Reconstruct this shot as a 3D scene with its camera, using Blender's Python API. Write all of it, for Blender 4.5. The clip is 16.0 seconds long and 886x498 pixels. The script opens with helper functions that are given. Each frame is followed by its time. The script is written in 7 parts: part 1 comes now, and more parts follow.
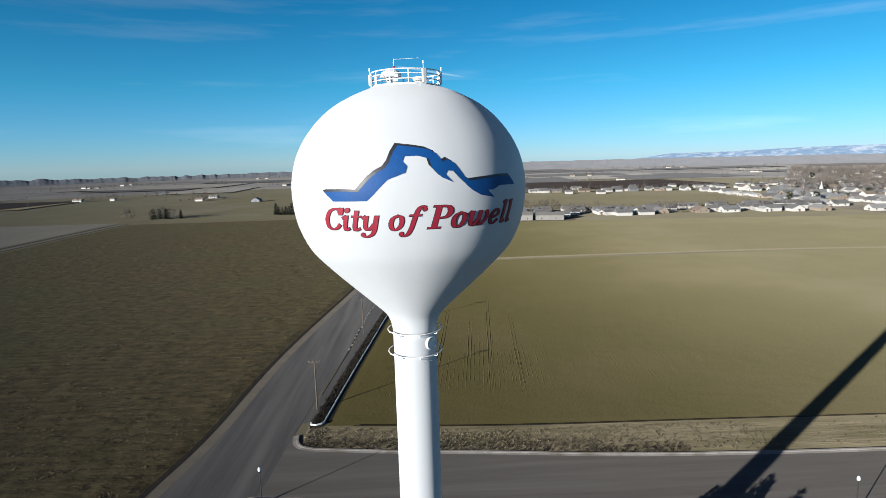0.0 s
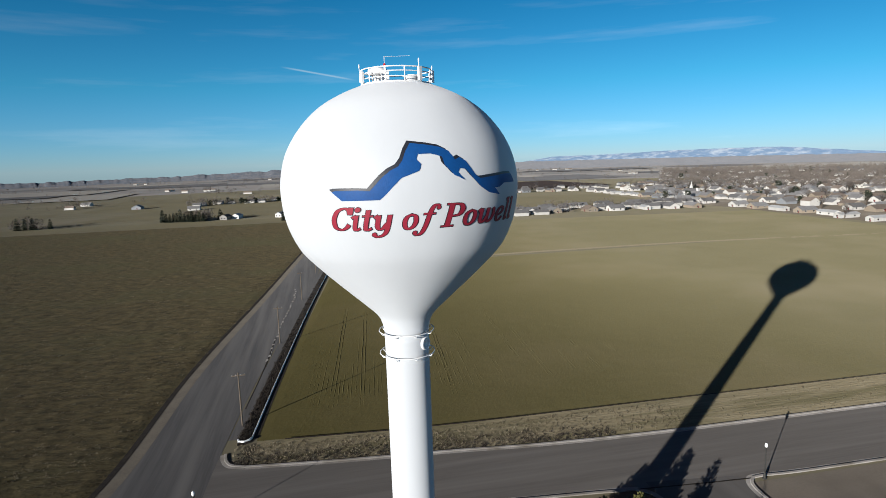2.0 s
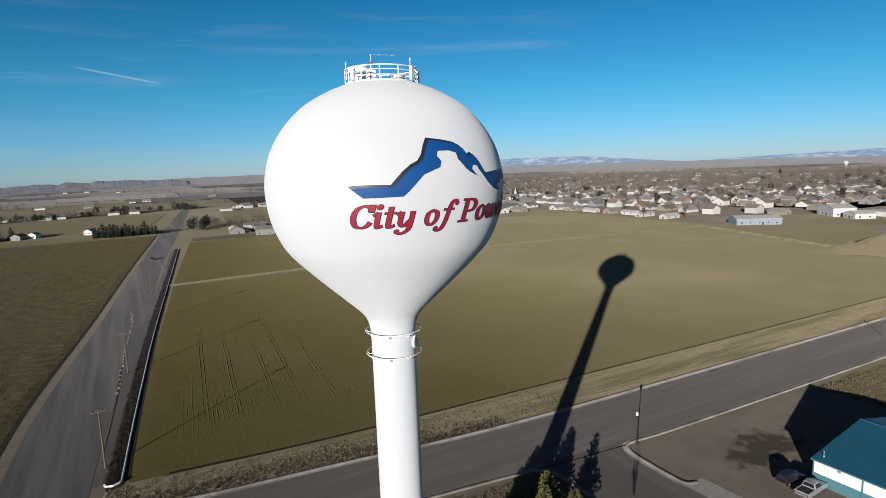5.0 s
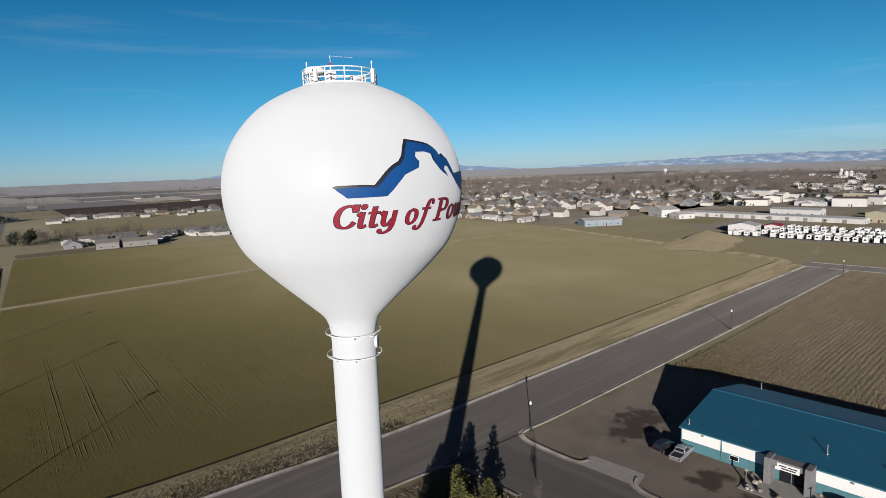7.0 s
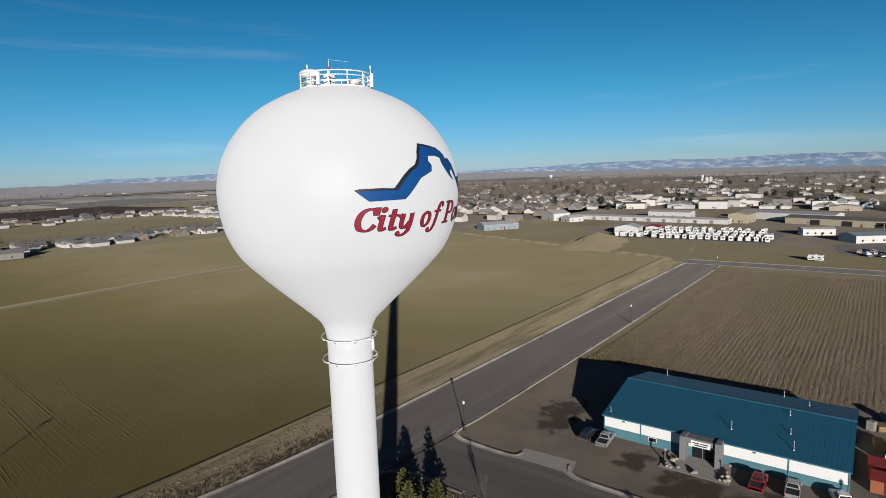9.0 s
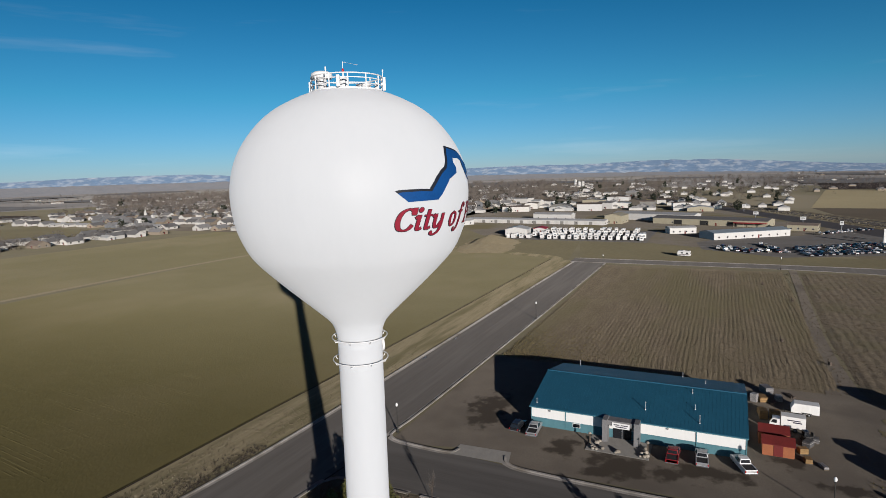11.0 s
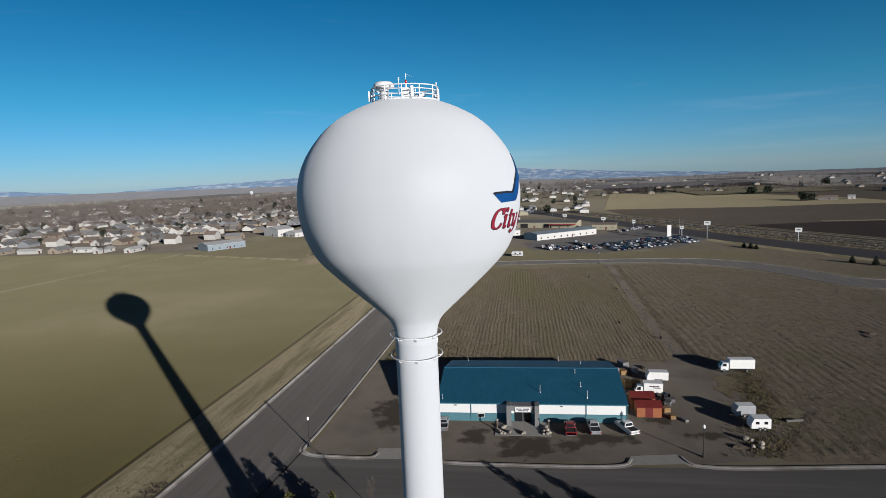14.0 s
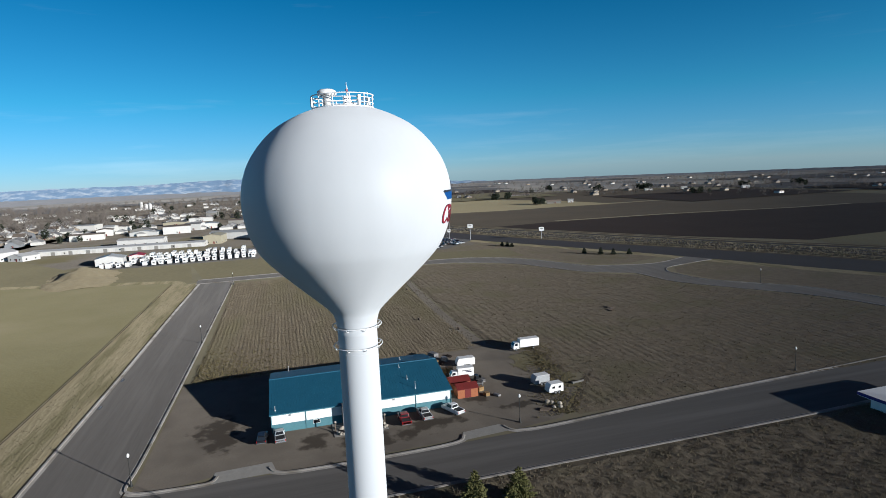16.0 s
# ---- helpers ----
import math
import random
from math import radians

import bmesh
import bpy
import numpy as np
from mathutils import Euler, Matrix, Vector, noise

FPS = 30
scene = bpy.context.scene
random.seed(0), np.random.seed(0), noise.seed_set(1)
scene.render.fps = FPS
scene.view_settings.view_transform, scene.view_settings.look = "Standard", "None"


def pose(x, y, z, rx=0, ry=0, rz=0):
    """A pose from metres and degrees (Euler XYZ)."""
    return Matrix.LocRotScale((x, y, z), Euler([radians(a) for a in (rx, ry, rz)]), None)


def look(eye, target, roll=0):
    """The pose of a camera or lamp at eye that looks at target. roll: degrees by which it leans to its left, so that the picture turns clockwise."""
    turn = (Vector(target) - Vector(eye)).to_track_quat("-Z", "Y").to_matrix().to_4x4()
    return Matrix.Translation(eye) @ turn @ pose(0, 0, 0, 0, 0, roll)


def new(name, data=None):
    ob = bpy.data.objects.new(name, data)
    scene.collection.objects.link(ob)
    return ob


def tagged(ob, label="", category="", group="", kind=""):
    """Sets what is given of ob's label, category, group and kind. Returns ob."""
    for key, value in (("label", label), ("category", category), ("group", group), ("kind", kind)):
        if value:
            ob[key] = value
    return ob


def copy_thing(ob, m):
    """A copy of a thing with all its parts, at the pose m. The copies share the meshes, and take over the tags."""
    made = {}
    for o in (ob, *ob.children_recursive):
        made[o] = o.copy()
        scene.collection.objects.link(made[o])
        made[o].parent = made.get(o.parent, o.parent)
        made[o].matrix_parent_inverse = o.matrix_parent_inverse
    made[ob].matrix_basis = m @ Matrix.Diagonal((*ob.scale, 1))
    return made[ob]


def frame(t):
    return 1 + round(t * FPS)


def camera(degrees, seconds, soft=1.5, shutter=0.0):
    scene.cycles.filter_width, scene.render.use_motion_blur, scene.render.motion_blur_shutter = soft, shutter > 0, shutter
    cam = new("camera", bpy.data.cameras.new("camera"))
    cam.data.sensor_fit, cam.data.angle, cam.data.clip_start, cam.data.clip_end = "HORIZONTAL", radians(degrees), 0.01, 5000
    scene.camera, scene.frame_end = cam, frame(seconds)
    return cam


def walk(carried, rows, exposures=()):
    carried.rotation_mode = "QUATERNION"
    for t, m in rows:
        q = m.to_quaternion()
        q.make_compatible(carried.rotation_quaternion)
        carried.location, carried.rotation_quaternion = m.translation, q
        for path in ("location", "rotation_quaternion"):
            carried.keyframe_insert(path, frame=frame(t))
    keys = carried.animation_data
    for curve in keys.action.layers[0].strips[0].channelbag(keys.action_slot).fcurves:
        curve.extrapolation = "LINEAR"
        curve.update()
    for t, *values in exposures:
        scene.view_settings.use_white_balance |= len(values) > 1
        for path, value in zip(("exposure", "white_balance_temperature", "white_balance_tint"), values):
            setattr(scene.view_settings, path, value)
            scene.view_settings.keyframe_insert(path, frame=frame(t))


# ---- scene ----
cam = camera(74.3, 16.0, 0.8)
PATH = [
    (0.0, 1.07, -39.28, 49.51, 81.28, 1.62, -1.76),
    (0.5, -0.51, -39.04, 49.45, 81.20, 1.73, -5.21),
    (1.0, -2.06, -39.00, 49.42, 81.17, 1.67, -8.90),
    (1.5, -3.70, -38.87, 49.42, 81.26, 1.82, -11.07),
    (2.0, -5.33, -38.44, 49.40, 81.30, 1.84, -12.11),
    (2.5, -6.98, -38.05, 49.38, 81.43, 1.82, -14.28),
    (3.0, -8.65, -37.66, 49.31, 81.49, 1.90, -17.40),
    (5.5, -16.83, -34.98, 48.99, 81.75, 2.16, -32.11),
    (6.0, -18.33, -34.19, 48.93, 81.85, 2.21, -35.93),
    (6.5, -19.79, -33.39, 48.92, 81.82, 2.12, -39.69),
    (7.0, -21.39, -32.80, 48.92, 81.86, 2.02, -42.63),
    (7.5, -22.77, -31.85, 48.93, 81.92, 2.02, -45.55),
    (8.0, -24.03, -30.72, 48.98, 82.01, 1.98, -48.23),
    (8.5, -25.41, -29.62, 49.06, 82.08, 1.92, -50.82),
    (9.0, -26.77, -28.47, 49.03, 82.08, 1.88, -53.12),
    (11.5, -33.85, -20.17, 49.18, 82.19, 1.86, -68.76),
    (12.0, -35.35, -18.15, 49.31, 82.17, 2.00, -73.40),
    (12.5, -36.63, -15.91, 49.30, 82.27, 2.10, -76.47),
    (13.0, -37.73, -13.38, 49.40, 82.36, 2.20, -77.64),
    (13.5, -39.01, -10.78, 49.48, 82.42, 2.29, -79.48),
    (14.0, -40.14, -7.73, 49.34, 82.53, 2.29, -82.45),
    (14.5, -41.23, -4.82, 49.43, 82.39, 2.37, -88.20),
    (15.0, -42.42, -1.71, 49.42, 82.27, 2.33, -96.01),
    (15.5, -43.47, 1.56, 49.36, 82.26, 2.51, -102.77),
    (16.0, -44.01, 5.03, 49.28, 82.53, 2.55, -105.74),
]
walk(cam, [(t, pose(x, y, z, rx, ry, rz)) for t, x, y, z, rx, ry, rz in PATH],
     exposures=[(0.0, 0.72, 6500, 9), (1.5, 0.52, 6550, 10), (3.0, 0.42, 6600, 11), (6.0, 0.22, 6800, 13), (9.0, 0.07, 6800, 14), (12.5, -0.03, 6650, 13), (14.0, 0.04, 6500, 12), (16.0, 0.43, 6250, 9)])

# ---- light: low winter sun in the south-west, clear sky ----
SUN_EL, SUN_AZ = 11.5, 221.2          # degrees; azimuth of the sun, counted from +x towards +y
world = bpy.data.worlds.new("sky")
scene.world = world
world.use_nodes = True
wn = world.node_tree.nodes
sky = wn.new("ShaderNodeTexSky")
sky.sky_type, sky.sun_disc = "NISHITA", False
sky.sun_elevation, sky.sun_rotation = radians(SUN_EL), radians(90 - SUN_AZ)
sky.altitude, sky.air_density, sky.dust_density, sky.ozone_density = 1300, 0.9, 0.08, 3.5
tint = wn.new("ShaderNodeMix")
tint.data_type, tint.blend_type = "RGBA", "MULTIPLY"
tint.inputs[0].default_value = 1.0
# a cool clear sky, paler towards the horizon
high = wn.new("ShaderNodeSeparateXYZ")
world.node_tree.links.new(wn.new("ShaderNodeTexCoord").outputs["Generated"], high.inputs[0])
ramp = wn.new("ShaderNodeValToRGB")
ramp.color_ramp.elements[0].position, ramp.color_ramp.elements[0].color = 0.0, (0.44, 0.60, 0.86, 1)
# unseen upper sky dimmed and reddened to darken and neutralise ground shadows
ramp.color_ramp.elements[1].position, ramp.color_ramp.elements[1].color = 1.0, (0.62, 0.15, 0.12, 1)
for at, col in ((0.28, (0.045, 0.50, 0.60, 1)), (0.55, (0.58, 0.18, 0.18, 1))):
    ramp.color_ramp.elements.new(at).color = col
mid = ramp.color_ramp.elements.new(0.12)
mid.color = (0.18, 0.63, 0.71, 1)
world.node_tree.links.new(high.outputs["Z"], ramp.inputs[0])
world.node_tree.links.new(ramp.outputs[0], tint.inputs[7])
world.node_tree.links.new(sky.outputs["Color"], tint.inputs[6])
# thin streaks of cirrus low in the sky
mp = wn.new("ShaderNodeMapping")
mp.inputs["Scale"].default_value = (1.3, 1.3, 15)
world.node_tree.links.new(high.inputs[0].links[0].from_socket, mp.inputs["Vector"])
wisp = wn.new("ShaderNodeTexNoise")
wisp.inputs["Scale"].default_value, wisp.inputs["Detail"].default_value, wisp.inputs["Roughness"].default_value = 1.4, 5, 0.6
world.node_tree.links.new(mp.outputs[0], wisp.inputs["Vector"])
veil = wn.new("ShaderNodeHueSaturation")
for key, hi in (("Value", 1.09), ("Saturation", 0.82)):
    r = wn.new("ShaderNodeMapRange")
    for k2, v2 in (("From Min", 0.57), ("From Max", 0.82), ("To Min", 1.0), ("To Max", hi)):
        r.inputs[k2].default_value = v2
    world.node_tree.links.new(wisp.outputs["Fac"], r.inputs["Value"])
    world.node_tree.links.new(r.outputs[0], veil.inputs[key])
world.node_tree.links.new(tint.outputs[2], veil.inputs["Color"])
# a short contrail low in the north


def sky_dir(az, el):
    return Vector((math.sin(radians(az)) * math.cos(radians(el)), math.cos(radians(az)) * math.cos(radians(el)), math.sin(radians(el))))


def graded(axis, lo, hi, out_lo, out_hi):
    """Smooth step of the sky direction's share along an axis."""
    dot = wn.new("ShaderNodeVectorMath")
    dot.operation = "DOT_PRODUCT"
    world.node_tree.links.new(high.inputs[0].links[0].from_socket, dot.inputs[0])
    dot.inputs[1].default_value = axis
    size = wn.new("ShaderNodeMath")
    size.operation = "ABSOLUTE"
    world.node_tree.links.new(dot.outputs["Value"], size.inputs[0])
    r = wn.new("ShaderNodeMapRange")
    r.interpolation_type = "SMOOTHSTEP"
    for key, value in zip(("From Min", "From Max", "To Min", "To Max"), (lo, hi, out_lo, out_hi)):
        r.inputs[key].default_value = value
    world.node_tree.links.new(size.outputs[0], r.inputs["Value"])
    return r.outputs[0]


trail_a, trail_b = sky_dir(-2.4, 8.74), sky_dir(3.9, 7.62)
both = wn.new("ShaderNodeMath")
both.operation = "MULTIPLY"
world.node_tree.links.new(graded(trail_a.cross(trail_b).normalized(), 0.0, 0.0022, 0.42, 0.0), both.inputs[0])
world.node_tree.links.new(graded((trail_a + trail_b).normalized(), math.cos(radians(3.6)), math.cos(radians(1.2)), 0.0, 1.0), both.inputs[1])
trail = wn.new("ShaderNodeMix")
trail.data_type = "RGBA"
trail.inputs[7].default_value = (3.6, 4.6, 5.2, 1)
world.node_tree.links.new(both.outputs[0], trail.inputs["Factor"])
world.node_tree.links.new(veil.outputs[0], trail.inputs[6])
world.node_tree.links.new(trail.outputs[2], wn["Background"].inputs["Color"])
wn["Background"].inputs["Strength"].default_value = 0.115
sun_data = bpy.data.lights.new("sun", "SUN")
sun_data.energy, sun_data.angle, sun_data.color = 5.0, radians(0.5), (1.0, 0.97, 0.925)
sun = new("sun", sun_data)
sd = Vector((math.cos(radians(SUN_AZ)) * math.cos(radians(SUN_EL)), math.sin(radians(SUN_AZ)) * math.cos(radians(SUN_EL)), math.sin(radians(SUN_EL))))
sun.matrix_world = look(sd * 200, (0, 0, 0))


# ---- materials ----
def surface(name, a, b, scale=0.5, rough=0.9, metal=0.0, fine=8.0, bump=0.0, bump_scale=6.0, stretch=(1, 1, 1), spec=0.3, third=None, third_scale=0.02, own=False, per_object=0.0, west_dim=None, third_edge=(0.48, 0.66)):
    """Two-scale noise between colours a and b, with an optional broad third colour and bump."""
    m = bpy.data.materials.new(name)
    m.use_nodes = True
    nt, n = m.node_tree, m.node_tree.nodes
    p = n["Principled BSDF"]
    p.inputs["Roughness"].default_value, p.inputs["Metallic"].default_value = rough, metal
    p.inputs["Specular IOR Level"].default_value = spec
    p.inputs["Diffuse Roughness"].default_value = 1.0 if rough >= 0.88 and not own else 0.0
    co = n.new("ShaderNodeTexCoord").outputs["Object"] if own else n.new("ShaderNodeNewGeometry").outputs["Position"]
    mp = n.new("ShaderNodeMapping")
    mp.inputs["Scale"].default_value = stretch
    nt.links.new(co, mp.inputs["Vector"])

    def noise_tex(s, detail):
        t = n.new("ShaderNodeTexNoise")
        t.inputs["Scale"].default_value, t.inputs["Detail"].default_value, t.inputs["Roughness"].default_value = s, detail, 0.65
        nt.links.new(mp.outputs[0], t.inputs["Vector"])
        return t.outputs["Fac"]

    def mixed(fac, c1, c2, lo=0.35, hi=0.65):
        r = n.new("ShaderNodeMapRange")
        r.inputs["From Min"].default_value, r.inputs["From Max"].default_value = lo, hi
        nt.links.new(fac, r.inputs["Value"])
        x = n.new("ShaderNodeMix")
        x.data_type = "RGBA"
        nt.links.new(r.outputs[0], x.inputs["Factor"])
        for c, k in ((c1, 6), (c2, 7)):
            if isinstance(c, tuple):
                x.inputs[k].default_value = (*c, 1)
            else:
                nt.links.new(c, x.inputs[k])
        return x.outputs[2]

    big, small = noise_tex(scale, 4), noise_tex(fine, 3)
    add = n.new("ShaderNodeMath")
    add.operation = "MULTIPLY_ADD"
    add.inputs[1].default_value = 0.5
    half = n.new("ShaderNodeMath")
    half.operation = "MULTIPLY"
    half.inputs[1].default_value = 0.5
    nt.links.new(small, half.inputs[0])
    nt.links.new(big, add.inputs[0])
    nt.links.new(half.outputs[0], add.inputs[2])
    col = mixed(add.outputs[0], a, b)
    if third:
        col = mixed(noise_tex(third_scale, 3), col, third, *third_edge)
    if per_object:
        oi = n.new("ShaderNodeObjectInfo")
        hv = n.new("ShaderNodeHueSaturation")
        r = n.new("ShaderNodeMapRange")
        r.inputs["To Min"].default_value, r.inputs["To Max"].default_value = 1 - per_object, 1 + per_object
        nt.links.new(oi.outputs["Random"], r.inputs["Value"])
        nt.links.new(r.outputs[0], hv.inputs["Value"])
        nt.links.new(col, hv.inputs["Color"])
        col = hv.outputs[0]
    if west_dim:
        # soil darker and richer towards the west: sun-angle dimness painted into the colour
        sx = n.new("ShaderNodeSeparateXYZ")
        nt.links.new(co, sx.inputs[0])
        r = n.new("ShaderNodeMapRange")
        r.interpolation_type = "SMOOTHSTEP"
        for key, value in zip(("From Min", "From Max", "To Min", "To Max"), (west_dim[0], west_dim[1], west_dim[2], 1.0)):
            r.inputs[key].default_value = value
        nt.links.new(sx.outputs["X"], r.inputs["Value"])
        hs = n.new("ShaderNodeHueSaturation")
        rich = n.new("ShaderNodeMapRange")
        for key, value in zip(("From Min", "From Max", "To Min", "To Max"), (west_dim[0], west_dim[1], 1.42, 1.0)):
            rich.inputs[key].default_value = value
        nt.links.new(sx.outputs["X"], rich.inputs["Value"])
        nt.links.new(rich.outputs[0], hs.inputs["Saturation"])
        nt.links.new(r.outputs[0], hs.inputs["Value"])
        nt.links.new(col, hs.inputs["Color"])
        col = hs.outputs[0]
    nt.links.new(col, p.inputs["Base Color"])
    if bump:
        bn = n.new("ShaderNodeBump")
        bn.inputs["Strength"].default_value, bn.inputs["Distance"].default_value = 1.0, bump
        nt.links.new(noise_tex(bump_scale, 4), bn.inputs["Height"])
        nt.links.new(bn.outputs[0], p.inputs["Normal"])
    return m


WHITE = surface("white_tank_paint", (0.534, 0.554, 0.574), (0.520, 0.541, 0.562), 0.35, 0.58, fine=2.0, stretch=(1, 1, 0.25), spec=0.4)
WHITE.node_tree.nodes["Principled BSDF"].inputs["Diffuse Roughness"].default_value = 0.5
WHITE_TRIM = surface("white_steel_paint", (0.80, 0.80, 0.79), (0.70, 0.71, 0.72), 2.0, 0.45, spec=0.5)
LOGO_BLUE = surface("logo_blue_paint", (0.004, 0.066, 0.235), (0.004, 0.054, 0.195), 1.0, 0.55, spec=0.2)
LOGO_BLACK = surface("logo_black_paint", (0.012, 0.014, 0.022), (0.02, 0.022, 0.03), 1.0, 0.45, spec=0.4)
LOGO_RED = surface("lettering_red_paint", (0.27, 0.018, 0.038), (0.23, 0.014, 0.030), 1.0, 0.5, spec=0.3)
BEACON = surface("red_beacon_glass", (0.5, 0.02, 0.03), (0.4, 0.02, 0.02), 5, 0.2)
GALV = surface("galvanised_steel", (0.42, 0.43, 0.44), (0.30, 0.31, 0.32), 3, 0.5, 0.6)
ASPHALT = surface("asphalt", (0.1010, 0.0925, 0.0845), (0.0810, 0.0740, 0.0675), 0.5, 0.88, fine=3.0, bump=0.006, bump_scale=30, stretch=(0.05, 1, 1), third=(0.1160, 0.1070, 0.0985), third_scale=0.22, spec=0.3)
STREET_ASPHALT = surface("street_asphalt", (0.0820, 0.0765, 0.0715), (0.0650, 0.0605, 0.0565), 0.5, 0.88, fine=3.0, bump=0.006, bump_scale=30, stretch=(1, 0.05, 1), third=(0.0960, 0.0900, 0.0845), third_scale=0.22, spec=0.3)
OLD_ASPHALT = surface("old_grey_asphalt", (0.082, 0.079, 0.077), (0.054, 0.052, 0.051), 0.55, 0.9, fine=3.0, bump=0.006, bump_scale=30, stretch=(1, 0.035, 1), third=(0.108, 0.103, 0.098), third_scale=0.16, spec=0.3)
LOT = surface("gravel_lot", (0.138, 0.118, 0.096), (0.106, 0.091, 0.074), 0.15, 0.95, fine=3.0, bump=0.02, bump_scale=8, third=(0.090, 0.077, 0.063), third_scale=0.05)


def stained(m, spots, colour):
    """Wet stains with ragged soft edges, each (x, y, half width, half length), soaked into a surface."""
    nt, n = m.node_tree, m.node_tree.nodes
    p = n["Principled BSDF"]
    ge = n.new("ShaderNodeNewGeometry").outputs["Position"]
    tex = n.new("ShaderNodeTexNoise")
    tex.inputs["Scale"].default_value, tex.inputs["Detail"].default_value = 0.35, 5
    nt.links.new(ge, tex.inputs["Vector"])
    total = None
    for x, y, a, b in spots:
        mp = n.new("ShaderNodeMapping")
        mp.inputs["Location"].default_value = (-x / a, -y / b, 0)
        mp.inputs["Scale"].default_value = (1 / a, 1 / b, 0)
        nt.links.new(ge, mp.inputs["Vector"])
        ln = n.new("ShaderNodeVectorMath")
        ln.operation = "LENGTH"
        nt.links.new(mp.outputs[0], ln.inputs[0])
        ad = n.new("ShaderNodeMath")
        ad.operation = "MULTIPLY_ADD"
        ad.inputs[1].default_value = 2.6
        nt.links.new(tex.outputs["Fac"], ad.inputs[0])
        nt.links.new(ln.outputs["Value"], ad.inputs[2])
        r = n.new("ShaderNodeMapRange")
        r.interpolation_type = "SMOOTHSTEP"
        for key, value in zip(("From Min", "From Max", "To Min", "To Max"), (1.75, 2.3, 1.0, 0.0)):
            r.inputs[key].default_value = value
        nt.links.new(ad.outputs[0], r.inputs["Value"])
        if total is None:
            total = r.outputs[0]
        else:
            mx = n.new("ShaderNodeMath")
            mx.operation = "MAXIMUM"
            nt.links.new(total, mx.inputs[0])
            nt.links.new(r.outputs[0], mx.inputs[1])
            total = mx.outputs[0]
    mix = n.new("ShaderNodeMix")
    mix.data_type = "RGBA"
    nt.links.new(total, mix.inputs["Factor"])
    nt.links.new(p.inputs["Base Color"].links[0].from_socket, mix.inputs[6])
    mix.inputs[7].default_value = (*colour, 1)
    nt.links.new(mix.outputs[2], p.inputs["Base Color"])


stained(LOT, ((61.0, -9, 3.6, 10), (57.5, -6, 2.6, 4.5), (64.5, 2, 4.0, 3.4), (63.5, -21, 3.0, 7), (76, 20, 8, 5), (70, 19, 5, 4), (72, -33.5, 3, 3), (66, -40, 2.5, 5)), (0.040, 0.032, 0.024))
DITCH_BED = surface("dark_railway_ballast", (0.062, 0.055, 0.049), (0.036, 0.032, 0.029), 0.12, 0.95, fine=0.8, spec=0.1)
HWY_ASPHALT = surface("dark_highway_asphalt", (0.0383, 0.0356, 0.0370), (0.0297, 0.0277, 0.0290), 0.05, 0.9, fine=0.6, spec=0.15)
CONCRETE = surface("concrete", (0.216, 0.207, 0.192), (0.162, 0.156, 0.144), 0.8, 0.9, fine=9.0, bump=0.004, bump_scale=30)
KERB_MAT = surface("kerb_concrete", (0.300, 0.282, 0.262), (0.190, 0.178, 0.166), 0.5, 0.9, fine=6.0, third=(0.145, 0.130, 0.110), third_scale=0.12, spec=0.2)
NORTH_SOIL = surface("olive_seeded_field", (0.141, 0.126, 0.073), (0.122, 0.109, 0.062), 0.03, 0.95, fine=1.2, bump=0.03, bump_scale=2.5, third=(0.153, 0.134, 0.083), third_scale=0.012, spec=0.1, west_dim=(-10, 150, 0.55))
WEST_SOIL = surface("dark_stubble_field", (0.1080, 0.0860, 0.0440), (0.0300, 0.0268, 0.0156), 0.22, 0.95, fine=2.2, bump=0.16, bump_scale=1.1, stretch=(0.8, 1.6, 1), third=(0.0680, 0.0615, 0.0310), third_scale=0.012, spec=0.1)
EAST_SOIL = surface("brown_furrowed_field", (0.162, 0.133, 0.093), (0.098, 0.080, 0.057), 0.2, 0.95, fine=1.6, bump=0.06, bump_scale=2.5, stretch=(0.35, 1.5, 1), third=(0.118, 0.103, 0.062), third_scale=0.02, spec=0.1)
SOUTH_SOIL = surface("rough_vacant_ground", (0.152, 0.126, 0.092), (0.086, 0.071, 0.053), 0.35, 0.95, fine=2.6, bump=0.10, bump_scale=2.2, third=(0.1064, 0.0930, 0.0610), third_scale=0.05, spec=0.1)
DRY_GRASS = surface("dry_rough_grass", (0.160, 0.134, 0.098), (0.098, 0.082, 0.060), 0.25, 0.95, fine=1.8, bump=0.14, bump_scale=2.0, third=(0.095, 0.086, 0.050), third_scale=0.025, spec=0.1)
VERGE = surface("tan_dry_verge", (0.225, 0.192, 0.126), (0.160, 0.137, 0.086), 0.5, 0.95, fine=2.2, bump=0.04, bump_scale=3, stretch=(0.12, 1.0, 1), third=(0.122, 0.108, 0.062), third_scale=0.16, spec=0.1, third_edge=(0.46, 0.60))
PALE_TRACK = surface("pale_dirt_track", (0.190, 0.164, 0.112), (0.152, 0.131, 0.090), 0.3, 0.95, fine=2.0, spec=0.1)
SHOULDER = surface("pale_gravel_shoulder", (0.150, 0.132, 0.106), (0.104, 0.092, 0.076), 0.3, 0.95, fine=3.0, spec=0.1)
DITCH = surface("burnt_ditch_weeds", (0.016, 0.014, 0.014), (0.040, 0.034, 0.027), 0.6, 0.95, fine=3.0, bump=0.1, bump_scale=3, spec=0.1)
DIRT = surface("heaped_soil", (0.190, 0.160, 0.105), (0.145, 0.122, 0.081), 0.4, 0.95, fine=3.0, bump=0.1, bump_scale=1.5, spec=0.1)
PLAIN = surface("winter_plain", (0.138, 0.123, 0.084), (0.106, 0.096, 0.066), 0.006, 0.95, fine=0.05, third=(0.158, 0.140, 0.102), third_scale=0.002, spec=0.05)
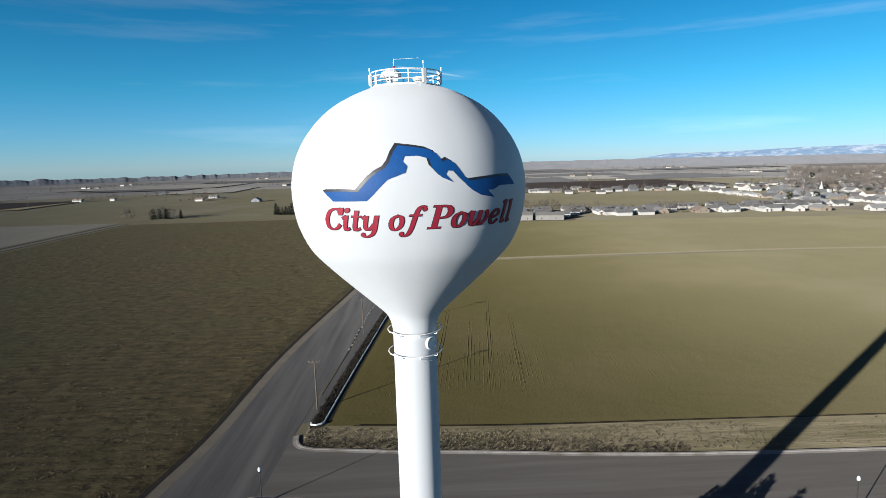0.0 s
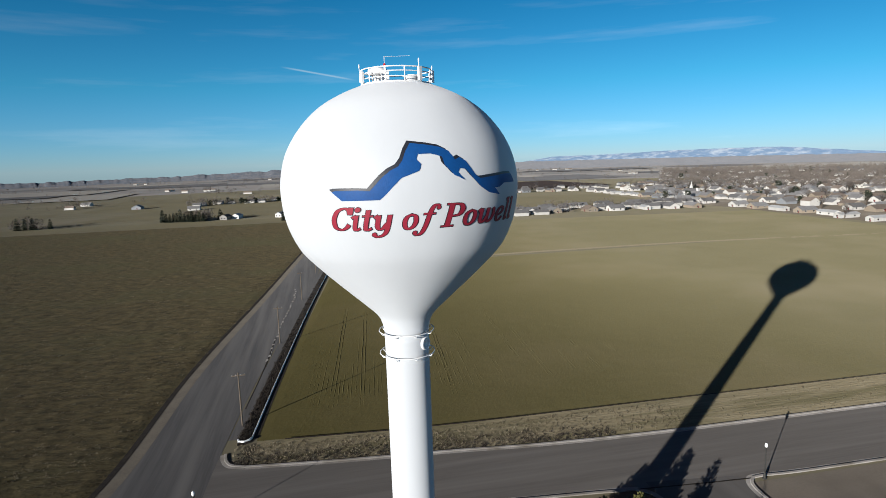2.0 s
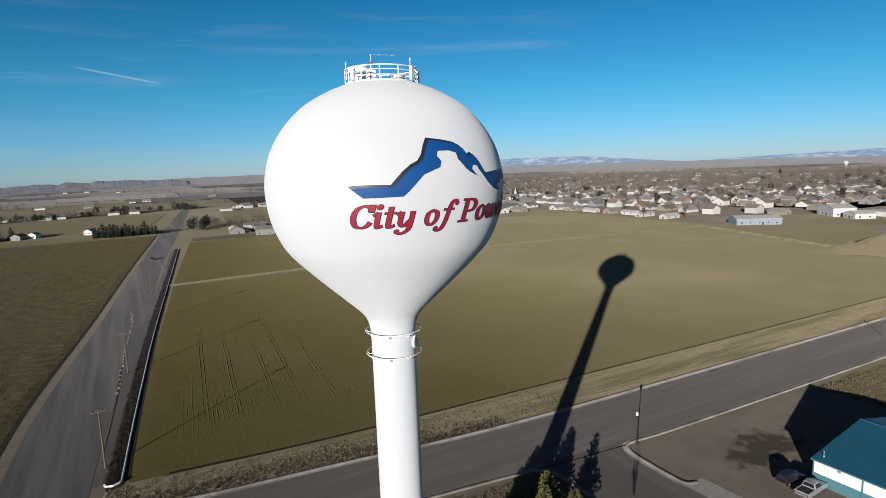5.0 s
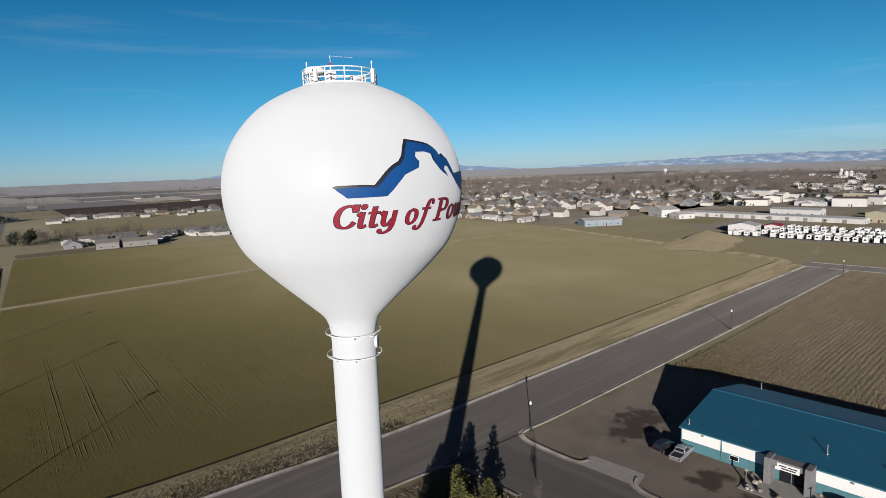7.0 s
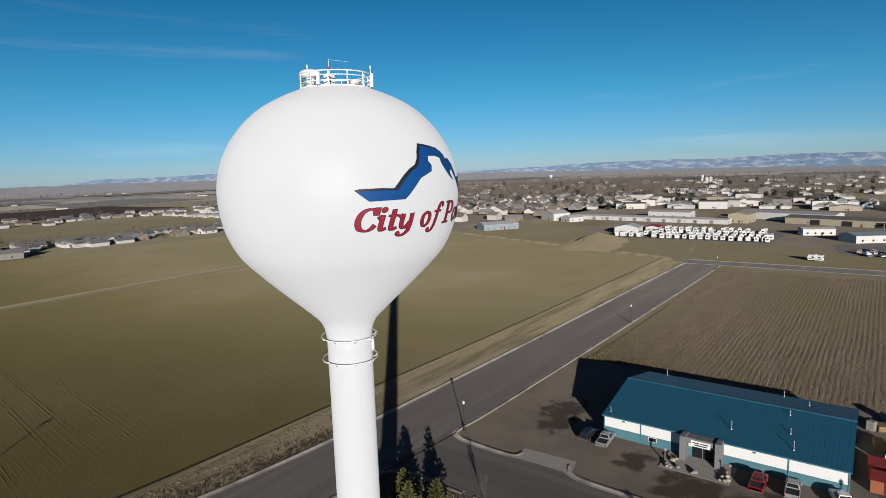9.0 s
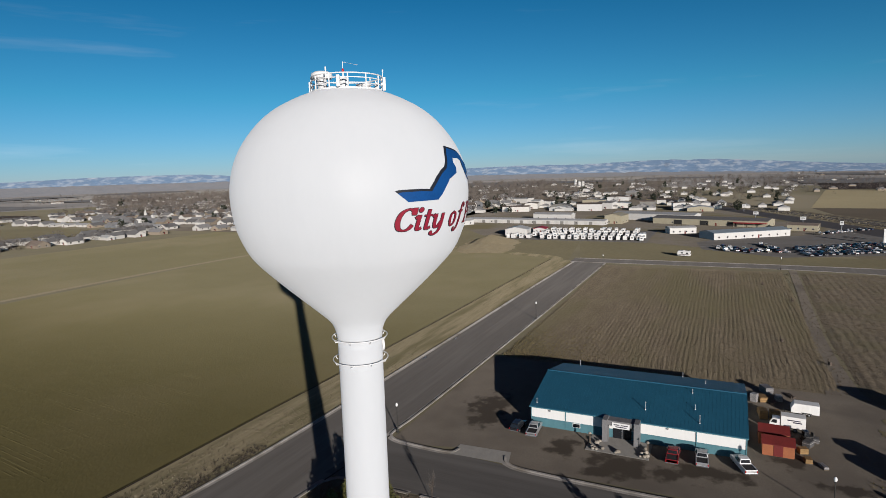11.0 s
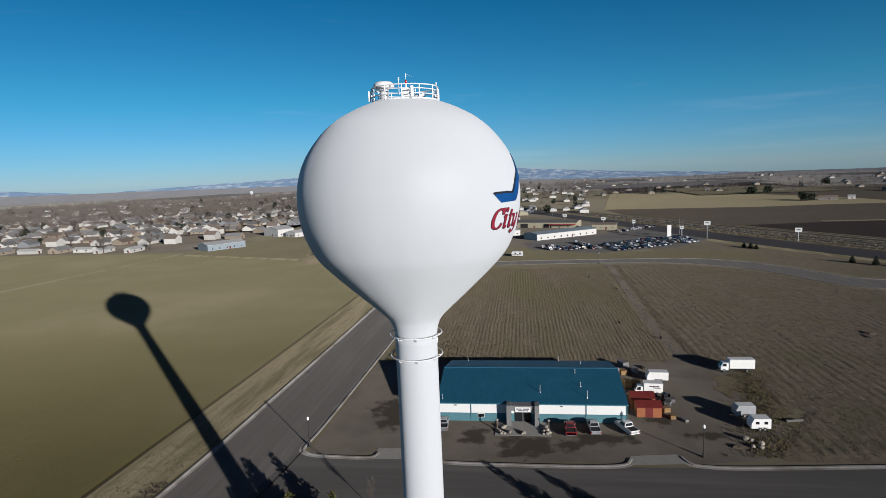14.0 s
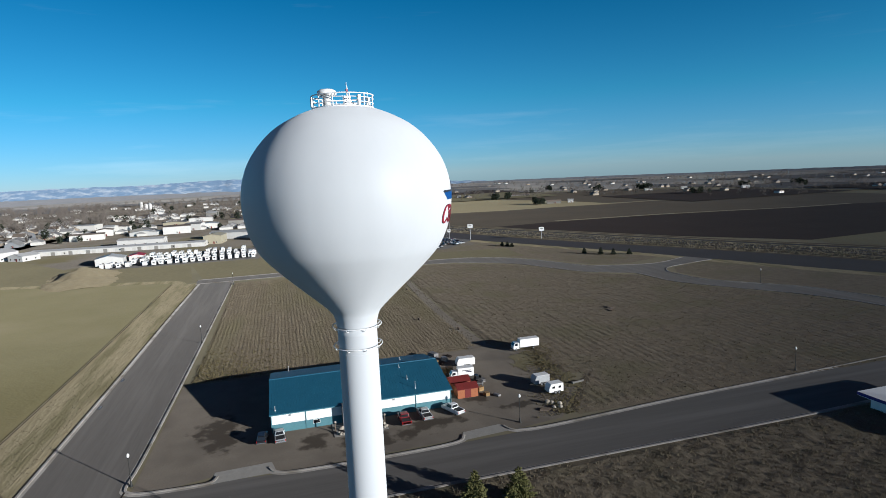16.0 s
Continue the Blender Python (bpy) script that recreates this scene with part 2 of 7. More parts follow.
FIELD_TAN = surface("pale_straw_field", (0.232, 0.198, 0.122), (0.190, 0.162, 0.100), 0.01, 0.95, fine=0.3, spec=0.1)
FIELD_DARK = surface("dark_ploughed_field", (0.038, 0.029, 0.025), (0.027, 0.021, 0.019), 0.02, 0.95, fine=0.4, spec=0.05)
FIELD_BROWN = surface("brown_stubble_field", (0.084, 0.070, 0.053), (0.066, 0.055, 0.043), 0.02, 0.95, fine=0.4, spec=0.05)
FIELD_GREEN = surface("greenish_winter_field", (0.126, 0.110, 0.068), (0.098, 0.087, 0.054), 0.02, 0.95, fine=0.4, spec=0.1)
FIELD_GREY = surface("grey_fallow_field", (0.158, 0.146, 0.118), (0.128, 0.118, 0.096), 0.02, 0.95, fine=0.4, spec=0.1)
# far field colours greyed by haze painted into them
HAZED_TAN = surface("hazed_pale_field", (0.215, 0.205, 0.185), (0.180, 0.173, 0.160), 0.01, 0.95, fine=0.2, spec=0.0)
HAZED_DARK = surface("hazed_dark_field", (0.105, 0.105, 0.108), (0.085, 0.086, 0.090), 0.01, 0.95, fine=0.2, spec=0.0)
# distance haze mixed into the base colours of the hills and mountains
HILL_GREY = surface("hazy_grey_badlands", (0.085, 0.104, 0.128), (0.165, 0.160, 0.168), 0.015, 0.95, fine=0.06, stretch=(1, 1, 0.8), spec=0.0)
# far plain, paled by distance haze put into its colour
HAZED_PLAIN = surface("hazed_pale_plain", (0.200, 0.190, 0.180), (0.150, 0.145, 0.142), 0.004, 0.95, fine=0.03, third=(0.120, 0.118, 0.118), third_scale=0.002, spec=0.0)
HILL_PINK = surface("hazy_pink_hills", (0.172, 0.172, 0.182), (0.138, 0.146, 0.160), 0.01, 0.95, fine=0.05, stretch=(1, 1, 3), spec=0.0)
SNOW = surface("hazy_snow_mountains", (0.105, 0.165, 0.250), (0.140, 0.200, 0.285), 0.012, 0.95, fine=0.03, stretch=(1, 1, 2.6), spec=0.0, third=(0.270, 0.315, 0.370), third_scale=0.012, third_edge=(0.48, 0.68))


# ---- mesh helpers ----
def mesh_of(bm, name, material, smooth=False):
    me = bpy.data.meshes.new(name)
    bmesh.ops.recalc_face_normals(bm, faces=bm.faces)
    bm.to_mesh(me)
    bm.free()
    for mt in material if isinstance(material, (list, tuple)) else [material]:
        me.materials.append(mt)
    if smooth:
        for f in me.polygons:
            f.use_smooth = True
    return me


def part(name, bm, material, parent=None, label="", smooth=False):
    """One mesh object under a thing or a part."""
    ob = new(name, mesh_of(bm, name, material, smooth))
    ob.parent = parent
    return tagged(ob, label)


def thing(name, m, label, category, group="", kind=""):
    """An empty at the base of a thing, to hold its parts."""
    ob = new(name)
    ob.matrix_basis = m
    return tagged(ob, label, category, group, kind)


def structure(name, bm, material, label="", category="", smooth=False):
    return tagged(part(name, bm, material, None, smooth=smooth), label, category, kind="structure")


def quads(verts, faces):
    """A bmesh straight from lists."""
    me = bpy.data.meshes.new("raw")
    me.from_pydata(verts, [], faces)
    bm = bmesh.new()
    bm.from_mesh(me)
    bpy.data.meshes.remove(me)
    return bm


def box(bm, x0, y0, z0, x1, y1, z1, bevel=0.0):
    v = [bm.verts.new((x, y, z)) for z in (z0, z1) for x, y in ((x0, y0), (x1, y0), (x1, y1), (x0, y1))]
    fs = [bm.faces.new([v[i] for i in q]) for q in ((3, 2, 1, 0), (4, 5, 6, 7), (0, 1, 5, 4), (1, 2, 6, 5), (2, 3, 7, 6), (3, 0, 4, 7))]
    if bevel:
        es = {e for f in fs for e in f.edges}
        bmesh.ops.bevel(bm, geom=list(es), offset=bevel, segments=2, profile=0.6, affect="EDGES")
    return bm


def tube(bm, a, b, ra, rb=None, seg=10, caps=True):
    a, b = Vector(a), Vector(b)
    rb = ra if rb is None else rb
    q = (b - a).to_track_quat("Z", "Y")
    rings = []
    for c, r in ((a, ra), (b, rb)):
        rings.append([bm.verts.new(c + q @ Vector((r * math.cos(2 * math.pi * i / seg), r * math.sin(2 * math.pi * i / seg), 0))) for i in range(seg)])
    for i in range(seg):
        bm.faces.new((rings[0][i], rings[0][(i + 1) % seg], rings[1][(i + 1) % seg], rings[1][i]))
    if caps:
        bm.faces.new(rings[0][::-1])
        bm.faces.new(rings[1])
    return bm


def bent(bm, pts, r, seg=8, closed=False):
    """A pipe along points."""
    pts = [Vector(p) for p in pts]
    n = len(pts)
    rings = []
    for i, p in enumerate(pts):
        d = (pts[(i + 1) % n] - pts[i - 1]) if closed or 0 < i < n - 1 else (pts[1] - pts[0] if i == 0 else pts[-1] - pts[-2])
        q = d.to_track_quat("Z", "Y")
        rings.append([bm.verts.new(p + q @ Vector((r * math.cos(2 * math.pi * k / seg), r * math.sin(2 * math.pi * k / seg), 0))) for k in range(seg)])
    for i in range(n if closed else n - 1):
        a, b = rings[i], rings[(i + 1) % n]
        s = min(range(seg), key=lambda k: (a[0].co - b[k].co).length) if closed and i == n - 1 else 0
        for k in range(seg):
            bm.faces.new((a[k], a[(k + 1) % seg], b[(k + 1 + s) % seg], b[(k + s) % seg]))
    return bm


def hoop(bm, radius, z, r, seg=48, start=0.0, sweep=360.0):
    full = sweep >= 360
    n = seg if full else max(3, int(seg * sweep / 360)) + 1
    pts = [(radius * math.cos(radians(start + sweep * i / (n if full else n - 1))), radius * math.sin(radians(start + sweep * i / (n if full else n - 1))), z) for i in range(n)]
    return bent(bm, pts, r, 6, full)


def lathe(bm, profile, seg=64):
    rings = [[bm.verts.new((r * math.cos(2 * math.pi * i / seg), r * math.sin(2 * math.pi * i / seg), z)) for i in range(seg)] for r, z in profile]
    for a, b in zip(rings, rings[1:]):
        for i in range(seg):
            bm.faces.new((a[i], a[(i + 1) % seg], b[(i + 1) % seg], b[i]))
    bm.faces.new(rings[0][::-1])
    bm.faces.new(rings[-1])
    return bm


def smooth_line(pts, n=10):
    """Catmull-Rom through 2D points."""
    p = [Vector(q) for q in pts]
    p = [2 * p[0] - p[1]] + p + [2 * p[-1] - p[-2]]
    out = []
    for i in range(1, len(p) - 2):
        for k in range(n):
            t = k / n
            out.append(0.5 * ((2 * p[i]) + (p[i + 1] - p[i - 1]) * t + (2 * p[i - 1] - 5 * p[i] + 4 * p[i + 1] - p[i + 2]) * t * t + (3 * p[i] - p[i - 1] - 3 * p[i + 1] + p[i + 2]) * t ** 3))
    return out + [p[-2]]


def offset_line(line, d):
    """The line moved d to its left."""
    out = []
    for i, p in enumerate(line):
        t = (line[min(i + 1, len(line) - 1)] - line[max(i - 1, 0)]).normalized()
        out.append(p + Vector((-t.y, t.x)) * d)
    return out


def between(a, b, z):
    """A sheet between two lines of equal count."""
    n = len(a)
    return quads([(p.x, p.y, z) for p in a] + [(p.x, p.y, z) for p in b], [(i, i + 1, n + i + 1, n + i) for i in range(n - 1)])


def sheet(pts, z):
    return quads([(x, y, z) for x, y in pts], [tuple(range(len(pts)))])


def kerb(name, pts, width=0.45, h=0.15, n=8, label="pale concrete kerb with gutter along the road"):
    """A raised kerb stone band with a flat gutter pan, along the left of the line."""
    line = smooth_line(pts, n)
    gut, face, top, back = offset_line(line, -0.6), line, offset_line(line, 0.04), offset_line(line, width)
    v, f = [], []
    for lay, z in ((gut, 0.036), (face, 0.040), (top, h + 0.03), (back, h + 0.03), (back, 0.0)):
        v += [(p.x, p.y, z) for p in lay]
    k = len(line)
    for r in range(4):
        f += [(r * k + i, r * k + i + 1, (r + 1) * k + i + 1, (r + 1) * k + i) for i in range(k - 1)]
    return structure(name, quads(v, f), KERB_MAT, label, "kerb")


def relief(x0, x1, y0, y1, nx, ny, height, inside=None, warp=None):
    """A field with real height: height(x, y) in arrays; warp bends the grid to the field's edges."""
    X, Y = np.meshgrid(np.linspace(x0, x1, nx), np.linspace(y0, y1, ny))
    if warp:
        X, Y = warp(X, Y)
    Z = height(X, Y)
    keep = inside(X, Y) if inside is not None else np.ones_like(X, bool)
    # the soil runs out softly at the edges
    near, fade = np.pad(keep, 1), np.zeros(keep.shape)
    for _ in range(6):
        fade += near[1:-1, 1:-1]
        near[1:-1, 1:-1] &= near[:-2, 1:-1] & near[2:, 1:-1] & near[1:-1, :-2] & near[1:-1, 2:]
        near = np.pad(near[1:-1, 1:-1], 1)
    Z = 0.004 + (Z - 0.004) * np.clip((fade - 1) / 5, 0, 1)
    verts = np.stack([X, Y, Z], -1).reshape(-1, 3).tolist()
    faces = []
    for j in range(ny - 1):
        for i in range(nx - 1):
            if keep[j, i] and keep[j, i + 1] and keep[j + 1, i] and keep[j + 1, i + 1]:
                a = j * nx + i
                faces.append((a, a + 1, a + nx + 1, a + nx))
    me = bpy.data.meshes.new("field")
    me.from_pydata(verts, [], faces)
    return me


# ---- ground, one sheet to the horizon ----
rings = [0, 60, 150, 300, 500, 800, 1200, 1700, 2100, 2400, 2700, 3100, 3600, 4200, 4850]
v, f, SEG = [], [], 96
for r in rings:
    for i in range(SEG):
        a = 2 * math.pi * i / SEG
        v.append((max(r, 0.5) * math.cos(a), max(r, 0.5) * math.sin(a), -max(0.0, r - 2200) * 0.0188))
for j in range(len(rings) - 1):
    for i in range(SEG):
        f.append((j * SEG + i, j * SEG + (i + 1) % SEG, (j + 1) * SEG + (i + 1) % SEG, (j + 1) * SEG + i))
f.append(tuple(range(SEG))[::-1])
gm = quads(v, f)
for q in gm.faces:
    # past 1400 m the plain takes the colour with painted haze
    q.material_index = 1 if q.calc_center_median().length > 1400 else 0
structure("ground", gm, [PLAIN, HAZED_PLAIN], "dry brown winter plain reaching the horizon", "ground")


# ---- far hills and mountains ----
def ridge(name, line, base, dist, material, rough, label, seed):
    """A mountain range: skyline heights (azimuth from +y clockwise, elevation seen from the tower) with rugged slopes."""
    rnd = random.Random(seed)
    az0, az1 = line[0][0], line[-1][0]
    n = int((az1 - az0) * 14)
    v, f = [], []
    rows = 5
    xs, ys = [p[0] for p in line], [p[1] for p in line]
    for i in range(n + 1):
        az = az0 + (az1 - az0) * i / n
        el = float(np.interp(az, xs, ys)) + rough * (noise.fractal(Vector((az * 0.9, seed, 0)), 1.0, 2.0, 3) + 0.10 * noise.fractal(Vector((az * 3.7, seed, 5)), 1.0, 2.0, 2))
        top = 49 + dist * math.tan(radians(el))
        for k in range(rows):
            t = k / (rows - 1)
            rr = dist - 330 + 330 * t + 40 * noise.noise(Vector((az * 0.6, seed + k, 3))) * (0 < k < rows - 1)
            z = base + (top - base) * (t ** 1.25) * (1 + 0.20 * noise.noise(Vector((az * 0.8, seed + 9, k * 0.9))) * (0 < k < rows - 1))
            v.append((rr * math.sin(radians(az)), rr * math.cos(radians(az)), z))
    for i in range(n):
        for k in range(rows - 1):
            a = i * rows + k
            f.append((a, a + 1, a + rows + 1, a + rows))
    structure(name, quads(v, f), material, label, "hills")


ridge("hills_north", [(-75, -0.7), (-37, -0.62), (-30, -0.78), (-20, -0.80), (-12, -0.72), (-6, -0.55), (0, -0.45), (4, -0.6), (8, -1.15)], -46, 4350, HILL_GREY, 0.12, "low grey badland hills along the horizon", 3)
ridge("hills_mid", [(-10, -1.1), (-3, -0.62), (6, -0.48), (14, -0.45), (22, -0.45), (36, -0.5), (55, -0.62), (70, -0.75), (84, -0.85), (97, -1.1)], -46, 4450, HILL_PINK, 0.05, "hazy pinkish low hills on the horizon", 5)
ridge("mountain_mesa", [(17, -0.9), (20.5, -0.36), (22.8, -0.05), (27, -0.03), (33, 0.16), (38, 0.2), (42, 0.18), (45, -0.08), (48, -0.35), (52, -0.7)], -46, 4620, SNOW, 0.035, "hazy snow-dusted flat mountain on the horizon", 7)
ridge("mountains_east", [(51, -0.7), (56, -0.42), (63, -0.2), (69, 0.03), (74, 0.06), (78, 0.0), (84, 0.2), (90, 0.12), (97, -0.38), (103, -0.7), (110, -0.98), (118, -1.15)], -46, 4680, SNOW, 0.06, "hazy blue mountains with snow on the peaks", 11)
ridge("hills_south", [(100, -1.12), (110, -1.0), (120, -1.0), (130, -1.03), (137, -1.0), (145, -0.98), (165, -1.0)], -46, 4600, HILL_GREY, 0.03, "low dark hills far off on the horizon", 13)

# ---- fields ----
nz = np.random.RandomState(4)


def lump(X, Y, cell, seed):
    """Smooth value noise over a field."""
    r = np.random.RandomState(seed).rand(64, 64)
    u, w = X / cell, Y / cell
    i, j = np.floor(u).astype(int), np.floor(w).astype(int)
    a, b = u - i, w - j
    a, b = a * a * (3 - 2 * a), b * b * (3 - 2 * b)
    g = lambda p, q: r[q % 64, p % 64]
    return (g(i, j) * (1 - a) + g(i + 1, j) * a) * (1 - b) + (g(i, j + 1) * (1 - a) + g(i + 1, j + 1) * a) * b


def field(name, me, material, label):
    me.materials.append(material)
    tagged(new(name, me), label, "field", kind="structure")


WEST_EDGE = [(-46, 0), (-44, 41), (-41, 64), (-38, 112), (-28, 195), (-14, 320), (6, 484)]
wy, wx = [p[1] for p in WEST_EDGE], [p[0] for p in WEST_EDGE]
field("field_west", relief(-300, 8, -10, 484, 380, 560, lambda X, Y: 0.01 + 0.14 * lump(X, Y, 1.9, 1) + 0.08 * lump(X, Y * 0.6, 4.5, 2) + 0.08 * np.abs(np.sin(Y * 1.05 + 0.5 * lump(X, Y, 15, 8))) , None, lambda X, Y: (-262 + (X + 300) / 308 * (np.interp(Y, wy, wx) + 262), Y)), WEST_SOIL, "dark brown rough stubble field with cloddy rows")
east_in = [(-19, 66), (-14.5, 118), (0.5, 243), (17, 380), (36, 500)]
ey, ex = [p[1] for p in east_in], [p[0] for p in east_in]


def seeded(X, Y):
    return 0.03 + 0.04 * lump(X, Y, 2.6, 3) + 0.02 * nz.rand(*X.shape)


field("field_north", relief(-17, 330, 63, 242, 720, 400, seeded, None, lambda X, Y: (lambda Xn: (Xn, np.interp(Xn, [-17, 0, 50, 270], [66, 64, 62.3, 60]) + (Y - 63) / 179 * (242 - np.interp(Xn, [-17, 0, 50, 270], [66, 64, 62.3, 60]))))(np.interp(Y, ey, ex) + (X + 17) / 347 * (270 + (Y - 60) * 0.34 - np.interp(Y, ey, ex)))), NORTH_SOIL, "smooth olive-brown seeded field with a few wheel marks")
# drill ridges left by the last passes, running nearly beside the country road
rl = random.Random(17)
v, f = [], []
for x0, y0, y1, top in [(x + rl.uniform(-0.2, 0.2), 76 + rl.uniform(0, 6), rl.uniform(92, 128), rl.uniform(0.018, 0.04)) for x in np.arange(-11, 26, 0.95)] + [(x + d, y, y + ln, 0.060 if x < 24 else 0.026) for x, y, ln in ((-6, 77, 84), (0.4, 76, 78), (8, 79, 60), (13.3, 77, 90), (20.2, 76, 66), (27, 78, 50), (32.5, 79, 30), (39, 77, 74), (43.3, 77, 46), (50, 84, 18), (56, 80, 27), (64, 90, 10)) for d in (0, 0.8)]:
    w, k, n = rl.uniform(0.14, 0.24), len(v), int((y1 - y0) / 2.2) + 2
    for i in range(n + 1):
        yy = y0 + (y1 - y0) * i / n
        xx = x0 + 0.09 * (yy - 78) + 0.12 * noise.noise(Vector((x0, yy * 0.06, 0)))
        h = top * math.sin(math.pi * (i + 0.2) / (n + 0.4)) ** 0.5 * rl.uniform(0.65, 1.1)
        v += [(xx - w, yy, 0.03), (xx, yy, 0.058 + h), (xx + w, yy, 0.03)]
    for i in range(n):
        q = k + 3 * i
        f += [(q, q + 3, q + 4, q + 1), (q + 1, q + 4, q + 5, q + 2)]
me = bpy.data.meshes.new("drill_ridges")
me.from_pydata(v, [], f)
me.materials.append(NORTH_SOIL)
tagged(new("drill_ridges", me), "low soil ridges left by the seed drill on the olive field", "furrows", kind="stuff")
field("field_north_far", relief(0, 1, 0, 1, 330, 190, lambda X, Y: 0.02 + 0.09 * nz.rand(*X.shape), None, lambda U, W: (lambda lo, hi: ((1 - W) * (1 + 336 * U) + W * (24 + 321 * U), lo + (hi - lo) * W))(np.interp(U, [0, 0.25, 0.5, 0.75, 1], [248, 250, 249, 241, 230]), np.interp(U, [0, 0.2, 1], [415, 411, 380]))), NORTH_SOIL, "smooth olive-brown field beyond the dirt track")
structure("field_shaded", sheet([(26, 418), (112, 405), (118, 412), (120, 428), (60, 440), (27, 440)], 0.03), FIELD_BROWN, "darker brown strip before the farm sheds", "field")
structure("dirt_track_field", between(smooth_line([(-2, 243), (73, 246), (178, 245), (262, 236), (335, 226)], 6), smooth_line([(-2, 247.5), (73, 250), (178, 249), (262, 240), (335, 230)], 6), 0.06), PALE_TRACK, "pale dirt track across the olive field", "track")
field("field_east", relief(107, 257, -46, 29, 190, 400, lambda X, Y: 0.01 + (0.05 * np.abs(np.sin((Y + 0.45 * lump(X, Y, 11, 5)) * np.pi / 1.15)) + 0.10 * lump(X, Y, 0.9, 7) + 0.07 * nz.rand(*X.shape)) * (0.5 + 0.7 * lump(X, Y, 9, 9)), None), EAST_SOIL, "brown harvested field with straight furrows and stubble")
loop_in = [(-45, 262), (-80, 257.5), (-107, 240.5), (-117, 228), (-125, 209), (-132, 196), (-143, 186), (-148, 182), (-150.5, 160), (-162, 139), (-173, 121), (-179.5, 104), (-182, 90)]
ly, lx = [-p[0] for p in loop_in], [p[1] for p in loop_in]
field("field_south", relief(57, 258, -186, -46, 250, 320, lambda X, Y: 0.01 + 0.07 * np.abs(np.sin((Y + 0.6 * lump(X, Y, 13, 19)) * np.pi / 2.3)) * lump(X, Y, 14, 18) + 0.08 * lump(X, Y, 1.3, 11) + 0.09 * lump(X, Y, 5, 12) + 0.07 * nz.rand(*X.shape) * lump(X, Y, 9, 16), lambda X, Y: (X < np.interp(-Y, ly, lx)) & ~((X < 78) & (Y > -46.5 - 0.73 * (X - 57))) & ~((X < 104) & (X >= 78) & (Y > -57)) & (Y < np.interp(X, [108, 150, 200, 262], [-49.5, -48.8, -50.5, -52.5]))), SOUTH_SOIL, "rough brown vacant ground with dry weeds")
field("tower_plot", relief(-24, 40.3, -160, 41, 170, 330, lambda X, Y: 0.01 + 0.15 * lump(X, Y, 1.2, 14) + 0.12 * lump(X, Y, 3.2, 15), lambda X, Y: Y < np.interp(X, [-26, 0, 28, 38], [41.6, 38.2, 35.0, 34.3])), DRY_GRASS, "rough dry grass round the water tower")
field("verge_north", relief(-19, 266, 0, 1, 720, 40, lambda X, Y: 0.01 + 0.025 * nz.rand(*X.shape) + 0.07 * lump(X * 0.5, Y * 9, 1.6, 21), None, lambda X, W: (X, (lambda lo, hi: lo + (hi - lo) * W)(np.interp(X, [-19, -5, 13, 32, 55, 90, 130, 200, 264], [57.5, 55.6, 53.8, 51.6, 50.3, 49.5, 48.8, 47.9, 46.6]), np.interp(X, [-19, 13, 55, 130, 270], [66.5, 63.6, 62.6, 61.0, 60])))), VERGE, "tan dry grass verge between road and field")
structure("verge_east", between(smooth_line([(262, 57.5), (269, 60), (273, 66), (278, 82), (291, 121), (312, 182), (326, 222)], 6), smooth_line([(266, 52), (275, 56), (281, 65), (286, 81), (298, 119), (318, 180), (332, 221)], 6), 0.075), VERGE, "tan dry grass round the far corner of the field", "verge")
structure("verge_track", between(smooth_line([(-14, 65.1), (13, 62.8), (55, 61.8), (130, 60.25), (264, 59.0)], 8), smooth_line([(-14, 65.5), (13, 63.15), (55, 62.1), (130, 60.5), (266, 59.25)], 8), 0.30), FIELD_DARK, "thin dark furrow along the field edge", "ditch")
structure("field_track", between(smooth_line([(106, -42.5), (114, -43), (150, -44.5), (200, -47), (262, -49)], 6), smooth_line([(106, -50.5), (114, -49), (150, -48.3), (200, -50), (262, -52)], 6), 0.06), LOT, "trodden dirt track beside the furrowed field", "track")
structure("paddock_east", sheet([(277, 46), (340, 60), (345, 20), (330, -10), (305, -60), (300, -130), (262, -128), (276, -86)], 0.015), FIELD_GREEN, "dull grass strip beyond the cross road", "field")
structure("waste_ground", sheet([(268, 50), (340, 60), (350, 120), (440, 190), (345, 222), (332, 224), (287, 118)], 0.02), FIELD_GREEN, "dull bare ground beside the dirt heap", "ground")
YARD = surface("pale_gravel_yard", (0.132, 0.116, 0.096), (0.094, 0.083, 0.069), 0.03, 0.95, fine=0.5, third=(0.093, 0.081, 0.046), third_scale=0.02, spec=0.1)
structure("industrial_yard", sheet([(345, 20), (348, 125), (470, 215), (620, 190), (620, -60), (440, -115), (330, -122), (305, -60), (330, -10)], 0.04), YARD, "grey gravel yards between the sheds", "yard")
TOWN_SOIL = surface("winter_town_ground", (0.115, 0.098, 0.078), (0.082, 0.071, 0.058), 0.03, 0.95, fine=0.4, third=(0.14, 0.125, 0.105), third_scale=0.012, spec=0.05)
structure("town_ground", sheet([(r * math.sin(radians(a)), r * math.cos(radians(a))) for r, az in ((1620, (33, 42, 51, 60, 69, 78, 86)), (560, (84, 70, 56))) for a in az] + [(640, 210), (470, 222), (350, 232), (345, 470), (640, 700)], 0.07), TOWN_SOIL, "grey-brown winter gardens and streets of the town", "ground")
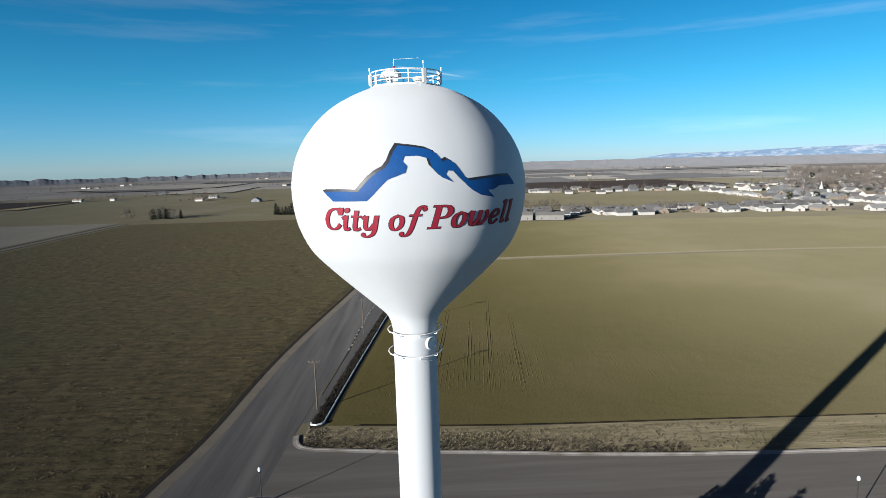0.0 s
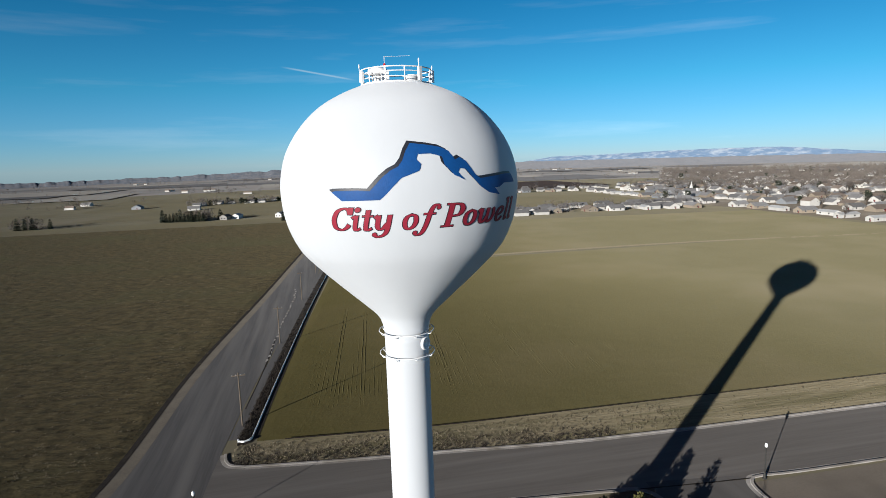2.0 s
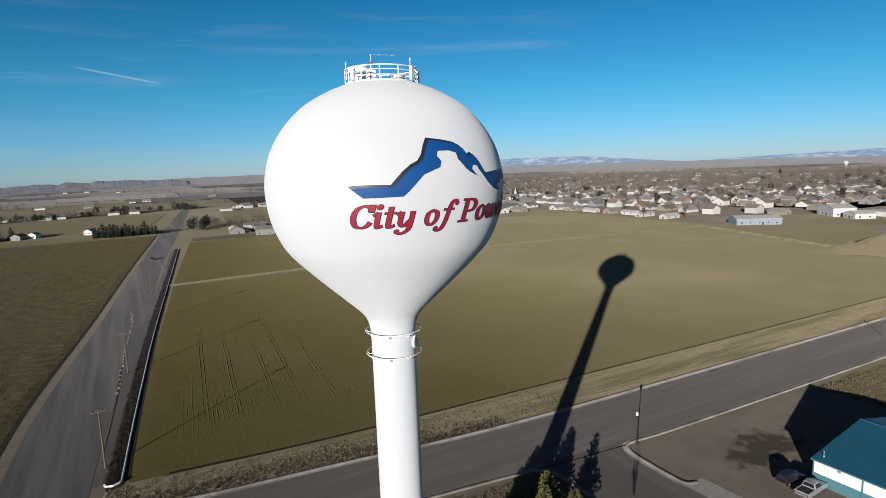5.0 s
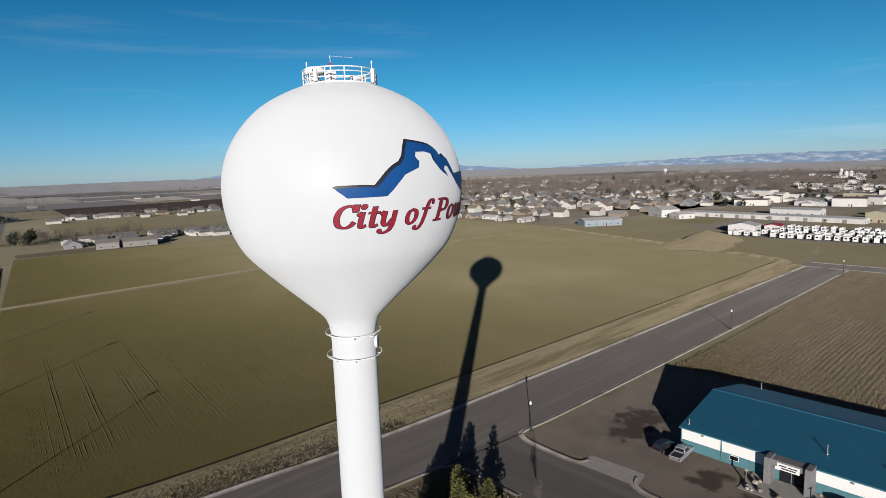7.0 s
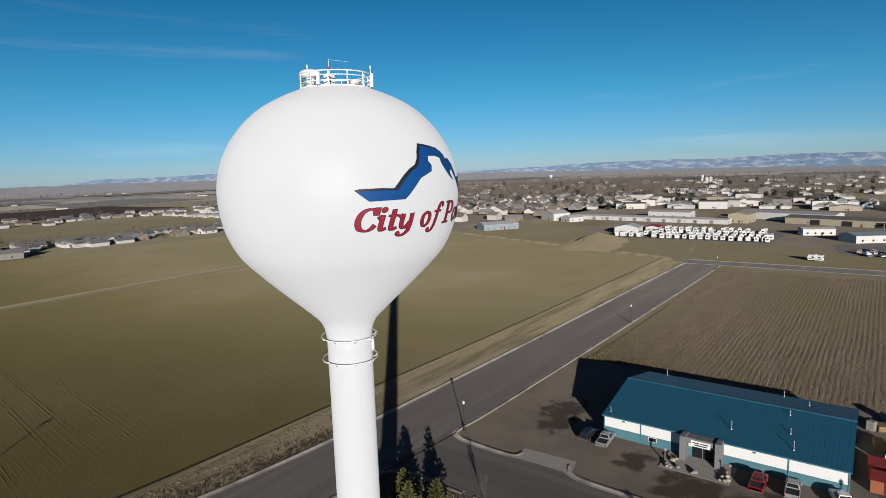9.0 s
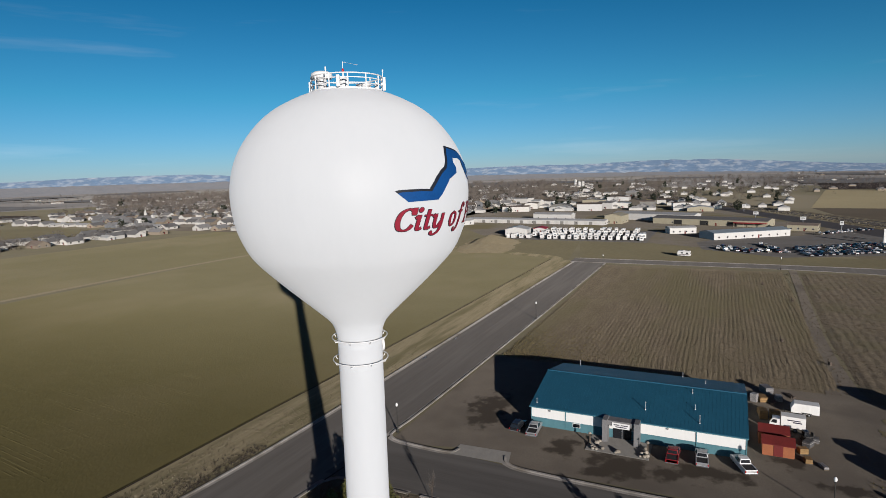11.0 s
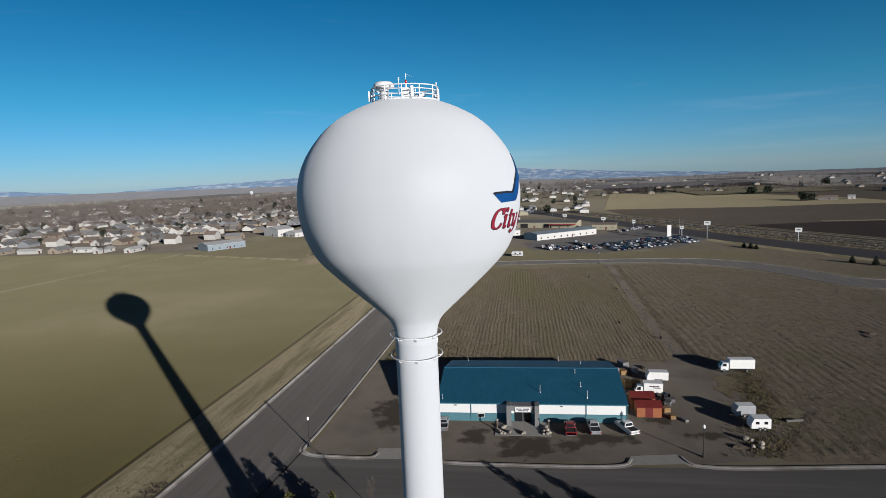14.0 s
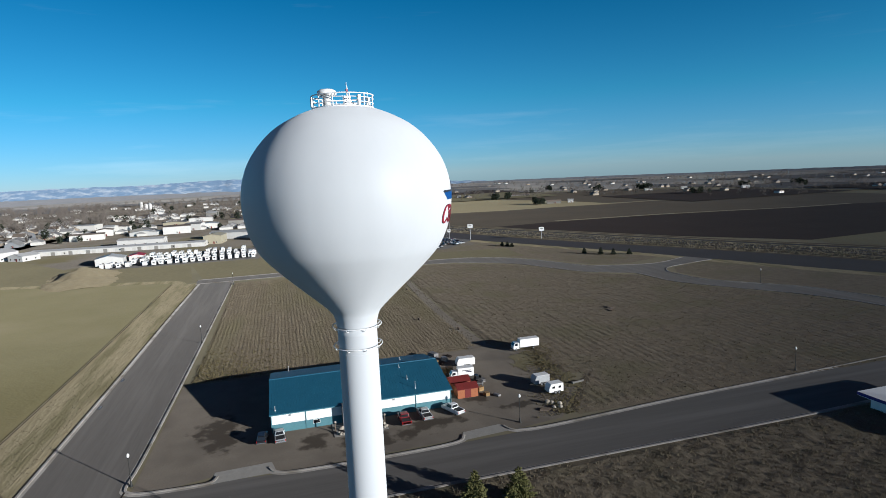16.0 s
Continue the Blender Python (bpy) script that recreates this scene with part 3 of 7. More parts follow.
# far patchwork
rf = random.Random(12)
FAR = [
    ("pale_field", FIELD_TAN, [(640, -100), (1010, -160), (948, -287), (848, -350), (740, -392), (666, -404), (614, -405), (622, -332), (615, -256), (626, -192)]),
    ("brown_field", FIELD_BROWN, [(430, -172), (560, -108), (640, -100), (626, -192), (615, -256), (622, -332), (614, -405), (620, -474), (594, -567), (560, -700), (400, -700), (393, -606), (410, -547), (411, -479), (425, -416), (437, -342), (442, -241)]),
    ("dark_field", FIELD_DARK, [(432, -175), (442, -241), (437, -342), (425, -416), (411, -479), (410, -547), (393, -606), (380, -760), (60, -720), (150, -480), (236, -388), (228, -296), (290, -249), (396, -191)]),
    ("green_field", FIELD_GREEN, [(228, -296), (236, -388), (150, -480), (-150, -500), (-60, -428), (150, -328), (211, -293)]),
    ("pale_track", PALE_TRACK, [(442, -238), (437, -342), (425, -416), (411, -479), (410, -547), (416, -547), (417, -479), (432, -416), (445, -342), (450, -238)]),
    ("pale_track", PALE_TRACK, [(614, -405), (620, -474), (594, -567), (560, -700), (570, -700), (604, -567), (630, -474), (628, -405)]),
    ("brown_field", FIELD_BROWN, [(640, -405), (740, -394), (850, -352), (1000, -420), (1000, -640), (760, -700), (605, -567)]),
    ("dark_field", FIELD_DARK, [(1030, -160), (1500, -200), (1520, -520), (1030, -500)]),
    ("green_field", FIELD_GREEN, [(-470, 488), (-8, 488), (2, 520), (-100, 532), (-260, 530), (-420, 545)]),
    ("green_field", FIELD_GREEN, [(-240, 585), (-60, 560), (8, 600), (30, 760), (-170, 745)]),
    ("green_field", FIELD_GREEN, [(-480, 560), (-290, 500), (-300, 720), (-500, 760)]),
    ("green_field", FIELD_GREEN, [(-280, 720), (-20, 640), (-10, 900), (-300, 980)]),
    ("grey_field", FIELD_GREY, [(-720, 120), (-276, 120), (-280, 500), (-760, 500)]),
    ("green_field", FIELD_GREEN, [(70, 540), (330, 470), (345, 640), (90, 740)]),
]
for k, (nm, mt, pts) in enumerate(FAR):
    structure(nm, sheet(pts, (0.20 if nm == "pale_track" else 0.08) + 0.007 * k), mt, {"pale_track": "pale dirt track between fields", "pale_field": "pale straw-coloured field", "dark_field": "dark ploughed field", "green_field": "dull green winter field", "brown_field": "brown stubble field", "grey_field": "grey-brown fallow field beyond the farm lane"}[nm], "field")
for k in range(70):
    az, d = radians(rf.uniform(-50, 150)), rf.uniform(900, 2150)
    if 28 < math.degrees(az) < 100 and d < 1500:
        continue
    cx, cy, a, b = d * math.sin(az), d * math.cos(az), rf.uniform(70, 190), rf.uniform(60, 150)
    s = rf.uniform(-20, 20)
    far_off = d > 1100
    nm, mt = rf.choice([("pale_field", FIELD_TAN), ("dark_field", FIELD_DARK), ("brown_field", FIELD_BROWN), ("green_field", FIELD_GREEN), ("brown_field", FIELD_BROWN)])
    # past 1100 m fields take the colours with painted haze
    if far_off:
        mt = HAZED_DARK if nm in ("dark_field", "brown_field") else HAZED_TAN
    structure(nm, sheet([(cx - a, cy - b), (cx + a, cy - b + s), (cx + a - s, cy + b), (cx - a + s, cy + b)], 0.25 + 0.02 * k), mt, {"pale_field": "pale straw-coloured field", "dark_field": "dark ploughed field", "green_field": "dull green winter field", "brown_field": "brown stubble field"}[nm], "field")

structure("farm_lane", between([Vector((-268.5, y)) for y in (-10, 240, 490)], [Vector((-273.5, y)) for y in (-10, 240, 490)], 0.05), SHOULDER, "pale farm lane along the far side of the dark field", "track")
for x in (-266.0, -275.2):
    structure("lane_ditch", between([Vector((x + 1.3, y)) for y in (-10, 240, 490)], [Vector((x - 1.0, y)) for y in (-10, 240, 490)], 0.06), DITCH, "dark ditch beside the farm lane", "ditch")
structure("west_shoulder", between(smooth_line([(x + 2.9, y) for x, y in WEST_EDGE], 8), smooth_line([(x + 0.6, y) for x, y in WEST_EDGE], 8), 0.030), SHOULDER, "pale gravel shoulder of the country road", "verge")
structure("west_ditch", between(smooth_line([(x + 0.65, y) for x, y in WEST_EDGE], 8), smooth_line([(x - 0.45, y) for x, y in WEST_EDGE], 8), 0.055), DITCH, "dark furrow between field and country road", "ditch")
# ---- roads ----
NS_W = [(-44, -60), (-43, 20), (-42, 41), (-39.6, 64), (-36.6, 112), (-26, 195), (-12, 320), (8.7, 484), (43, 748), (75, 1000)]
NS_E = [(-27, -60), (-26.5, 20), (-25.6, 41), (-24.6, 64), (-20.5, 112), (-11, 195), (1, 320), (22, 484), (54, 748), (86, 1000)]
structure("road_north_south", between(smooth_line(NS_W, 8), smooth_line(NS_E, 8), 0.022), OLD_ASPHALT, "worn grey asphalt country road", "road")
N_EDGE = [(-24, 60), (-20, 57), (-5, 55), (13, 53.2), (32, 51), (55, 49.7), (90, 48.9), (130, 48.2), (200, 47.3), (262, 46)]
S_EDGE = [(-26, 42.5), (-20, 41.8), (-5, 39.8), (13, 37.4), (32, 35.4), (55, 33), (90, 32.2), (130, 31.6), (200, 30.8), (262, 30.2)]
structure("road_main", between(smooth_line(N_EDGE, 8), smooth_line(S_EDGE, 8), 0.028), ASPHALT, "dark grey asphalt road", "road")
STREET_W = [(40.5, 36), (40.4, 10), (40.6, -30), (40.8, -75), (41.2, -100), (43, -125), (46, -160), (50, -200)]
STREET_E = [(55, 34), (54.2, 15), (53.2, -5), (54.2, -44), (56.5, -73), (58.3, -107), (60.8, -149), (64, -200)]
structure("road_junction", sheet([(-27, 41), (-24.8, 66), (-24.4, 61), (-22, 58.5), (-19, 57.2), (-19, 41)], 0.018), ASPHALT, "asphalt mouth of the road junction", "road")
structure("road_street", between(smooth_line(STREET_W, 8), smooth_line(STREET_E, 8), 0.034), STREET_ASPHALT, "dark grey asphalt side street", "road")
LOOP_OUT = [(274.5, 48), (275.5, 0), (276, -45), (274, -88), (268, -104), (259, -116), (246, -125), (230, -133), (215, -140), (208.5, -151)]
LOOP_IN = [(262.5, 48), (263.5, 0), (264, -45), (260, -80), (252, -96), (242, -108), (230, -117), (211, -125), (198, -133), (187, -147)]
BEND_IN = [(187, -147), (180, -149.5), (161, -151), (141, -162), (123, -173), (107, -179.5), (94, -182), (60, -188)]
BEND_OUT = [(190, -168), (178, -162.5), (157, -165.5), (133, -183), (120, -188.5), (109, -191), (92, -192), (60, -198)]
SPUR_E = [(208.5, -151), (204, -165), (204.5, -176), (212, -194), (220, -204)]
SPUR_W = [(203, -214), (199.5, -201), (196, -186), (191.5, -171), (186, -165)]
structure("road_loop", between(smooth_line(LOOP_OUT, 10), smooth_line(LOOP_IN, 10), 0.024), ASPHALT, "dark asphalt loop road", "road")
structure("road_bend", between(smooth_line(BEND_IN, 10), smooth_line(BEND_OUT, 10), 0.026), ASPHALT, "dark asphalt road bending towards the street", "road")
structure("road_spur", sheet([(215, -140)] + SPUR_E + SPUR_W + [(178, -158), (187, -147), (198, -133)], 0.045), ASPHALT, "short asphalt spur to the highway", "road")
HWY_NEAR = [(-60, -322), (0, -295), (64, -266.5), (100, -250), (127, -238), (152, -225), (178, -213), (220, -194.5), (252, -180), (305, -152), (378, -117), (566, -40), (800, 68), (1100, 200)]
HWY_FAR = [(-60, -356), (5, -326), (70, -297), (108, -280), (144, -263), (177, -249), (202, -236), (246, -213), (275, -196), (332, -165), (412, -129), (572, -62), (808, 46), (1106, 180)]
RAIL_FAR = [(-60, -425), (15, -390), (80, -359), (116, -341), (150, -325), (181, -309), (211, -291), (239, -273), (290, -247), (326, -227), (396, -189), (580, -96), (816, 12), (1114, 150)]
near_l, far_l, rail_l = smooth_line(HWY_NEAR, 8), smooth_line(HWY_FAR, 8), smooth_line(RAIL_FAR, 8)
hw = [a.lerp(b, 0.5) for a, b in zip(near_l, far_l)]


def strip(u0, u1):
    """Part of the band between the highway and the far side of the railway."""
    return [[a.lerp(b, u) for a, b in zip(far_l, rail_l)] for u in (u0, u1)]


structure("highway", between(near_l, far_l, 0.05), HWY_ASPHALT, "wide dark asphalt highway", "road")
structure("highway_shoulder", between(*strip(0.0, 0.22), 0.03), FIELD_BROWN, "brown gravel shoulder beside the highway", "verge")
for u0, u1 in ((0.05, 0.08), (0.21, 0.25), (0.655, 0.70), (0.845, 0.885)):
    structure("gravel_strip", between(*strip(u0, u1), 0.16), VERGE, "pale gravel strip along the railway", "verge")
structure("railway_bed", between(*strip(0.22, 0.66), 0.12), DITCH_BED, "gravel railway bed beside the highway", "railway")
structure("siding_road", between(*strip(0.66, 0.82), 0.04), HWY_ASPHALT, "narrow dark road beyond the railway", "road")
structure("railway_verge", between(*strip(0.82, 1.0), 0.03), FIELD_BROWN, "brown verge between the railway and the fields", "verge")
structure("highway_verge", between(offset_line(near_l, 8), near_l, 0.012), VERGE, "pale dry grass verge of the highway", "verge")
for u in (0.36, 0.40, 0.52, 0.56):
    a, b = strip(u - 0.004, u + 0.004)
    structure("rail", between(a, b, 0.3), CONCRETE, "steel rail on the railway bed", "rail")

structure("highway_meadow", sheet([(278, -85), (274, -103), (263, -119), (248, -129), (232, -137), (217, -144), (210, -160), (222, -192), (300, -156), (372, -119), (320, -80)], 0.006), SOUTH_SOIL, "dull brown grass between the loop road and the highway", "verge")
structure("bend_meadow", sheet([(190, -172), (178, -165), (157, -168), (133, -186), (110, -194), (62, -200), (62, -265), (100, -249), (152, -224), (200, -203)], 0.006), SOUTH_SOIL, "dull brown grass between the bend and the highway", "verge")
re2 = random.Random(88)
edge = smooth_line([(-22.7, 81.5), (-21, 105), (-19.9, 130), (-18.4, 155), (-16.5, 180)], 6)
structure("road_edge_crack", between(offset_line(edge[:14], 0.14), offset_line(edge[:14], -0.14), 0.040), DITCH, "dark broken edge of the old asphalt", "crack")
v, f = [], []
for k in range(26):
    y = 112 + 3.4 * k + re2.uniform(-0.6, 0.6)
    x = float(np.interp(y, [p.y for p in edge], [p.x for p in edge])) + re2.uniform(-0.25, 0.25)
    w, d, i = re2.uniform(0.16, 0.34), re2.uniform(0.4, 1.1), len(v)
    v += [(x + a * w, y + b * d, z) for z in (0.02, 0.07) for a, b in ((-1, -1), (1, -0.8), (0.8, 1), (-0.9, 0.9))]
    f += [(i + 4, i + 5, i + 6, i + 7)] + [(i + j, i + (j + 1) % 4, i + 4 + (j + 1) % 4, i + 4 + j) for j in range(4)]
me = bpy.data.meshes.new("edge_chunks")
me.from_pydata(v, [], f)
me.materials.append(KERB_MAT)
tagged(new("edge_chunks", me), "pale broken pieces along the edge of the country road", "rubble", kind="stuff")
structure("valley_gutter", between([Vector(p) for p in ((33, 35.30), (38, 34.72), (44, 34.10), (50, 33.48), (57, 32.95))], [Vector(p) for p in ((33, 35.05), (38, 34.45), (44, 33.80), (50, 33.20), (57, 32.65))], 0.052), DITCH, "dark gutter seam across the mouth of the street", "gutter")
kerb("kerb_north", list(reversed(N_EDGE))[:-1][::-1])
kerb("kerb_corner", [(-24.1, 62.5), (-23.7, 60.2), (-22.6, 58.2), (-20, 57)])
kerb("kerb_south_west", S_EDGE[:4][::-1] + [(-27, 42.4)])
kerb("kerb_island_corner", [(40.3, 20), (40.2, 31), (38.5, 34.2), (35, 35.1), (13, 37.5)])
kerb("kerb_south_east", [(262, 30.2), (200, 30.8), (130, 31.6), (90, 32.2), (66, 32.7), (58, 33.2), (55.8, 32.4), (54.6, 29.5), (54.2, 22), (54.6, 19.2), (56.2, 18.4)])
kerb("kerb_lot", [(56.4, 10.4), (54.4, 9.2), (53.3, 5), (53.1, -10), (53.4, -20), (54.2, -24), (56.2, -25.3)])
kerb("kerb_street_east", [(57.4, -33.3), (55.2, -34.2), (54.3, -36.5), (54.2, -44), (56.5, -73), (58.3, -107), (60.8, -149), (64, -190)])
kerb("kerb_street_west", list(reversed(STREET_W))[:-1] + [(40.4, 18)])
kerb("kerb_loop_inner", list(reversed(BEND_IN))[:-1] + list(reversed(LOOP_IN)), n=5)
kerb("kerb_loop_outer", LOOP_OUT + SPUR_E[1:4], n=5)
kerb("kerb_bend", SPUR_W[1:] + BEND_OUT[1:], n=5)

# ---- building lot ----
structure("gravel_lot", sheet([(54.3, 29), (56, 31.8), (66, 31.6), (106.5, 31), (107, -46), (100, -58), (72, -57), (57, -46), (55.3, -36), (57, -33), (57, -26), (55, -23.5), (54, 8), (57, 11), (57, 18)], 0.015), LOT, "dark wet-stained gravel yard round the metal building", "yard")
structure("concrete_apron", sheet([(54.1, 19.5), (58, 19.2), (58.5, 9.8), (54.4, 8.9)], 0.045), CONCRETE, "concrete driveway apron at the lot entrance", "pavement")
def blot(cx, cy, a, b, seed):
    """An irregular stain."""
    return [(cx + a * math.cos(q) * (0.8 + 0.5 * noise.noise(Vector((math.cos(q) * 1.6, math.sin(q) * 1.6, seed))) + 0.22 * noise.noise(Vector((math.cos(q) * 7, math.sin(q) * 7, seed)))), cy + b * math.sin(q) * (0.8 + 0.5 * noise.noise(Vector((math.cos(q) * 1.6, math.sin(q) * 1.6, seed + 5))) + 0.22 * noise.noise(Vector((math.cos(q) * 7, math.sin(q) * 7, seed + 3))))) for q in [2 * math.pi * i / 90 for i in range(90)]]


for k, (cx, cy, a, b) in enumerate(((93, -55, 8, 4.5), (82, -58, 7, 3.6), (89, -50.5, 5, 2.2), (73, -56.5, 5, 2.6))):
    structure("trodden_grass", sheet(blot(cx, cy, a, b, 40 + k * 2.3), 0.050 + 0.003 * k), FIELD_GREEN, "trodden olive grass at the yard edge", "grass")
structure("concrete_apron", sheet([(54.2, -24), (57.5, -25.2), (58.5, -33), (55.2, -34.4)], 0.045), CONCRETE, "concrete driveway apron at the yard entrance", "pavement")


# ---- water tower ----
PROFILE = [(1.5, 0.0), (1.5, 12.0), (1.5, 24.0), (1.5, 37.4), (1.53, 38.1), (1.66, 38.7), (1.95, 39.25), (2.75, 40.05), (3.6, 40.85), (4.5, 41.7),
           (5.4, 42.58), (6.2, 43.42), (6.68, 44.05), (7.08, 44.85), (7.38, 45.7), (7.57, 46.7), (7.64, 47.8), (7.54, 48.8), (7.28, 49.8),
           (6.86, 50.7), (6.28, 51.55), (5.56, 52.35), (4.72, 53.02), (3.75, 53.56), (2.85, 53.95), (1.8, 54.3), (0.8, 54.45), (0.02, 54.5)]


def rounded(profile, n=5):
    """The profile, smoothed above the shaft."""
    low = profile[:4]
    line = smooth_line(profile[3:], n)
    return low[:-1] + [(max(p.x, 0.02), p.y) for p in line]


SHAPE = rounded(PROFILE)
zs, rs = [p[1] for p in SHAPE], [p[0] for p in SHAPE]


def on_tank(deg, z, lift):
    r = float(np.interp(z, zs, rs)) * 1.0012 + lift
    return Vector((r * math.cos(radians(deg)), r * math.sin(radians(deg)), z))


tower = thing("water_tower", pose(0, 0, 0), "white painted steel water tower with blue and red lettering", "water tower")
split = [p for p in SHAPE if p[1] > 37.9]
bm = lathe(bmesh.new(), split, 128)
for q in bm.verts:
    a = math.atan2(q.co.y, q.co.x)
    k = 1 + 0.0020 * abs(math.sin(8 * a)) * min(1.0, max(0.0, (q.co.z - 40) / 2)) + 0.0012 * noise.noise(Vector((q.co.x * 0.5, q.co.y * 0.5, q.co.z * 0.4)))
    q.co.x, q.co.y = q.co.x * k, q.co.y * k
part("tank", bm, WHITE, tower, "white painted steel bulb tank", True)
shaft = part("shaft", lathe(bmesh.new(), [(1.5, 0.0), (1.5, 10), (1.5, 20), (1.5, 30), (1.5, 37.4), split[0]], 64), WHITE, tower, "slender white steel shaft", True)
for z in (12, 24, 36, 37.9):
    part("weld_seam", hoop(bmesh.new(), 1.5, z, 0.012, 64), WHITE, tower)


def wrapped(bm, parent, name, material, lift, label=""):
    """Lay a flat drawing (x in degrees, y = height) onto the tank's skin."""
    for _ in range(3):
        es = [e for e in bm.edges if max(abs(e.verts[0].co.x - e.verts[1].co.x) * 0.13, abs(e.verts[0].co.y - e.verts[1].co.y)) > 0.30]
        if not es:
            break
        bmesh.ops.subdivide_edges(bm, edges=es, cuts=1)
        bmesh.ops.triangulate(bm, faces=[q for q in bm.faces if len(q.verts) > 3])
    for vt in bm.verts:
        vt.co = on_tank(vt.co.x, vt.co.y, lift)
    return part(name, bm, material, parent, label)


# the mountain emblem: degrees round the tank from its left end, metres above its foot
EMBLEM = [(0, 0.50), (2, 0.56), (11.3, 0.57), (17, 0.53), (22, 1.22), (25.4, 1.57), (28.5, 1.76), (30.4, 2.08), (31.9, 2.58), (33.9, 2.99), (42, 2.86), (47, 2.74), (50.6, 2.52), (52.3, 2.24), (53.1, 2.03),
          (55.4, 2.17), (58.3, 1.95), (62.6, 1.16), (65, 0.97), (81.9, 1.13), (89.3, 1.13), (93.4, 0.60), (81.2, 0.61), (77.4, 0.40), (74, 0.39), (77.9, -0.05), (70.1, 0.14), (65.5, 0.46), (60.8, 1.05),
          (57.7, 1.52), (54.9, 1.57), (53.9, 1.36), (57, 0.92), (52.1, 1.21), (48.1, 1.78), (47.3, 2.23), (42.3, 2.40), (37, 2.39), (36.2, 2.12), (38, 1.85), (37.2, 1.52), (29.8, 1.16), (26.9, 0.79), (23.4, 0.32), (20.8, 0.03), (4.7, 0.01)]
for nm, mt, dx, dy, lift in (("emblem_shadow", LOGO_BLACK, -0.5, 0.05, 0.012), ("emblem", LOGO_BLUE, 0.75, -0.085, 0.026)):
    bm = bmesh.new()
    fc = bm.faces.new([bm.verts.new((-127.9 + a + dx, 47.43 + b + dy, 0)) for a, b in EMBLEM])
    fc.normal_update()
    bmesh.ops.triangulate(bm, faces=[fc])
    wrapped(bm, tower, nm, mt, lift, "blue mountain outline emblem" if nm == "emblem" else "black edge behind the emblem")

# broad-pen letters with serifs: strokes as centre lines in units of the capital height, dots as (x, y, radius)
GLYPHS = {
    "C": (0.80, [[(0.70, 0.74), (0.62, 0.90), (0.44, 0.96), (0.20, 0.82), (0.10, 0.48), (0.20, 0.14), (0.44, 0.04), (0.62, 0.12), (0.72, 0.26)], [(0.72, 1.0), (0.71, 0.70)]], []),
    "i": (0.40, [[(0.00, 0.55), (0.13, 0.64)], [(0.16, 0.66), (0.16, 0.16), (0.22, 0.03), (0.36, 0.10)]], [(0.17, 0.90, 0.105)]),
    "t": (0.42, [[(0.16, 0.88), (0.16, 0.16), (0.23, 0.03), (0.38, 0.10)], [(-0.02, 0.63), (0.36, 0.63)]], []),
    "y": (0.66, [[(0.00, 0.54), (0.11, 0.64)], [(0.14, 0.65), (0.15, 0.22), (0.24, 0.06), (0.36, 0.10), (0.47, 0.28)], [(0.52, 0.66), (0.52, 0.06), (0.44, -0.17), (0.24, -0.27), (0.08, -0.20)]], [(0.09, -0.17, 0.08)]),
    "o": (0.60, [[(0.27, 0.63), (0.11, 0.52), (0.07, 0.30), (0.14, 0.09), (0.27, 0.02), (0.42, 0.13), (0.47, 0.34), (0.41, 0.55), (0.26, 0.63)]], []),
    "f": (0.56, [[(0.62, 0.94), (0.52, 1.0), (0.40, 0.92), (0.33, 0.66), (0.27, 0.10), (0.18, -0.18), (0.04, -0.26), (-0.08, -0.20)], [(0.10, 0.63), (0.54, 0.63)]], [(-0.07, -0.16, 0.08), (0.61, 0.88, 0.075)]),
    "P": (0.80, [[(0.22, 1.0), (0.22, 0.0)], [(0.00, 0.03), (0.46, 0.03)], [(0.02, 0.97), (0.42, 0.97)], [(0.36, 0.97), (0.56, 0.92), (0.66, 0.72), (0.56, 0.50), (0.26, 0.45)]], []),
    "w": (0.96, [[(0.00, 0.54), (0.11, 0.64)], [(0.14, 0.65), (0.15, 0.22), (0.24, 0.05), (0.36, 0.10), (0.46, 0.28)], [(0.48, 0.65), (0.49, 0.22), (0.58, 0.05), (0.72, 0.12), (0.82, 0.36), (0.78, 0.58)]], [(0.77, 0.58, 0.08)]),
    "e": (0.58, [[(0.10, 0.28), (0.30, 0.34), (0.44, 0.46), (0.38, 0.60), (0.26, 0.63), (0.12, 0.50), (0.08, 0.28), (0.16, 0.07), (0.30, 0.03), (0.48, 0.18)]], []),
    "l": (0.36, [[(0.02, 0.93), (0.13, 1.0)], [(0.16, 1.02), (0.16, 0.16), (0.22, 0.03), (0.34, 0.10)]], []),
}


def pen_stroke(line, thick, thin, grow):
    """A ribbon drawn with a broad pen: wide downstrokes, thin sidestrokes."""
    pts = smooth_line(line, 5) if len(line) > 2 else [Vector(line[0]), Vector(line[0]).lerp(Vector(line[1]), 0.5), Vector(line[1])]
    left, right, n = [], [], len(pts)
    for i, p in enumerate(pts):
        d = (pts[min(i + 1, n - 1)] - pts[max(i - 1, 0)]).normalized()
        w = (thin + (thick - thin) * abs(d.y) ** 1.4) / 2 + grow
        q = p - d * grow if i == 0 else p + d * grow if i == n - 1 else p
        left.append((q.x - d.y * w, q.y + d.x * w, 0))
        right.append((q.x + d.y * w, q.y - d.x * w, 0))
    return quads(left + right, [(i, i + 1, n + i + 1, n + i) for i in range(n - 1)])


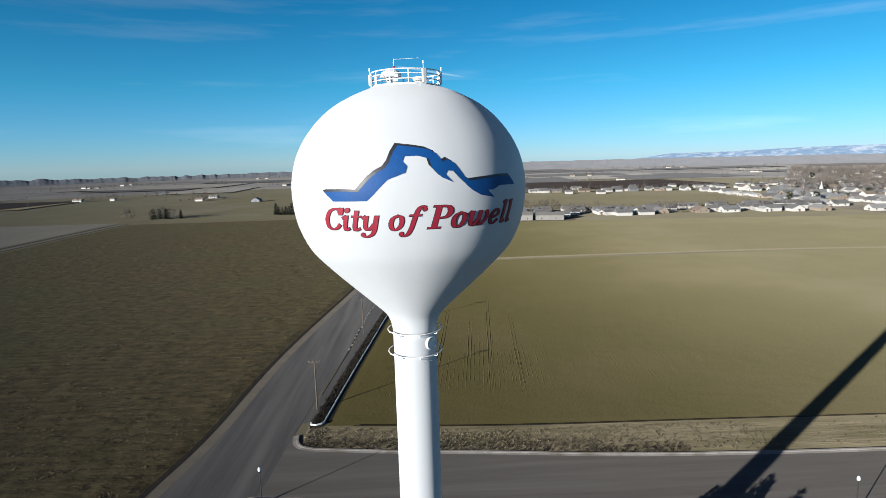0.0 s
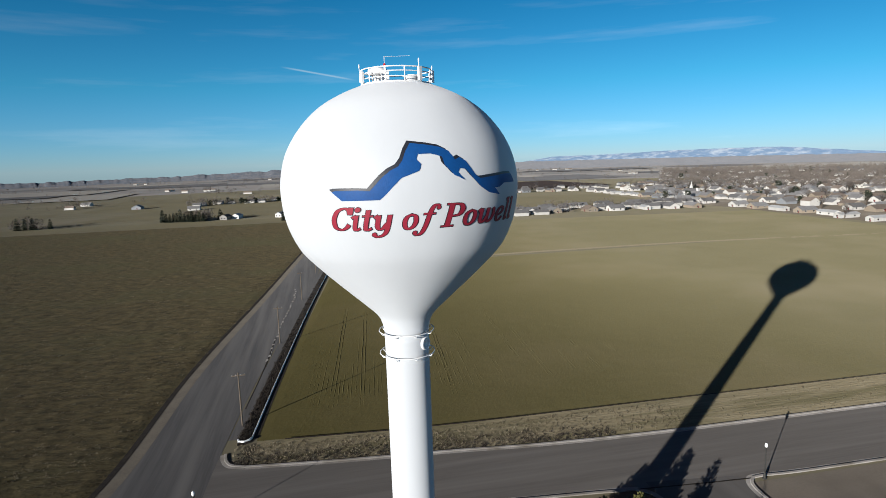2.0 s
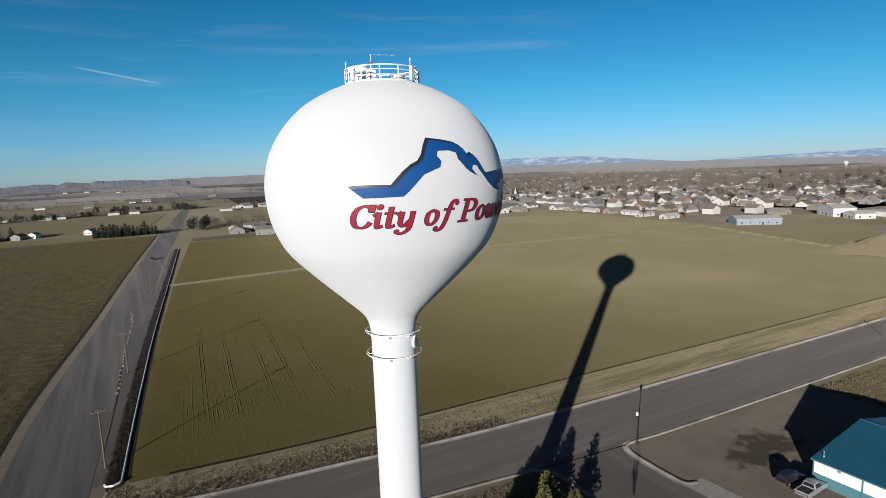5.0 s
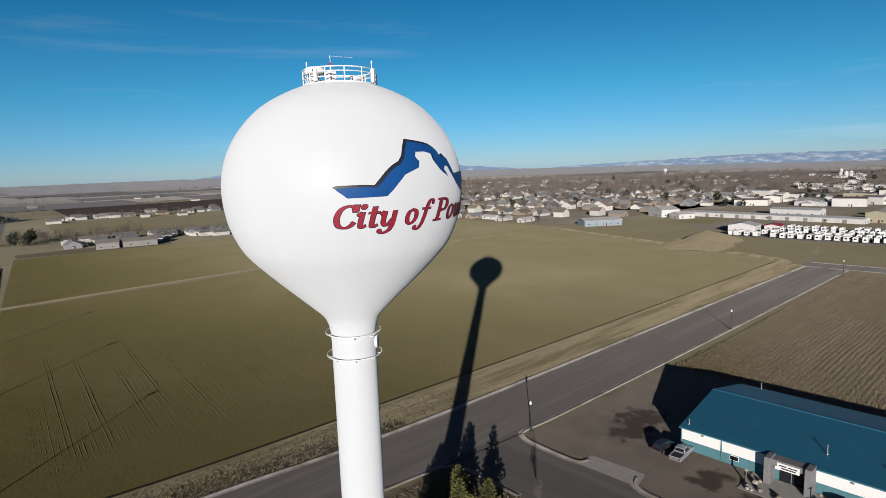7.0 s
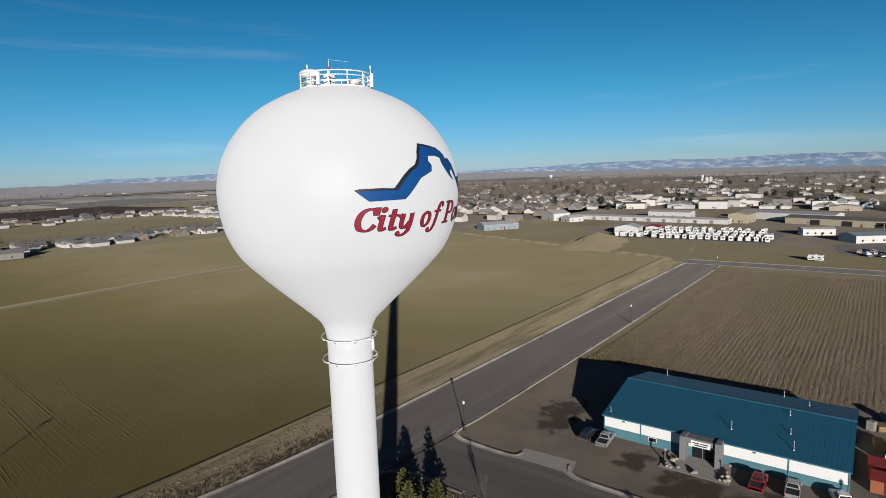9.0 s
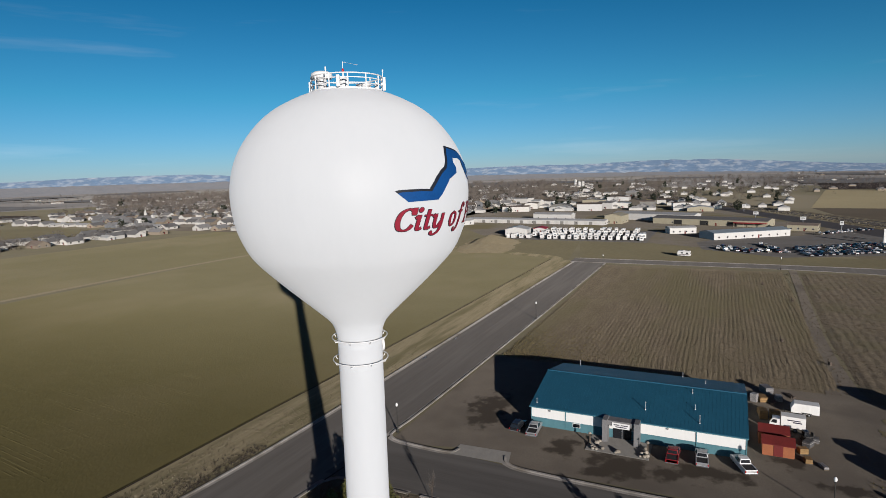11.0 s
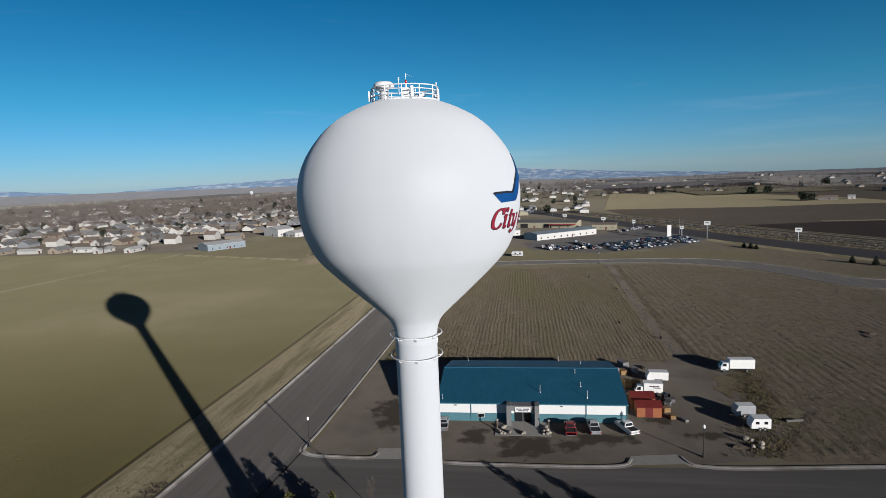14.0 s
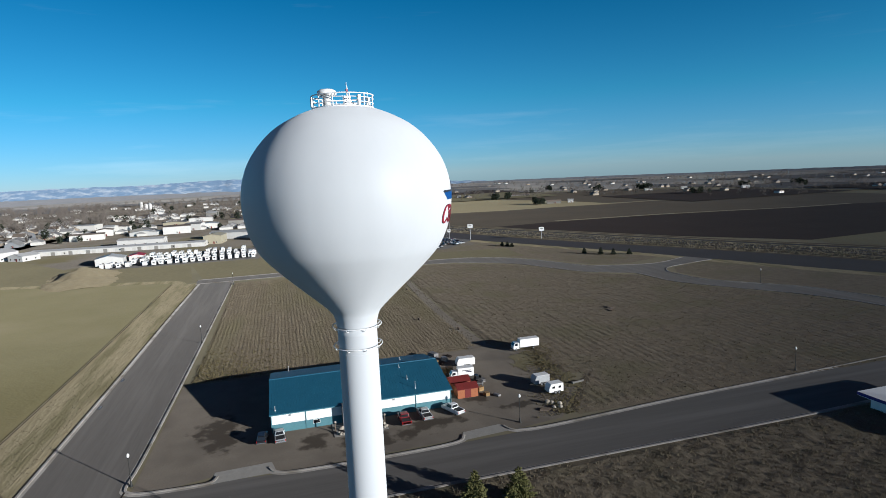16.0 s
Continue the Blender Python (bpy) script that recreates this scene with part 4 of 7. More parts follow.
def write(word, a0, a1, base, cap, grow, lift, material, name, label):
    """A word round the tank between two angles, each stroke a hair above the last."""
    shapes, x = [], 0.0
    for ch in word:
        wide, lines, dots = GLYPHS[ch]
        shapes += [(x, pen_stroke(ln, 0.185 if ch in "CP" else 0.16, 0.06, grow)) for ln in lines]
        for cx, cy, r in dots:
            bm = bmesh.new()
            bmesh.ops.create_circle(bm, cap_ends=True, segments=16, radius=r + grow, matrix=Matrix.Translation((cx, cy, 0)))
            shapes.append((x, bm))
        x += wide
    for k, (off, bm) in enumerate(shapes):
        for q in bm.verts:
            q.co = Vector((a0 + (a1 - a0) * (off + q.co.x + 0.22 * q.co.y) / x, base + q.co.y * cap, 0))
        wrapped(bm, tower, name, material, lift + 0.0025 * (k % 7), label)


for word, a0, a1, base in (("City", -129.7, -102.6, 45.72), ("of", -98.3, -85.2, 45.74), ("Powell", -81.6, -36.6, 45.76)):
    write(word, a0, a1, base - 0.01, 1.28, 0.026, 0.010, LOGO_BLACK, "lettering_edge", "dark edge behind the red lettering")
    write(word, a0, a1, base, 1.28, 0.0, 0.032, LOGO_RED, "lettering", "red slanted serif lettering")

# hoops round the neck of the shaft
for z in (38.05, 36.5):
    bm = hoop(bmesh.new(), 1.86, z, 0.035, 64)
    ring = part("support_ring", bm, WHITE_TRIM, tower, "white pipe ring on brackets")
    for k in range(8):
        a = radians(45 * k + 12)
        c, s = math.cos(a), math.sin(a)
        bm = bent(bmesh.new(), [(1.49 * c, 1.49 * s, z - 0.22), (1.75 * c, 1.75 * s, z - 0.2), (1.86 * c, 1.86 * s, z)], 0.028, 6)
        part("bracket", bm, WHITE_TRIM, ring)
a = radians(-45)
hq = Matrix.Translation((1.47 * math.cos(a), 1.47 * math.sin(a), 37.25)) @ Euler((0, math.pi / 2, a)).to_matrix().to_4x4()
bm = lathe(bmesh.new(), [(0.46, 0.0), (0.46, 0.10), (0.42, 0.16), (0.36, 0.16), (0.34, 0.12), (0.02, 0.12)], 32)
bm.transform(hq)
part("hatch", bm, WHITE_TRIM, tower, "round white access hatch on the shaft", True)

# railing on the crown
RAIL_R, RAIL_Z = 2.24, 54.08
rail = part("railing", hoop(bmesh.new(), RAIL_R, RAIL_Z + 1.0, 0.04, 64), WHITE_TRIM, tower, "white steel railing on the crown")
for z in (0.42, 0.74):
    part("mid_rail", hoop(bmesh.new(), RAIL_R, RAIL_Z + z, 0.032, 64), WHITE_TRIM, rail)
bm = bmesh.new()
n = 64
lo = [[bm.verts.new((r * math.cos(2 * math.pi * i / n), r * math.sin(2 * math.pi * i / n), z)) for i in range(n)] for r, z in ((RAIL_R + 0.02, RAIL_Z - 0.12), (RAIL_R + 0.02, RAIL_Z + 0.16), (RAIL_R - 0.02, RAIL_Z + 0.16), (RAIL_R - 0.02, RAIL_Z - 0.12))]
for a, b in zip(lo, lo[1:]):
    for i in range(n):
        bm.faces.new((a[i], a[(i + 1) % n], b[(i + 1) % n], b[i]))
part("toe_plate", bm, WHITE_TRIM, rail)
for k in range(12):
    a = radians(30 * k + 6)
    c, s = RAIL_R * math.cos(a), RAIL_R * math.sin(a)
    bm = tube(bmesh.new(), (c, s, RAIL_Z - 0.1), (c, s, RAIL_Z + 1.03), 0.04, seg=8)
    box(bm, c - 0.09, s - 0.09, RAIL_Z - 0.12, c + 0.09, s + 0.09, RAIL_Z - 0.04)
    part("post", bm, WHITE_TRIM, rail)
for ang, h, w in ((202, 0.7, 0.2), (300, 0.85, 0.26), (338, 0.75, 0.22), (110, 0.7, 0.2)):
    a = radians(ang)
    m = pose((RAIL_R + 0.16) * math.cos(a), (RAIL_R + 0.16) * math.sin(a), RAIL_Z + 0.15, 0, 0, ang)
    bm = box(bmesh.new(), -0.09, -w / 2, 0, 0.09, w / 2, h, 0.03)
    bm.transform(m)
    ant = part("panel_antenna", bm, WHITE_TRIM, tower, "white panel antenna fixed to the railing")
    bm = box(bmesh.new(), -0.2, -0.04, h * 0.4, -0.09, 0.04, h * 0.6)
    bm.transform(m)
    part("clamp", bm, GALV, ant)
for ang, h in ((182, 1.2), (300, 1.3), (352, 1.1)):
    a = radians(ang)
    c, s = (RAIL_R + 0.08) * math.cos(a), (RAIL_R + 0.08) * math.sin(a)
    bm = tube(bmesh.new(), (c, s, RAIL_Z + 0.3), (c, s, RAIL_Z + h), 0.022, seg=6)
    tube(bm, (c, s, RAIL_Z + h), (c, s, RAIL_Z + h + 0.18), 0.05, 0.04, 8)
    part("whip_antenna", bm, WHITE_TRIM, tower)
bm = lathe(bmesh.new(), [(0.30, 54.2), (0.30, 54.95), (0.34, 55.0), (0.66, 55.02), (0.70, 55.12), (0.66, 55.32), (0.45, 55.44), (0.05, 55.47)], 32)
bm.transform(Matrix.Translation((-1.0, 1.2, 0)))
part("vent", bm, WHITE_TRIM, tower, "white mushroom vent on the crown", True)
bm = lathe(bmesh.new(), [(0.42, 54.3), (0.42, 54.62), (0.5, 54.64), (0.5, 54.72), (0.05, 54.78)], 24)
bm.transform(Matrix.Translation((0.9, -0.7, 0)))
part("roof_hatch", bm, WHITE_TRIM, tower, "round roof hatch", True)
bm = tube(bmesh.new(), (-0.73, -0.25, 54.3), (-0.73, -0.25, 55.32), 0.05, seg=8)
box(bm, -0.98, -0.5, 54.35, -0.48, 0.0, 55.0, 0.03)
mast = part("beacon_mast", bm, WHITE_TRIM, tower, "white equipment box with a short mast")
part("beacon", lathe(bmesh.new(), [(0.06, 55.32), (0.08, 55.35), (0.08, 55.47), (0.05, 55.53), (0.01, 55.55)], 16), BEACON, mast, "red warning light", True).location = (-0.73, -0.25, 0)
bm = tube(bmesh.new(), (-0.73, -0.25, 55.3), (-0.73, -0.25, 55.98), 0.018, seg=6)
tube(bm, (-0.73, -0.25, 55.94), (0.9, -0.35, 55.98), 0.012, seg=5)
part("aerial", bm, WHITE_TRIM, tower)

# ---- metal building ----
TEAL = surface("teal_roof_steel", (0.016, 0.110, 0.178), (0.012, 0.090, 0.150), 0.25, 0.45, 0.0, fine=1.5, spec=0.45)
TEAL_WALL = surface("teal_wall_steel", (0.085, 0.20, 0.23), (0.065, 0.165, 0.195), 0.4, 0.55, fine=3)
WALL_WHITE = surface("white_wall_steel", (0.72, 0.72, 0.70), (0.67, 0.675, 0.66), 0.4, 0.5, fine=3, stretch=(1, 1, 0.3))
GREY_STONE = surface("grey_stucco", (0.20, 0.20, 0.20), (0.14, 0.14, 0.145), 1.0, 0.85, fine=9, bump=0.01, bump_scale=20)
DARK_GLASS = surface("dark_window_glass", (0.012, 0.014, 0.017), (0.02, 0.022, 0.026), 0.6, 0.08, spec=0.6)
SIGN_INK = surface("dark_sign_ink", (0.03, 0.03, 0.06), (0.05, 0.04, 0.06), 3, 0.6)
TIMBER = surface("weathered_timber", (0.14, 0.11, 0.08), (0.085, 0.068, 0.052), 1.5, 0.85, fine=12, stretch=(1, 1, 4))
X0, X1, Y0, Y1, EAVE, RIDGE = 70.6, 96.2, -26.8, 9.8, 4.0, 6.6
XM = (X0 + X1) / 2
shop = thing("metal_building", pose(0, 0, 0), "long metal building with teal roof and white walls", "building")
bm = bmesh.new()
prof = [(X0, 1.7), (X1, 1.7), (X1, EAVE - 0.22), (XM, RIDGE - 0.2), (X0, EAVE - 0.22)]
fa, fb = [bm.verts.new((x, Y0, z)) for x, z in prof], [bm.verts.new((x, Y1, z)) for x, z in prof]
bm.faces.new(fa[::-1]), bm.faces.new(fb)
for i in range(5):
    bm.faces.new((fa[i], fa[(i + 1) % 5], fb[(i + 1) % 5], fb[i]))
wall = part("wall", bm, WALL_WHITE, shop, "white ribbed steel wall")
part("wainscot", box(bmesh.new(), X0 - 0.02, Y0 - 0.02, 0, X1 + 0.02, Y1 + 0.02, 1.695), TEAL_WALL, shop, "dull teal lower wall")
for sgn, xe in ((-1, X0 - 0.35), (1, X1 + 0.35)):
    bm = bmesh.new()
    sl = (RIDGE - EAVE + 0.12) / (XM - X0 + 0.35)
    ze = RIDGE - abs(xe - XM) * sl
    a = [(XM, RIDGE), (xe, ze), (xe, ze - 0.14), (XM, RIDGE - 0.14)]
    va, vb = [bm.verts.new((x, Y0 - 0.3, z)) for x, z in a], [bm.verts.new((x, Y1 + 0.3, z)) for x, z in a]
    bm.faces.new(va[::-1]), bm.faces.new(vb)
    for i in range(4):
        bm.faces.new((va[i], va[(i + 1) % 4], vb[(i + 1) % 4], vb[i]))
    roof = part("roof", bm, TEAL, shop, "teal standing-seam roof slope")
    y = Y0 - 0.2
    bm = bmesh.new()
    while y < Y1 + 0.25:
        vv = [bm.verts.new((XM if q < 2 else xe, y + d, (RIDGE if q < 2 else ze) + h)) for q in (0, 2) for d, h in ((-0.02, 0.0), (-0.01, 0.016), (0.01, 0.016), (0.02, 0.0))]
        vv = vv[:4] + vv[4:]
        for i in range(3):
            bm.faces.new((vv[i], vv[i + 1], vv[i + 5], vv[i + 4]))
        y += 0.61
    part("seam", bm, TEAL, roof)
    part("gutter", box(bmesh.new(), xe - 0.09, Y0 - 0.3, ze - 0.22, xe + 0.09, Y1 + 0.3, ze - 0.08, 0.02), TEAL_WALL, roof)
part("ridge_cap", bent(bmesh.new(), [(XM, Y0 - 0.3, RIDGE - 0.02), (XM, Y1 + 0.3, RIDGE - 0.02)], 0.14, 8), TEAL, shop)
for y in (Y0, -19.2, 3.2, Y1):
    part("downspout", box(bmesh.new(), X0 - 0.13, y - 0.08, 0.1, X0 - 0.02, y + 0.08, EAVE - 0.1, 0.02), TEAL_WALL, shop)
for x, y, h in ((74.2, -10.5, 1.5), (72.4, -19.6, 1.5), (76.4, -18.7, 0.9), (81.5, -18.0, 0.8), (71.6, 9.0, 0.9), (95.8, 6.0, 1.2), (95.9, -15.5, 1.0), (90.5, -20.0, 0.6)):
    z0 = RIDGE - abs(x - XM) * sl - 0.1
    bm = tube(bmesh.new(), (x, y, z0), (x, y, z0 + h), 0.07, seg=10)
    tube(bm, (x, y, z0 + h), (x, y, z0 + h + 0.1), 0.11, 0.09, 10)
    tube(bm, (x, y, z0), (x, y, z0 + 0.25), 0.2, 0.1, 10)
    part("roof_pipe", bm, GALV, shop, "grey metal roof vent pipe")
# front door, windows, wall lamps
# added window: this wall has only dark shade spots, no glazing
for y0, y1 in ((0.5, 1.9),):
    fr = part("window", box(bmesh.new(), X0 - 0.06, y0, 0.8, X0 + 0.01, y1, 1.62, 0.01), WALL_WHITE, shop, "added small low window in the teal wall")
    part("pane", box(bmesh.new(), X0 - 0.075, y0 + 0.08, 0.88, X0 - 0.055, y1 - 0.08, 1.54), DARK_GLASS, fr)
for y in (-14.6, 6.2):
    part("wall_lamp", box(bmesh.new(), X0 - 0.28, y - 0.16, 3.2, X0 + 0.01, y + 0.16, 3.42, 0.04), GALV, shop)
porch = part("porch", box(bmesh.new(), 68.8, -9.7, 3.1, 70.7, -4.3, 4.0, 0.04), GREY_STONE, shop, "grey projecting entrance porch")
for y in (-9.7, -4.3):
    part("porch_column", box(bmesh.new(), 68.3, y - 0.45, 0, 70.55, y + 0.45, 4.2, 0.05), GREY_STONE, porch, "grey square entrance column")
part("entrance_door", box(bmesh.new(), 70.50, -8.6, 0.05, 70.56, -5.4, 2.6, 0.01), DARK_GLASS, porch, "dark glass double entrance door")
part("door_frame", box(bmesh.new(), 70.46, -7.05, 0.05, 70.60, -6.95, 2.6), GALV, porch)
sgn = part("sign_board", box(bmesh.new(), 68.70, -8.5, 2.75, 68.79, -5.5, 3.75, 0.01), WALL_WHITE, porch, "white sign board with unreadable dark writing")
for z, ya, yb in ((3.4, -8.2, -7.0), (3.4, -6.8, -5.8), (3.05, -8.0, -6.1)):
    part("writing_bar", box(bmesh.new(), 68.68, ya, z - 0.09, 68.705, yb, z + 0.09), SIGN_INK, sgn)

pad = structure("concrete_pad", box(bmesh.new(), 64.3, -12.2, 0.0, 70.5, -1.7, 0.10, 0.02), CONCRETE, "pale concrete forecourt slab before the entrance", "pavement")


# ---- vehicles ----
TYRE = surface("black_tyre_rubber", (0.018, 0.018, 0.018), (0.028, 0.028, 0.027), 4, 0.85)
RIM = surface("grey_wheel_rim", (0.35, 0.35, 0.36), (0.25, 0.25, 0.26), 4, 0.35, 0.7)
CHROME = surface("bright_bumper", (0.5, 0.5, 0.5), (0.4, 0.4, 0.4), 4, 0.25, 0.8)
LAMP_RED = surface("red_tail_lens", (0.35, 0.012, 0.012), (0.28, 0.01, 0.01), 4, 0.25)
LAMP_CLEAR = surface("clear_headlight_lens", (0.6, 0.6, 0.58), (0.5, 0.5, 0.5), 4, 0.15)
BED = surface("dark_bed_liner", (0.03, 0.03, 0.032), (0.045, 0.045, 0.045), 4, 0.8)
PAINT = {
    "red": surface("dark_red_car_paint", (0.22, 0.015, 0.018), (0.18, 0.013, 0.016), 1, 0.25, spec=0.6),
    "silver": surface("silver_car_paint", (0.42, 0.43, 0.44), (0.36, 0.37, 0.38), 1, 0.28, 0.4),
    "white": surface("white_car_paint", (0.76, 0.76, 0.75), (0.68, 0.68, 0.68), 1, 0.28, spec=0.6),
    "black": surface("black_car_paint", (0.015, 0.016, 0.02), (0.022, 0.023, 0.027), 1, 0.22, spec=0.6),
    "blue": surface("dark_blue_car_paint", (0.02, 0.04, 0.12), (0.018, 0.035, 0.10), 1, 0.24, spec=0.6),
    "tan": surface("tan_car_paint", (0.36, 0.31, 0.24), (0.30, 0.26, 0.20), 1, 0.28, 0.3),
}


def wheels(parent, places, r=0.38, w=0.26):
    for x, y in places:
        s = 1 if y > 0 else -1
        bm = lathe(bmesh.new(), [(r * 0.62, -w / 2), (r * 0.94, -w / 2), (r, -w / 4), (r, w / 4), (r * 0.94, w / 2), (r * 0.62, w / 2)], 20)
        bm.transform(pose(x, y, r, 90))
        ty = part("tyre", bm, TYRE, parent, smooth=True)
        bm = lathe(bmesh.new(), [(r * 0.60, -0.02), (r * 0.58, 0.05), (r * 0.2, 0.02), (0.02, 0.04)], 14)
        bm.transform(pose(x, y + s * w * 0.42, r, 90 if s < 0 else -90))
        part("rim", bm, RIM, ty, smooth=True)


def extruded(bm, prof, half, taper=0.0, top=None):
    """A side outline (x, z) as a solid across y; above `top` its sides lean in by taper."""
    def y_at(z):
        return half - (taper * max(0, z - top) if top is not None else 0)
    a = [bm.verts.new((x, -y_at(z), z)) for x, z in prof]
    b = [bm.verts.new((x, y_at(z), z)) for x, z in prof]
    k = len(prof)
    bm.faces.new(a), bm.faces.new(b[::-1])
    for i in range(k):
        bm.faces.new((a[i], b[i], b[(i + 1) % k], a[(i + 1) % k]))
    bmesh.ops.bevel(bm, geom=list(bm.edges), offset=0.045, segments=2, profile=0.6, affect="EDGES")
    return bm


def vehicle(style, colour, m, label, group=""):
    paint = PAINT[colour]
    t = thing("pickup_truck" if style == "pickup" else "car", m, label, "pickup truck" if style == "pickup" else "car", group)
    if style == "pickup":
        L, W = 5.6, 0.98
        body = part("body", extruded(bmesh.new(), [(-2.8, 0.45), (-2.8, 1.02), (-0.75, 1.04), (-0.72, 1.12), (1.25, 1.12), (2.55, 1.02), (2.8, 0.85), (2.8, 0.42), (2.3, 0.36), (-2.4, 0.36)], W), paint, t, smooth=False)
        cab = part("cab", extruded(bmesh.new(), [(-0.75, 1.06), (-0.62, 1.82), (0.55, 1.84), (1.35, 1.10)], W - 0.05, 0.28, 1.1), paint, t)
        part("windscreen", quads([(1.33, -0.80, 1.17), (1.33, 0.80, 1.17), (0.70, 0.66, 1.76), (0.70, -0.66, 1.76)], [(0, 1, 2, 3)]), DARK_GLASS, cab).location.x = 0.06
        part("rear_window", quads([(-0.76, -0.75, 1.22), (-0.76, 0.75, 1.22), (-0.66, 0.64, 1.72), (-0.66, -0.64, 1.72)], [(0, 1, 2, 3)]), DARK_GLASS, cab).location.x = -0.03
        for s in (-1, 1):
            part("side_window", quads([(-0.60, s * 0.93, 1.2), (1.10, s * 0.93, 1.2), (0.50, s * 0.76, 1.74), (-0.52, s * 0.76, 1.74)], [(0, 1, 2, 3)]), DARK_GLASS, cab).location.y = s * 0.02
        part("cargo_bed", box(bmesh.new(), -2.68, -0.80, 0.8, -0.84, 0.80, 1.055), BED, t, "dark open cargo bed")
        for s in (-1, 1):
            part("bed_rail", box(bmesh.new(), -2.78, s * 0.90 - 0.07, 1.0, -0.8, s * 0.90 + 0.07, 1.13, 0.02), paint, t)
        part("tailgate", box(bmesh.new(), -2.80, -0.92, 0.6, -2.70, 0.92, 1.12, 0.02), paint, t)
        ends, wb = (2.82, -2.84), ((1.75, 0.84), (1.75, -0.84), (-1.75, 0.84), (-1.75, -0.84))
    else:
        L, W, hgt = 4.7, 0.9, (1.72 if style == "suv" else 1.42)
        body = part("body", extruded(bmesh.new(), [(-2.3, 0.38), (-2.33, 0.9), (-1.9, 0.98), (1.15, 0.96), (2.15, 0.84), (2.33, 0.68), (2.33, 0.32), (-2.0, 0.28)], W), paint, t)
        roofp = [(-2.2, 0.95), (-1.95, hgt - 0.1), (-1.4, hgt), (0.3, hgt), (1.2, 0.95)] if style == "suv" else [(-1.95, 0.95), (-1.2, hgt), (0.25, hgt), (1.15, 0.94)]
        cab = part("cabin", extruded(bmesh.new(), roofp, W - 0.06, 0.3, 0.95), DARK_GLASS, t, "dark glazed cabin")
        part("roof_panel", box(bmesh.new(), roofp[1][0] + 0.12, -0.62, hgt - 0.03, 0.28, 0.62, hgt + 0.02, 0.015), paint, cab)
        for s in (-1, 1):
            part("pillar", box(bmesh.new(), -0.45, s * 0.73 - 0.04, 0.95, -0.35, s * 0.73 + 0.04, hgt - 0.02), paint, cab)
        ends, wb = (2.34, -2.34), ((1.42, 0.78), (1.42, -0.78), (-1.4, 0.78), (-1.4, -0.78))
    part("front_bumper", box(bmesh.new(), ends[0] - 0.1, -W + 0.04, 0.4, ends[0] + 0.04, W - 0.04, 0.6, 0.03), CHROME, t)
    part("rear_bumper", box(bmesh.new(), ends[1] - 0.05, -W + 0.04, 0.42, ends[1] + 0.08, W - 0.04, 0.58, 0.03), CHROME, t)
    for s in (-1, 1):
        part("headlight", box(bmesh.new(), ends[0] - 0.06, s * (W - 0.2) - 0.13, 0.66, ends[0] + 0.01, s * (W - 0.2) + 0.13, 0.82), LAMP_CLEAR, t)
        part("tail_light", box(bmesh.new(), ends[1] - 0.015, s * (W - 0.1) - 0.07, 0.68, ends[1] + 0.06, s * (W - 0.1) + 0.07, 0.98), LAMP_RED, t)
        part("mirror", box(bmesh.new(), 0.85, s * (W + 0.07) - 0.08, 1.02, 1.0, s * (W + 0.07) + 0.08, 1.2, 0.02), paint, t)
    wheels(t, wb, 0.39 if style == "pickup" else 0.33)
    return t


vehicle("pickup", "red", pose(66.6, -15.8, 0.02, rz=0), "dark red pickup parked nose to the building")
vehicle("pickup", "silver", pose(67.3, -20.2, 0.02, rz=3), "silver pickup parked nose to the building")
vehicle("pickup", "white", pose(67.5, -26.3, 0.02, rz=22), "white pickup parked at the building corner")
vehicle("suv", "black", pose(68.0, 11.6, 0.02, rz=-4), "black car parked in the building's shade")
vehicle("pickup", "silver", pose(67.6, 8.4, 0.02, rz=4), "grey pickup parked beside the building corner")

# box truck, vans and trailers
VAN_SIDE = surface("off_white_van_panel", (0.76, 0.755, 0.73), (0.68, 0.675, 0.655), 0.8, 0.5, fine=3, stretch=(1, 1, 0.4), own=True)
GREY_SIDE = surface("grey_trailer_panel", (0.33, 0.34, 0.35), (0.26, 0.27, 0.28), 0.8, 0.5, fine=3, own=True)
CHASSIS = surface("black_chassis", (0.02, 0.02, 0.021), (0.035, 0.033, 0.03), 3, 0.7)


def box_truck(m, label, long=6.3):
    t = thing("box_truck", m, label, "truck")
    part("cargo_box", box(bmesh.new(), -long, -1.22, 1.05, 0, 1.22, 3.5, 0.04), VAN_SIDE, t, "white cargo box")
    part("chassis", box(bmesh.new(), -long + 0.1, -0.5, 0.62, 2.1, 0.5, 1.05, 0.02), CHASSIS, t)
    cab = part("cab", extruded(bmesh.new(), [(0.2, 0.6), (0.2, 2.55), (1.55, 2.6), (2.1, 1.75), (2.2, 0.6)], 1.1, 0.08, 1.7), PAINT["white"], t)
    part("windscreen", quads([(2.12, -0.95, 1.78), (2.12, 0.95, 1.78), (1.62, 0.88, 2.5), (1.62, -0.88, 2.5)], [(0, 1, 2, 3)]), DARK_GLASS, cab).location.x = 0.04
    for s in (-1, 1):
        part("side_window", quads([(0.75, s * 1.10, 1.65), (1.85, s * 1.10, 1.65), (1.5, s * 1.05, 2.4), (0.75, s * 1.05, 2.4)], [(0, 1, 2, 3)]), DARK_GLASS, cab).location.y = s * 0.02
        part("headlight", box(bmesh.new(), 2.14, s * 0.85 - 0.16, 0.85, 2.23, s * 0.85 + 0.16, 1.02), LAMP_CLEAR, t)
    part("front_bumper", box(bmesh.new(), 2.1, -1.1, 0.5, 2.3, 1.1, 0.78, 0.03), CHASSIS, t)
    wheels(t, ((1.3, 0.95), (1.3, -0.95), (-long + 1.9, 0.95), (-long + 1.9, -0.95)), 0.46, 0.3)
    return t


